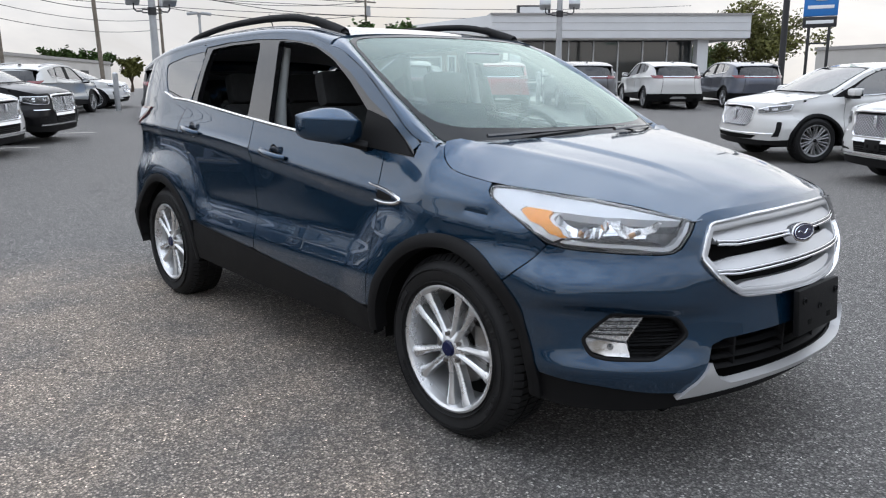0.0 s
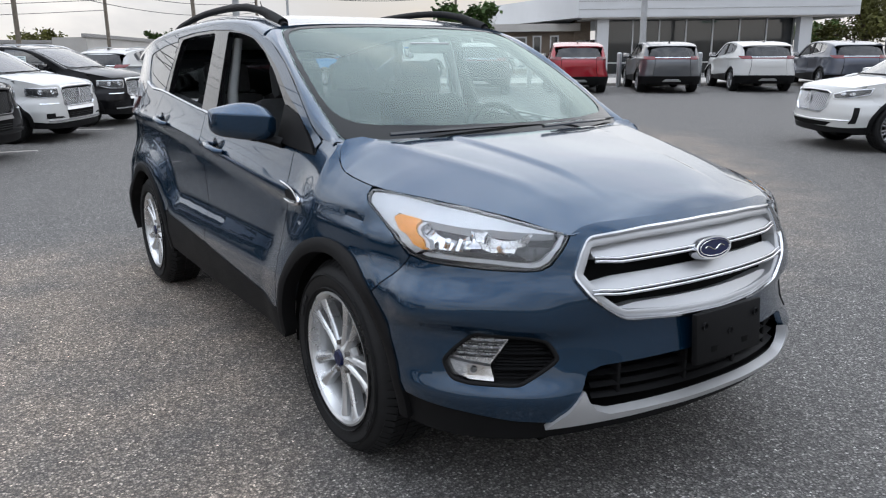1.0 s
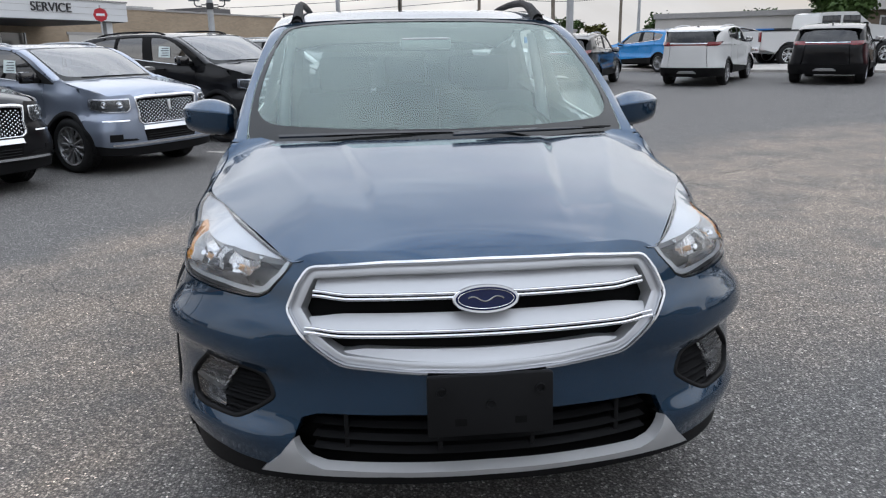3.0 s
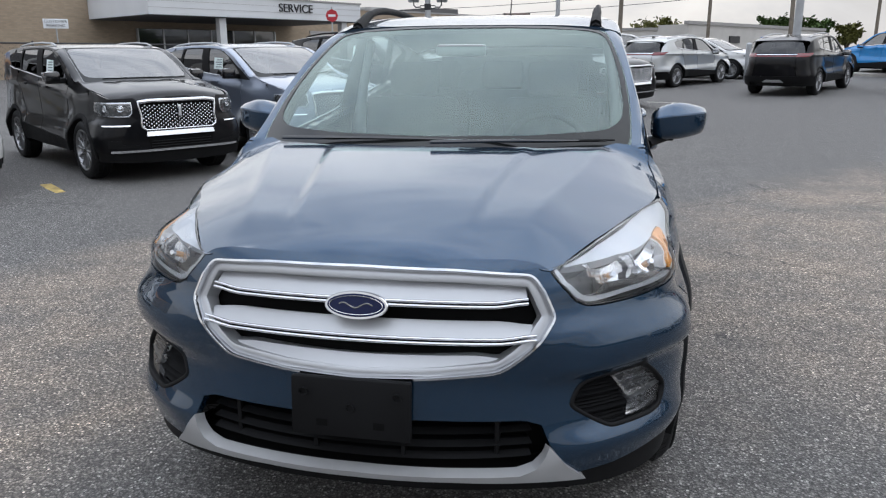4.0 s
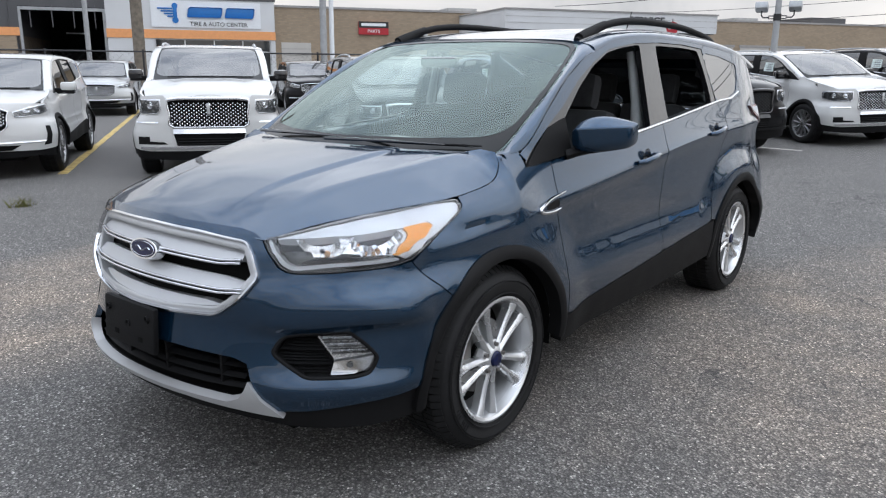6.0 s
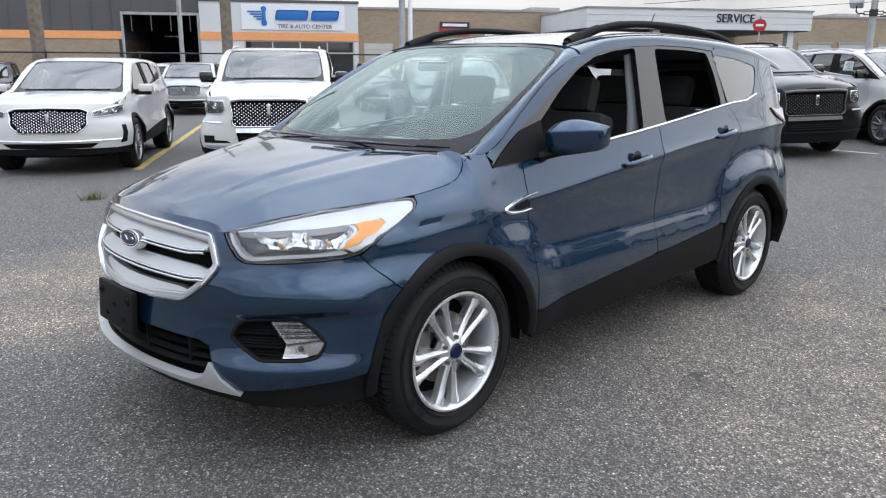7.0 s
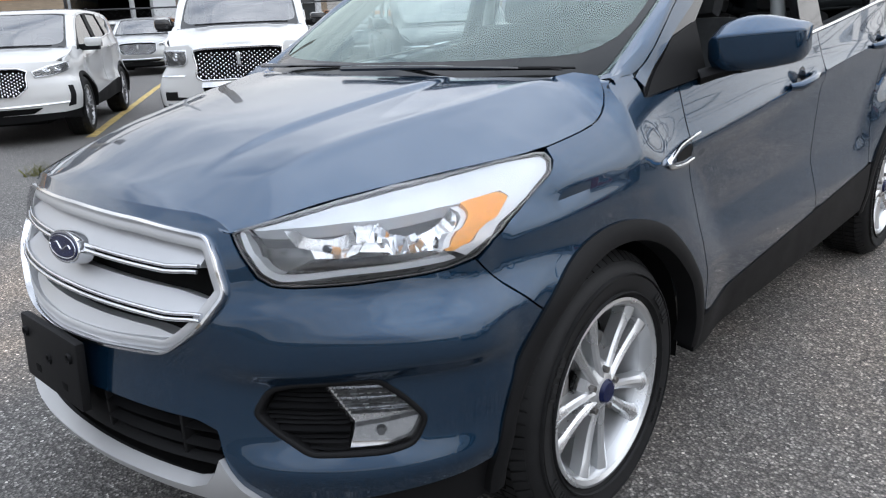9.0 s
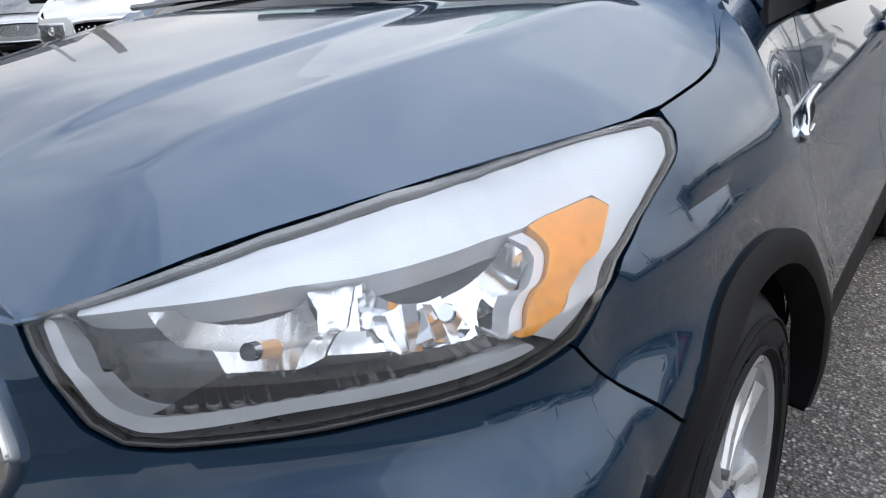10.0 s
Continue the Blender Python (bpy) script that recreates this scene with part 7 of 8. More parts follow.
    # mark and name as plain shapes
    for x, w in ((0.62, 1.75), (2.42, 1.50)):
        bm = box(bmesh.new(), (x - 0.55, -0.385, 4.20), (w, 0.05, 0.52), None, 0.10)
        bmesh.ops.transform(bm, matrix=Matrix(((1, 0, 0.2, -0.45), (0, 1, 0, 0), (0, 0, 1, 0), (0, 0, 0, 1))), verts=bm.verts)
        part("name_shape", bm, SIGNBLUE, sg)
    bm = bmesh.new()
    for i in range(4):
        box(bm, (-1.55 + 0.1 * i, -0.385, 4.36 - 0.13 * i), (0.75 - 0.12 * i, 0.04, 0.08), None, 0.02)
    cyl(bm, (-1.05, -0.36, 3.78), (-1.05, -0.40, 3.78), 0.16, n=20)
    cyl(bm, (-1.05, -0.36, 4.5), (-1.05, -0.40, 4.5), 0.15, n=20)
    box(bm, (-1.05, -0.385, 4.12), (0.2, 0.04, 0.6), None, 0.02)
    part("mark_shape", bm, SIGNBLUE, sg)
    # roller door, parts sign, low windows
    rd = block("roller_door", 4.45, 6.1, -0.04, 0.02, -0.5, 2.75, STUCCO, b, "closed pale roller door")
    for i in range(9):
        block("slat", 4.45, 6.1, -0.055, -0.035, -0.4 + i * 0.35, -0.38 + i * 0.35, CAPM, rd)
    block("door_pane", 4.5, 6.05, -0.06, -0.03, 0.6, 0.95, WINDARK, rd)
    ps = block("parts_sign", 8.85, 10.6, -0.12, 0.0, 3.27, 3.99, SIGNRED, b, "dark red and black sign")
    block("sign_top", 8.85, 10.6, -0.13, -0.1, 3.64, 3.99, SIGNBLACK, ps)
    block("name_bar", 9.0, 10.45, -0.14, -0.12, 3.74, 3.90, SIGNWHITE, ps)
    letters("PARTS", 0.26, Matrix.Translation((9.72, -0.125, 3.45)) @ FACE, SIGNWHITE, ps)
    for x in (29.5, 32.5, 35.5, 38.5):
        d = block("roller_door", x, x + 2.4, -0.04, 0.02, -0.2, 2.95, STUCCO, b)
        block("door_lintel", x - 0.1, x + 2.5, -0.06, 0.02, 2.95, 3.12, CAPM, d)
    block("louvre_block", 47.0, 50.6, 6, 10, 4.7, 5.6, SIDING, b)
    for x in (16, 24.5, 39):
        block("roof_unit", x, x + 2.0, 5, 7, 4.6, 5.3, GALV, b)
    # service canopy
    can = block("canopy", 15.0, 28.0, -7.0, 0.0, 3.42, 4.40, PANELWHITE, b, "white panelled canopy")
    block("canopy_soffit", 15.1, 27.9, -6.9, 0.0, 3.38, 3.43, SIDING, can)
    block("canopy_cap", 14.95, 28.05, -7.06, 0.0, 4.40, 4.47, CAPM, can)
    for z in (3.75, 4.07):
        block("panel_joint", 15.0, 28.0, -7.012, -7.0, z - 0.006, z + 0.006, CAPM, can)
    for x in (19.05, 27.0):
        block("canopy_post", x - 0.19, x + 0.19, -6.7, -6.32, -0.3, 3.42, PANELWHITE, b)
    letters("SERVICE", 0.62, Matrix.Translation((23.4, -7.03, 3.98)) @ FACE, SIGNBLACK, can, depth=0.03)
    block("entry_glass", 17.5, 26.5, -0.2, -0.05, -0.3, 3.0, PANE, b)
    for x in np.linspace(17.5, 26.5, 7):
        block("mullion", x - 0.04, x + 0.04, -0.26, -0.05, -0.3, 3.0, FRAMEM, b)
    return b


service_building()


def showroom():
    """The glazed hall: local x to the viewer's right, y into it."""
    m, q, c = Vector((0.809, -0.5878)), Vector((0.5878, 0.809)), -39.77
    o = m * c
    b = tagged(new("showroom"), "low showroom with white fascia and full-height glass", "building")
    b.matrix_world = frame_of((o.x, o.y, 0.0), (q.x, q.y))
    z0 = 0.55
    fas = block("fascia", 5.6, 20.6, -0.2, 16, 3.90, 5.16, PANELWHITE, b, "white panelled fascia")
    for z in (4.32, 4.74):
        block("panel_joint", 5.6, 20.6, -0.215, -0.2, z - 0.008, z + 0.008, CAPM, fas)
    block("cap", 5.5, 20.7, -0.28, 16, 5.16, 5.26, CAPM, fas)
    # slanting return at the end of the fascia
    bm = bmesh.new()
    vs = [bm.verts.new(p) for p in ((5.6, -0.2, 3.9), (5.6, -0.2, 5.16), (0.5, 9.0, 5.16), (0.5, 9.0, 3.9), (5.6, 9, 3.9), (5.6, 9, 5.16))]
    for f in ((0, 1, 2, 3), (1, 5, 2), (0, 3, 4), (2, 5, 4, 3)):
        bm.faces.new([vs[i] for i in f])
    part("fascia_return", bm, PANELWHITE, b)
    block("soffit", 5.8, 20.4, -0.1, 2, 3.82, 3.92, STUCCO, b)
    for x in (7.0, 18.0):
        block("column", x - 0.32, x + 0.32, 0.2, 0.84, z0, 3.9, PANELWHITE, b)
    glassw = block("glass_wall", 7.3, 17.7, 1.2, 1.25, z0 + 0.15, 3.82, PANE, b, "dark reflective showroom glass")
    for i in range(8):
        x = 7.35 + i * 1.48
        block("mullion", x - 0.04, x + 0.04, 1.12, 1.26, z0 + 0.15, 3.82, FRAMEM, glassw)
    block("transom", 7.3, 17.7, 1.13, 1.26, 1.45, 1.53, FRAMEM, glassw)
    block("plinth", 7.0, 18, 1.1, 1.5, z0 - 0.4, z0 + 0.16, CONCRETE, b)
    block("poster", 16.3, 17.3, 1.05, 1.1, 1.5, 2.5, SIGNBLUE, b, "blue poster in the glass")
    for x in (5.8, 6.4):
        block("entry_door", x, x + 0.55, 2.0, 2.06, z0, 2.8, WINDARK, b)
    side = block("brick_side", 5.7, 6.6, 2.1, 12, z0 - 0.4, 3.9, BROWNBRICK, b, uv=True)
    block("roof_sign", 7.6, 9.6, 3.0, 3.3, 5.3, 6.0, SIGNBLACK, b, "dark roof sign seen edge on")
    block("sign_face", 7.75, 9.45, 2.95, 3.0, 5.4, 5.9, PANELWHITE, b)
    # lower brown wing
    wing = tagged(new("brown_wing"), "low brown brick wing with a flat white eave", "building")
    wing.matrix_world = b.matrix_world.copy()
    block("brick_wall", -1.0, 5.7, 2.4, 14, z0 - 0.4, 3.3, BROWNBRICK, wing, uv=True)
    block("eave", -1.6, 6.0, 1.9, 14, 3.3, 3.72, STUCCO, wing)
    for x, w, za, zb in ((1.0, 1.9, 1.3, 2.95), (3.4, 0.35, 2.1, 3.0), (4.4, 0.35, 2.1, 3.0)):
        f = block("window_frame", x - 0.08, x + w + 0.08, 2.32, 2.42, za - 0.08, zb + 0.08, FRAMEM, wing)
        block("pane", x, x + w, 2.30, 2.34, za, zb, PANE, f)
    # kerb and walk before the hall
    k = tagged(block("pavement", -14, 24, -7.5, 1.1, 0.2, 0.72, CONCRETE, None, bev=0.02), "pale concrete walk with a kerb", "pavement", kind="structure")
    k.matrix_world = b.matrix_world.copy()
    return b


showroom()


def far_hall(name, label, at, along, length, depth, h, mat, z=0.3, blank=False):
    b = tagged(new(name), label, "building")
    b.matrix_world = frame_of((at[0], at[1], z), along)
    w = block("wall", 0, length, 0, depth, -1.5, h, mat, b)
    block("parapet", -0.1, length + 0.1, -0.1, 0.3, h, h + 0.25, CAPM, b)
    if blank:
        return b
    for i in range(int(length / 7)):
        x = 3 + i * 7
        f = block("window", x, x + 2.2, -0.04, 0.05, h * 0.32, h * 0.55, WINDARK, b)
        block("window_sill", x - 0.1, x + 2.3, -0.1, 0.02, h * 0.30, h * 0.32, CAPM, f)
    for i in range(3):
        x = length * (0.25 + 0.22 * i)
        block("sign_panel", x, x + 1.8, -0.08, 0.0, h * 0.62, h * 0.78, SIGNBLUE if i == 1 else SIGNBLACK, b)
    return b


far_hall("white_hall", "long low white hall across the street", (-57.5, 7.6), (-0.813, 0.583), 26.4, 2.5, 3.4, STUCCO)
far_hall("white_hall", "low white hall behind the parked truck", (-36.0, 14.9), (0.50, 0.866), 8.2, 6, 2.75, STUCCO)
far_hall("grey_hall", "grey flat-roofed hall past the tan building", (-75.0, -8.0), (0.15, 0.989), 18, 12, 3.45, STUCCO)
far_hall("pale_house", "pale gabled shop past the sign", (-24.0, 58.5), (0.97, -0.243), 26, 10, 3.5, STUCCO)

# added unseen blocks close the place behind the walk and darken the paint's reflections
far_hall("brick_hall", "added plain long brick wall block, out of view, darkening reflections", (44.0, 90.0), (0.0, -1.0), 170, 12, 4.5, BROWNBRICK, 0.0, True)
far_hall("brick_hall", "added plain brick wall block past the lot's corner, out of view", (8.0, 60.0), (1.0, 0.0), 36, 12, 4.5, BROWNBRICK, 0.0, True)

# ---------------------------------------------------------------- poles, wires, signs, fence, trees
def gz(x, y):
    return height(x, y)


def utility_pole(x, y, h, lean=0.0, arms=2, label="weathered wooden utility pole"):
    p = thing("utility_pole", label, "pole", "utility poles")
    p.location = (x, y, gz(x, y) - 0.2)
    tube("pole", [(0, 0, 0), (lean * 0.5, 0, h * 0.5), (lean, 0, h)], [0.135, 0.12, 0.09], WOODP, p, n=12)
    for i in range(arms):
        z = h - 0.6 - 1.0 * i
        a = box_part("cross_arm", (lean, 0, z), (0.11, 2.3, 0.12), WOODP, p, bev=0.01)
        for y0 in (-1.0, -0.4, 0.4, 1.0):
            part("insulator", cyl(bmesh.new(), (lean, y0, z + 0.06), (lean, y0, z + 0.22), 0.04, 0.025, 8), GALV, a)
    part("transformer", cyl(bmesh.new(), (lean * 0.8 + 0.28, 0.1, h - 2.9), (lean * 0.8 + 0.28, 0.1, h - 2.0), 0.21, n=14), GALV, p, "grey steel transformer can")
    return p


def lot_lamp(x, y, arm, yaw=0.0, label="galvanised lot lamp with two floodlight heads"):
    """A tall steel mast on a footing, with a cross-bracket at height arm that carries two floodlights."""
    p = thing("lot_lamp", label, "lamp", "lot lamps")
    p.matrix_world = Matrix.Translation((x, y, gz(x, y))) @ Matrix.Rotation(yaw + math.pi / 2, 4, "Z")
    a = arm - gz(x, y)
    part("footing", cyl(bmesh.new(), (0, 0, -0.3), (0, 0, 0.75), 0.30, n=18), CONCRETE, p)
    tube("pole", [(0, 0, 0), (0, 0, a), (0, 0, a + 3.2)], [0.14, 0.11, 0.09], GALV, p, n=12)
    for dz in (-0.05, 0.05):
        box_part("bracket", (0, 0, a + dz), (0.06, 0.62, 0.035), SIGNBLACK, p, bev=0.006)
    part("bracket_clamp", cyl(bmesh.new(), (0, 0, a - 0.12), (0, 0, a + 0.12), 0.135, n=14), SIGNBLACK, p)
    for s in (-1, 1):
        tube("gooseneck", [(0, s * 0.28, a), (0, s * 0.48, a - 0.01), (0, s * 0.55, a + 0.07), (0, s * 0.55, a + 0.24)], 0.026, SIGNBLACK, p, n=8)
        hd = box_part("lamp_head", (0.06, s * 0.57, a + 0.38), (0.40, 0.44, 0.24), GALV, p, "grey floodlight head", 0.04, Matrix.Rotation(radians(22), 4, "Y"))
        box_part("lamp_glass", (0.11, s * 0.57, a + 0.265), (0.34, 0.38, 0.02), SIGNBLACK, hd, bev=0.005, rot=Matrix.Rotation(radians(22), 4, "Y"))
    return p


def street_lamp(x, y, top):
    p = thing("street_lamp", "thin grey street lamp with two flat heads", "lamp")
    p.matrix_world = Matrix.Translation((x, y, gz(x, y))) @ Matrix.Rotation(radians(160), 4, "Z")
    a = top - gz(x, y)
    tube("pole", [(0, 0, 0), (0, 0, a - 0.1)], [0.10, 0.06], GALV, p, n=10)
    part("hub", cyl(bmesh.new(), (0, 0, a - 0.16), (0, 0, a + 0.02), 0.09, n=12), GALV, p)
    for s in (-1, 1):
        box_part("lamp_head", (0, s * 0.34, a), (0.30, 0.52, 0.13), GALV, p, "flat grey lamp head", 0.03, Matrix.Rotation(radians(-6 * s), 4, "X"))
    return p


utility_pole(-44.7, 2.2, 10.5, 0.5)
utility_pole(-56.5, 8.9, 10.0)
utility_pole(-46.0, 12.1, 11.0, -0.9)
utility_pole(-62.0, 22.0, 10.0)
utility_pole(-58.0, 40.0, 10.0)
lot_lamp(-23.4, 6.9, 3.76, radians(75))
lot_lamp(-27.8, -5.9, 3.33, radians(100))
lot_lamp(-18.1, 21.0, 4.06, radians(40))
street_lamp(-36.0, 14.0, 5.0)


def steel_pole(x, y, h, r, mat, label):
    p = thing("steel_pole", label, "pole", "plain poles")
    p.location = (x, y, gz(x, y))
    tube("pole", [(0, 0, -0.2), (0, 0, h * 0.5), (0, 0, h)], [r, r * 0.94, r * 0.86], mat, p, n=14)
    part("collar", cyl(bmesh.new(), (0, 0, -0.02), (0, 0, 0.12), r * 1.5, r * 1.2, 14), mat, p)
    return p


def from_eye(ex, ey, az, d):
    return ex + d * math.cos(radians(az)), ey + d * math.sin(radians(az))


for az, d, r, mat, lab in ((-106.9, 33, 0.26, WOODP, "thick weathered wooden pole by the fence"), (-115.9, 37, 0.11, GALV, "thin grey steel pole by the bay"), (-119.0, 34, 0.24, WOODP, "thick wooden pole before the white bay"), (-131.6, 32, 0.14, GALV, "bundled grey conduit pole"), (-132.2, 32.1, 0.10, SIGNWHITE, "pale conduit pole beside a grey one")):
    x, y = from_eye(1.89, 2.81, az, d)
    steel_pole(x, y, 9.0, r, mat, lab)
steel_pole(-46.2, -1.56, 9.0, 0.14, GALV, "tall plain grey steel pole across the street")


def bollard(x, y, h=1.15):
    b = thing("bollard", "pale round steel bollard", "bollard", "bollards")
    b.location = (x, y, gz(x, y))
    part("post", cyl(bmesh.new(), (0, 0, -0.1), (0, 0, h), 0.085, n=16), GALV, b)
    part("cap", lathe(bmesh.new(), [(0.085, h), (0.07, h + 0.03), (0.035, h + 0.05), (0.0005, h + 0.055)], 16, "Z"), GALV, b)
    return b


for x, y in ((-23.3, 5.5), (-19.0, 16.1), (-21.1, 14.0), (-17.0, 18.6), (-15.4, 21.0)):
    bollard(x, y)


def wires():
    """Cables slung between the poles along the street."""
    runs = [((-44.7, 2.2), (-56.5, 8.9)), ((-56.5, 8.9), (-62.0, 22.0)), ((-62.0, 22.0), (-58.0, 40.0)), ((-44.7, 2.2), (-70.0, -40.0)), ((-46.0, 12.1), (-44.7, 2.2)), ((-46.0, 12.1), (-58.0, 40.0))]
    for (ax, ay), (bx, by) in runs:
        for dz, dx in ((9.7, 0.0), (9.1, 0.5), (8.2, 0.0), (7.0, 0.2)):
            pts = []
            for i in range(13):
                t = i / 12
                pts.append((ax + (bx - ax) * t + dx, ay + (by - ay) * t, 0.9 + dz - 0.7 * 4 * t * (1 - t) * (1 if dz < 9 else 0.6)))
            tagged(tube("overhead_cable", pts, 0.028, WIRE, n=5), "black overhead cable with a slight sag", "cable", "overhead cables")
    # a second street beyond, its cables crossing lower down
    for (ax, ay), (bx, by), zs in (((-70, -42), (-56.5, 8.9), (4.6, 5.3, 6.4)), ((-44.7, 2.2), (-62, 22), (5.2, 6.0)), ((-56.5, 8.9), (-36, 60), (6.6, 7.3))):
        for z in zs:
            pts = [(ax + (bx - ax) * i / 12, ay + (by - ay) * i / 12, 0.9 + z - 0.9 * 4 * (i / 12) * (1 - i / 12)) for i in range(13)]
            tagged(tube("overhead_cable", pts, 0.02, WIRE, n=5), "black overhead cable with a slight sag", "cable", "overhead cables")
    # cables strung from the tan building's poles
    for z, k in ((7.6, 0.0), (7.1, 0.4), (6.6, 0.1), (6.2, 0.3)):
        pts = []
        for i in range(15):
            t = i / 14
            pts.append((-19.4 + t * -28 + k, -21.1 + t * 24, z + 2.0 * t - 0.9 * 4 * t * (1 - t)))
        tagged(tube("overhead_cable", pts, 0.022, WIRE, n=5), "black overhead cable with a slight sag", "cable", "overhead cables")


wires()


def slatted_screen(x, y, yaw):
    """A dark louvred screen that hides roof gear, on two posts."""
    p = thing("slatted_screen", "dark brown louvred screen past the tan building", "screen")
    p.matrix_world = Matrix.Translation((x, y, gz(x, y))) @ Matrix.Rotation(radians(yaw), 4, "Z")
    for d in (-0.8, 0.8):
        box_part("post", (d, 0, 1.6), (0.10, 0.12, 3.2), SIGNBLACK, p, bev=0.01)
    for i in range(13):
        box_part("slat", (0, 0.0, 1.15 + 0.165 * i), (1.5, 0.03, 0.14), BROWNSLAT, p, bev=0.006, rot=Matrix.Rotation(radians(25), 4, "X"))
    return p


slatted_screen(-47.2, -4.2, -83)


def fence():
    """Chain-link on thin posts with a top rail, along the far side of the lot."""
    a, b = Vector((6.0, -32.5)), Vector((-27.0, -12.6))
    d = (b - a)
    n = 13
    f = thing("chain_link_fence", "dark chain-link fence with thin posts and top rail", "fence")
    for i in range(n + 1):
        p = a.lerp(b, i / n)
        part("post", cyl(bmesh.new(), (p.x, p.y, -0.1), (p.x, p.y, 1.95), 0.035, n=8), SIGNBLACK, f)
    tube("top_rail", [(a.x, a.y, 1.88), (b.x, b.y, 1.88)], 0.03, SIGNBLACK, f, n=6)
    tube("bottom_wire", [(a.x, a.y, 0.08), (b.x, b.y, 0.08)], 0.008, GALV, f, n=4)
    vs, fs = [], []
    L, u = d.length, d.normalized()
    s = 0.20
    for i in range(int(L / s)):
        for k in (1, -1):
            x0 = i * s
            x1 = x0 + k * 1.80
            if not 0 <= x1 <= L:
                continue
            p, q = a + u * x0, a + u * x1
            o = len(vs)
            w = Vector((u.x, u.y, 0)) * 0.003
            vs += [Vector((p.x, p.y, 0.08)) - w, Vector((p.x, p.y, 0.08)) + w, Vector((q.x, q.y, 1.88)) + w, Vector((q.x, q.y, 1.88)) - w]
            fs.append((o, o + 1, o + 2, o + 3))
    tagged(raw("mesh", vs, fs, SIGNBLACK, f, "", 0), kind="stuff")


fence()


def tree(x, y, h, spread, leaf, label, seed, trunk=0.16, leaves=9000, size=0.13):
    """A trunk, limbs that fork, and a crown of leaves in clumps round the twigs."""
    rnd = random.Random(seed)
    t = thing("tree", label, "tree", "trees")
    t.location = (x, y, gz(x, y) - 0.05)
    top = h * 0.34
    tube("trunk", [(0, 0, 0), (0.05, 0.03, top * 0.5), (0.0, 0.08, top), (0.1, 0.0, h * 0.72)], [trunk, trunk * 0.8, trunk * 0.6, trunk * 0.2], BARK, t, n=10)
    tips = []
    for i in range(12):
        a, z0 = 6.28 * (i + rnd.uniform(0, 0.7)) / 12 * 2.4, top * rnd.uniform(0.75, 1.5)
        r = spread * rnd.uniform(0.55, 0.95)
        e = Vector((r * math.cos(a), r * math.sin(a), z0 + h * rnd.uniform(0.10, 0.42)))
        m = Vector((e.x * 0.45, e.y * 0.45, (z0 + e.z) / 2 + 0.25))
        limb = tube("limb", [(0, 0.04, z0), tuple(m), tuple(e)], [trunk * 0.42, trunk * 0.26, trunk * 0.08], BARK, t, n=6)
        tips += [(e, 0.20), (m.lerp(e, 0.6), 0.20), (m, 0.16)]
        for k in range(2):
            f = m.lerp(e, 0.4 + 0.3 * k) + Vector((rnd.gauss(0, 0.22), rnd.gauss(0, 0.22), rnd.uniform(0.1, 0.3))) * spread
            tube("twig", [tuple(m.lerp(e, 0.2 + 0.3 * k)), tuple(f)], [trunk * 0.14, trunk * 0.05], BARK, limb, n=5)
            tips.append((f, 0.17))
    tips += [(Vector((0, 0, h * f)), 0.2) for f in (0.86, 0.78, 0.68, 0.58)]
    vs, fs = [], []
    for i in range(leaves):
        c, w = rnd.choice(tips)
        g = Vector((rnd.gauss(0, 1), rnd.gauss(0, 1), rnd.gauss(0, 0.7)))
        p = c + g.normalized() * (abs(rnd.gauss(0, 1)) ** 0.6) * spread * w * 1.15
        if p.z < top * 0.85:
            continue
        s = size * rnd.uniform(0.6, 1.3)
        d = Vector((rnd.gauss(0, 1), rnd.gauss(0, 1), rnd.gauss(0, 0.6))).normalized()
        e = d.orthogonal().normalized()
        o = len(vs)
        vs += [p - d * s, p + e * s * 0.6, p + d * s, p - e * s * 0.6]
        fs.append((o, o + 1, o + 2, o + 3))
    tagged(raw("crown", vs, fs, leaf, t, "", 0), kind="stuff")
    return t


tree(-30.5, 21.3, 3.5, 1.55, LEAF, "full green tree beside the brown wing", 3)
tree(-21.6, 43.8, 5.0, 2.9, LEAFY, "yellowing street tree by the showroom", 5, leaves=8000, size=0.115)
for i, (x, y, h, s) in enumerate(((-80, -5.9, 4.6, 1.5), (-80, -1.5, 4.5, 1.5), (-80, 1.2, 4.4, 1.2), (-82, 6.6, 4.3, 2.4), (-85.2, 19.9, 4.6, 1.8), (-84.3, 23.1, 4.7, 2.0), (-83.2, 26.4, 3.8, 1.2), (-74, 31, 4.6, 2.4), (-70, 38, 4.6, 2.6), (-66, 46, 4.2, 2.4), (-4, 75, 5.1, 2.7), (-40, 70, 4.6, 2.7))):
    tree(x, y, h, s, LEAF if i % 3 else LEAFY, "distant tree past the low halls", 20 + i, 0.2, 3000, 0.20)


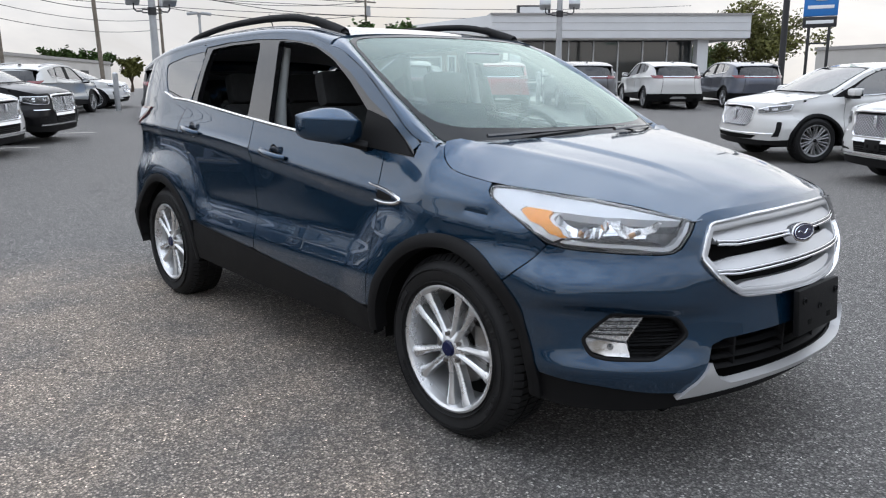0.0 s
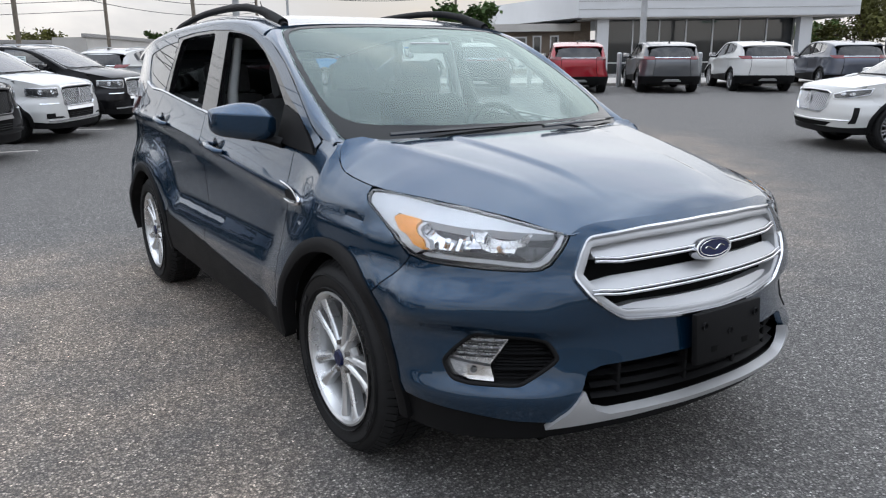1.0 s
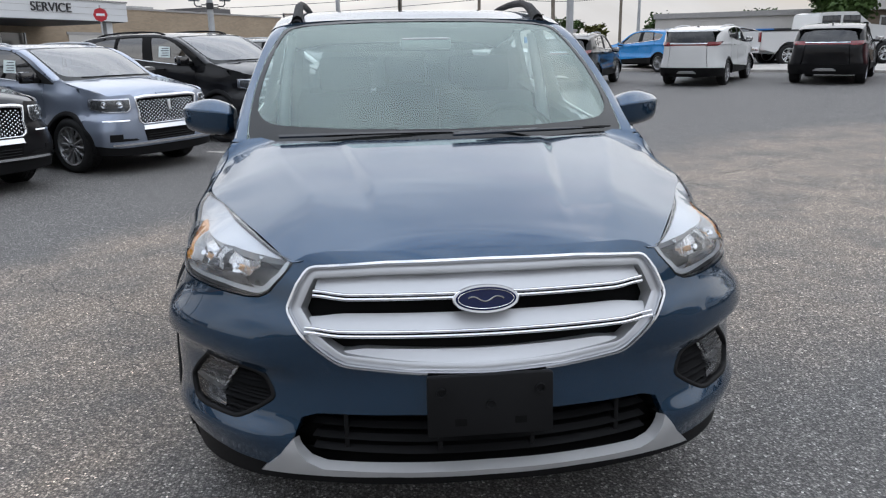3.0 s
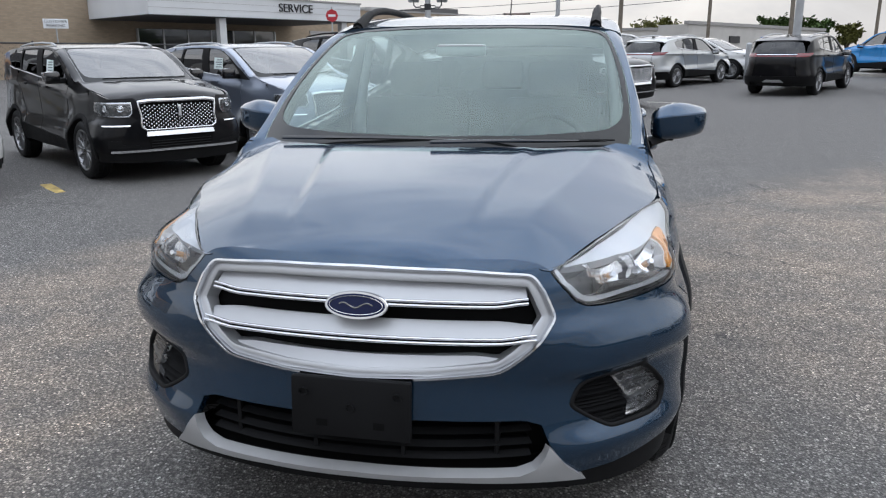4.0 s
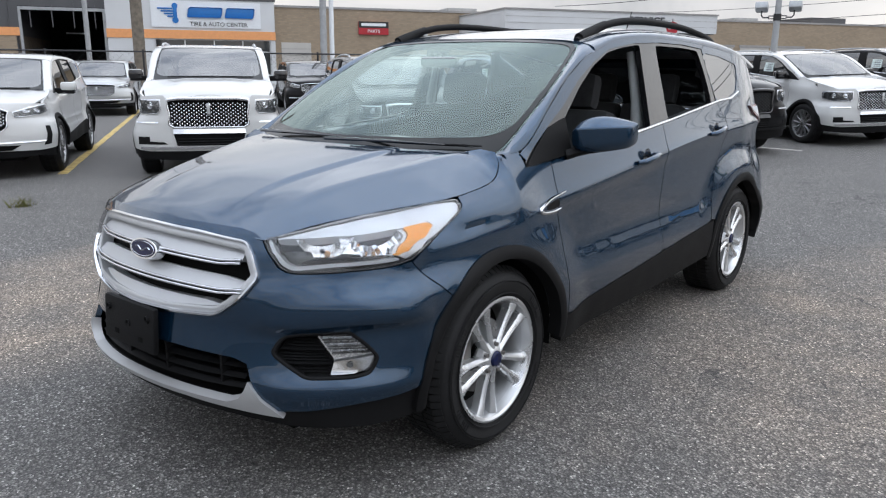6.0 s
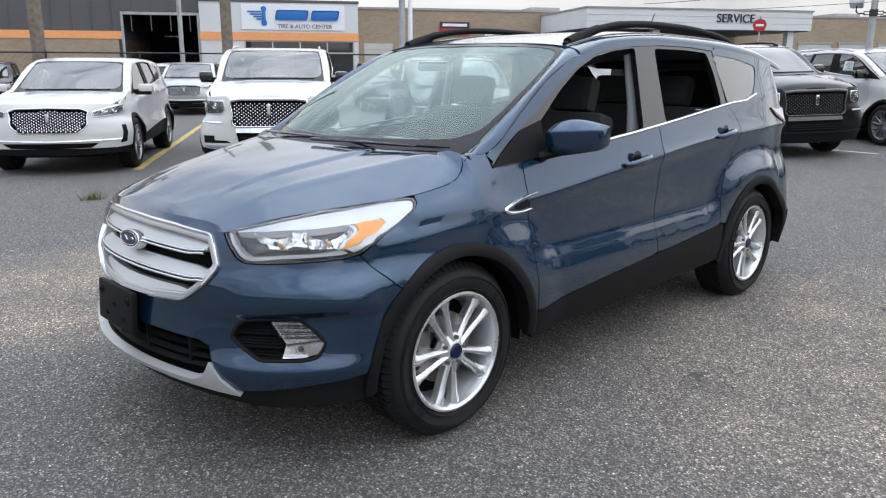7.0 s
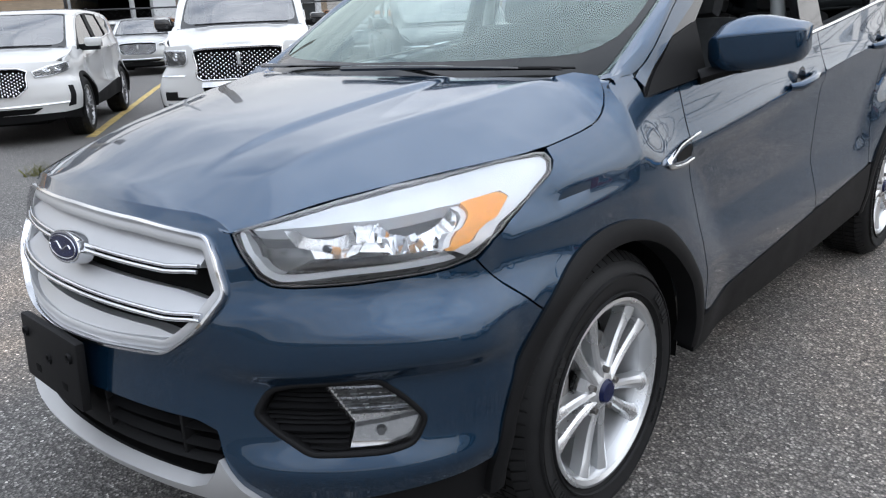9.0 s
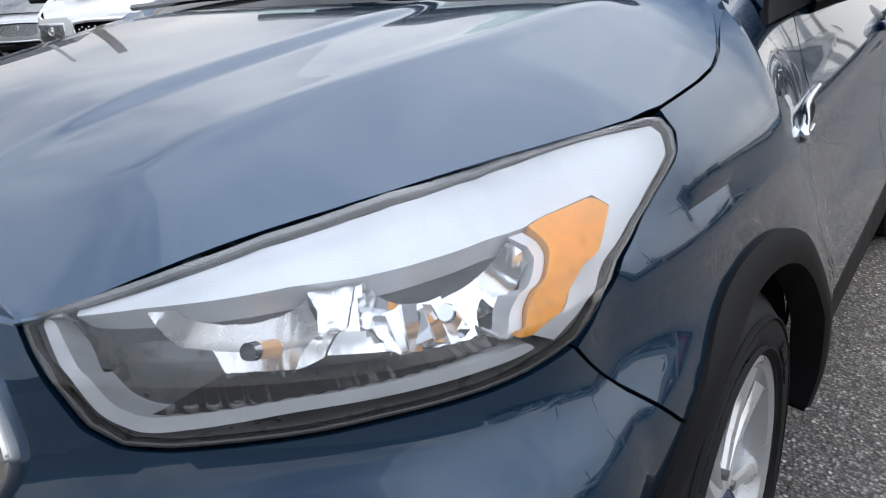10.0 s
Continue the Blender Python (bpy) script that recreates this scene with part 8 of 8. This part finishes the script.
def tall_sign():
    s = thing("tall_sign", "tall sign on two steel legs, blue over black panel", "sign")
    x, y = from_eye(1.98, -2.61, 113.0, 42)
    s.matrix_world = Matrix.Translation((x, y, gz(x, y))) @ Matrix.Rotation(radians(113 + 90), 4, "Z")
    for d in (-0.45, 0.45):
        box_part("leg", (d, 0, 1.7), (0.14, 0.14, 3.4), SIGNBLACK, s, bev=0.02)
    for z in (2.45,):
        box_part("leg_brace", (0, 0, z), (0.8, 0.06, 0.08), SIGNBLACK, s, bev=0.01)
    box_part("sign_panel", (0, 0, 4.25), (1.5, 0.22, 1.05), SIGNBLUE, s, "blue sign panel", 0.03)
    box_part("name_panel", (0, 0, 3.45), (1.5, 0.22, 0.5), SIGNBLACK, s, "black name panel", 0.03)
    for z, w, m in ((4.15, 1.15, SIGNWHITE), (3.45, 1.2, SIGNWHITE)):
        for sd in (-1, 1):
            box_part("name_bar", (0, sd * 0.115, z), (w, 0.02, 0.16), m, s, bev=0.004)
    for sd in (-1, 1):
        box_part("mark_shape", (0, sd * 0.115, 4.52), (0.5, 0.02, 0.16), FRAMEM, s, bev=0.03)
    px, py = from_eye(1.98, -2.61, 115.1, 33)
    p = steel_pole(px, py, 7.5, 0.13, SIGNBLACK, "thick black signal pole with a green street sign on its arm")
    x, y = from_eye(1.98, -2.61, 110.4, 34)
    d = Vector((x - px, y - py, 0))
    u, turn = d.normalized(), Matrix.Rotation(math.atan2(d.y, d.x), 4, "Z")
    tube("mast_arm", [u * 0.05 + Vector((0, 0, 4.30)), u * (d.length + 0.9) + Vector((0, 0, 4.36))], 0.05, SIGNBLACK, p, n=8)
    blade = box_part("sign_blade", tuple(d + Vector((0, 0, 4.06))), (1.2, 0.04, 0.40), SIGNGREEN, p, "green street sign with an unreadable name", 0.01, turn)
    for sd in (-1, 1):
        box_part("name_bar", tuple(d + turn @ Vector((0, sd * 0.022, 4.06))), (0.85, 0.006, 0.16), SIGNWHITE, blade, bev=0.002, rot=turn)


tall_sign()


def small_signs():
    s = thing("stop_sign", "red octagonal stop sign seen from behind cars", "sign")
    x, y = from_eye(2.61, 0.56, -161.0, 33)
    s.matrix_world = Matrix.Translation((x, y, gz(x, y))) @ Matrix.Rotation(radians(-161 - 90), 4, "Z")
    part("post", cyl(bmesh.new(), (0, 0, 0), (0, 0, 2.9), 0.03, n=8), GALV, s)
    bm = bmesh.new()
    cyl(bm, (0, -0.03, 2.55), (0, -0.06, 2.55), 0.26, n=8)
    part("sign_plate", bm, SIGNRED, s)
    bm = bmesh.new()
    box(bm, (0, -0.065, 2.55), (0.30, 0.01, 0.09), None, 0.003)
    part("letter_bar", bm, SIGNWHITE, s)
    c = thing("customer_sign", "small white parking sign on a thin post", "sign")
    x, y = from_eye(2.61, 0.56, -142.6, 30)
    c.matrix_world = Matrix.Translation((x, y, gz(x, y))) @ Matrix.Rotation(radians(-142.6 - 90), 4, "Z")
    part("post", cyl(bmesh.new(), (0, 0, 0), (0, 0, 2.3), 0.025, n=8), GALV, c)
    pl = box_part("sign_plate", (0, -0.04, 2.36), (0.78, 0.03, 0.32), SIGNWHITE, c, bev=0.01)
    letters("CUSTOMER", 0.14, Matrix.Translation((0, -0.058, 2.43)) @ FACE, SIGNBLACK, pl, depth=0.004)
    letters("PARKING", 0.14, Matrix.Translation((0, -0.058, 2.29)) @ FACE, SIGNBLACK, pl, depth=0.004)


small_signs()


def pickup():
    """White crew-cab pickup, side on: x ahead from the rear axle."""
    t = thing("pickup_truck", "white pickup truck seen side on", "truck")
    h = 87
    t.matrix_world = stand(-25.6, 19.6, h) @ Matrix.Translation((-3.75, 0, 0))
    w = 0.98

    def slab(name, prof, mat, y=w, parent=t, bev=0.04):
        bm = bmesh.new()
        a = [bm.verts.new((x, -y, z)) for x, z in prof]
        b = [bm.verts.new((x, y, z)) for x, z in prof]
        bm.faces.new(a)
        bm.faces.new(b[::-1])
        for i in range(len(prof)):
            j = (i + 1) % len(prof)
            bm.faces.new((a[i], b[i], b[j], a[j]))
        bmesh.ops.bevel(bm, geom=bm.edges[:], offset=bev, segments=2, affect="EDGES")
        return part(name, bm, mat, parent)

    def arc(cx, r=0.52, n=9):
        return [(cx + r * math.cos(math.pi * (1 - i / n)), 0.42 + r * math.sin(math.pi * (1 - i / n))) for i in range(n + 1)]
    slab("bed", [(-1.15, 0.62), (-1.15, 1.30), (0.98, 1.30), (0.98, 0.50)] + [(0.60, 0.50)] + arc(0)[::-1] + [(-0.60, 0.55)], WHITE)
    slab("cab", [(1.0, 0.48), (1.0, 1.30), (1.05, 1.86), (1.3, 1.93), (2.5, 1.92), (3.05, 1.42), (4.45, 1.32), (4.62, 1.10), (4.65, 0.55), (4.32, 0.50)] + arc(3.75)[::-1] + [(3.1, 0.46)], WHITE)
    for x0, x1 in ((1.15, 1.85), (1.95, 2.62)):
        for s in (1, -1):
            block("side_window", x0, x1, s * 0.975 - 0.02, s * 0.975 + 0.02, 1.36, 1.80, WINDARK, t, bev=0.01)
    for s in (1, -1):
        block("bed_rail", -1.1, 0.95, s * 0.95 - 0.04, s * 0.95 + 0.04, 1.29, 1.33, PLASTIC, t)
        box_part("door_mirror", (2.75, s * 1.12, 1.42), (0.14, 0.2, 0.24), PLASTIC, t, bev=0.04)
        box_part("tail_lamp", (-1.14, s * 0.88, 1.08), (0.06, 0.16, 0.36), REDLENS, t, bev=0.02)
        box_part("headlight", (4.58, s * 0.82, 1.05), (0.14, 0.30, 0.22), REFLECT, t, bev=0.03)
    box_part("rear_bumper", (-1.25, 0, 0.62), (0.18, 1.9, 0.2), CHROME, t, bev=0.03)
    box_part("front_bumper", (4.72, 0, 0.62), (0.18, 1.9, 0.24), CHROME, t, bev=0.03)
    for x in (0.0, 3.75):
        for s in (1, -1):
            wheel(t, (x, s * 0.84, 0.40), s, 0.40, 0.26, 0.26, ALLOY, "pairs", GLOSSBLK, 36)


pickup()


def weed(x, y, seed):
    """A tuft of dry grass in a crack."""
    rnd = random.Random(seed)
    vs, fs = [], []
    for i in range(90):
        a, r, h = rnd.uniform(0, 6.28), rnd.uniform(0, 0.16), rnd.uniform(0.05, 0.16)
        p = Vector((x + r * math.cos(a), y + 0.6 * r * math.sin(a), height(x, y)))
        d = Vector((rnd.gauss(0, 0.5), rnd.gauss(0, 0.5), 1)).normalized() * h
        w = d.orthogonal().normalized() * 0.006
        o = len(vs)
        vs += [p - w, p + w, p + d]
        fs.append((o, o + 1, o + 2))
    return tagged(raw("weed", vs, fs, LEAFY, sharp=0), "small tuft of dry weeds in a crack", "weed")


weed(-1.0, -5.7, 3)


def walkway():
    """A pale concrete walk with a kerb, between the lot and the buildings."""
    a, b = Vector((-25.2, 8.9)), Vector((-8.5, 29.5))
    out = Vector((b.y - a.y, a.x - b.x)).normalized() * -1
    vs, fs, n = [], [], 34
    for i in range(n + 1):
        p = a.lerp(b, i / n)
        for d, up in ((0.35, -0.05), (0.35, 0.09), (0.38, 0.10), (4.2, 0.10), (4.2, -0.05)):
            q = p + out * d
            vs.append((q.x, q.y, height(q.x, q.y) + up))
    for i in range(n):
        for k in range(4):
            fs.append((i * 5 + k, i * 5 + k + 1, i * 5 + k + 6, i * 5 + k + 5))
    tagged(raw("pavement", vs, fs, CONCRETE, sharp=30), "pale concrete walk with a low kerb", "pavement", kind="structure")


walkway()

# painted lines
for a, b, m in (((-2.35, -7.75), (-13.0, -24.0), YELLOW), ((-4.85, -5.55), (-4.4, -5.0), YELLOW)):
    stripe(a, b, 0.13, m, "worn yellow parking line")
for a, b in (((-11.3, -1.7), (-11.1, -0.7)), ((-8.75, -2.6), (-8.4, -1.9)), ((-13.9, 0.2), (-13.6, 0.9)), ((-16.3, 1.9), (-16.0, 2.6))):
    stripe(a, b, 0.11, LINEWHITE, "worn white end of a parking line")
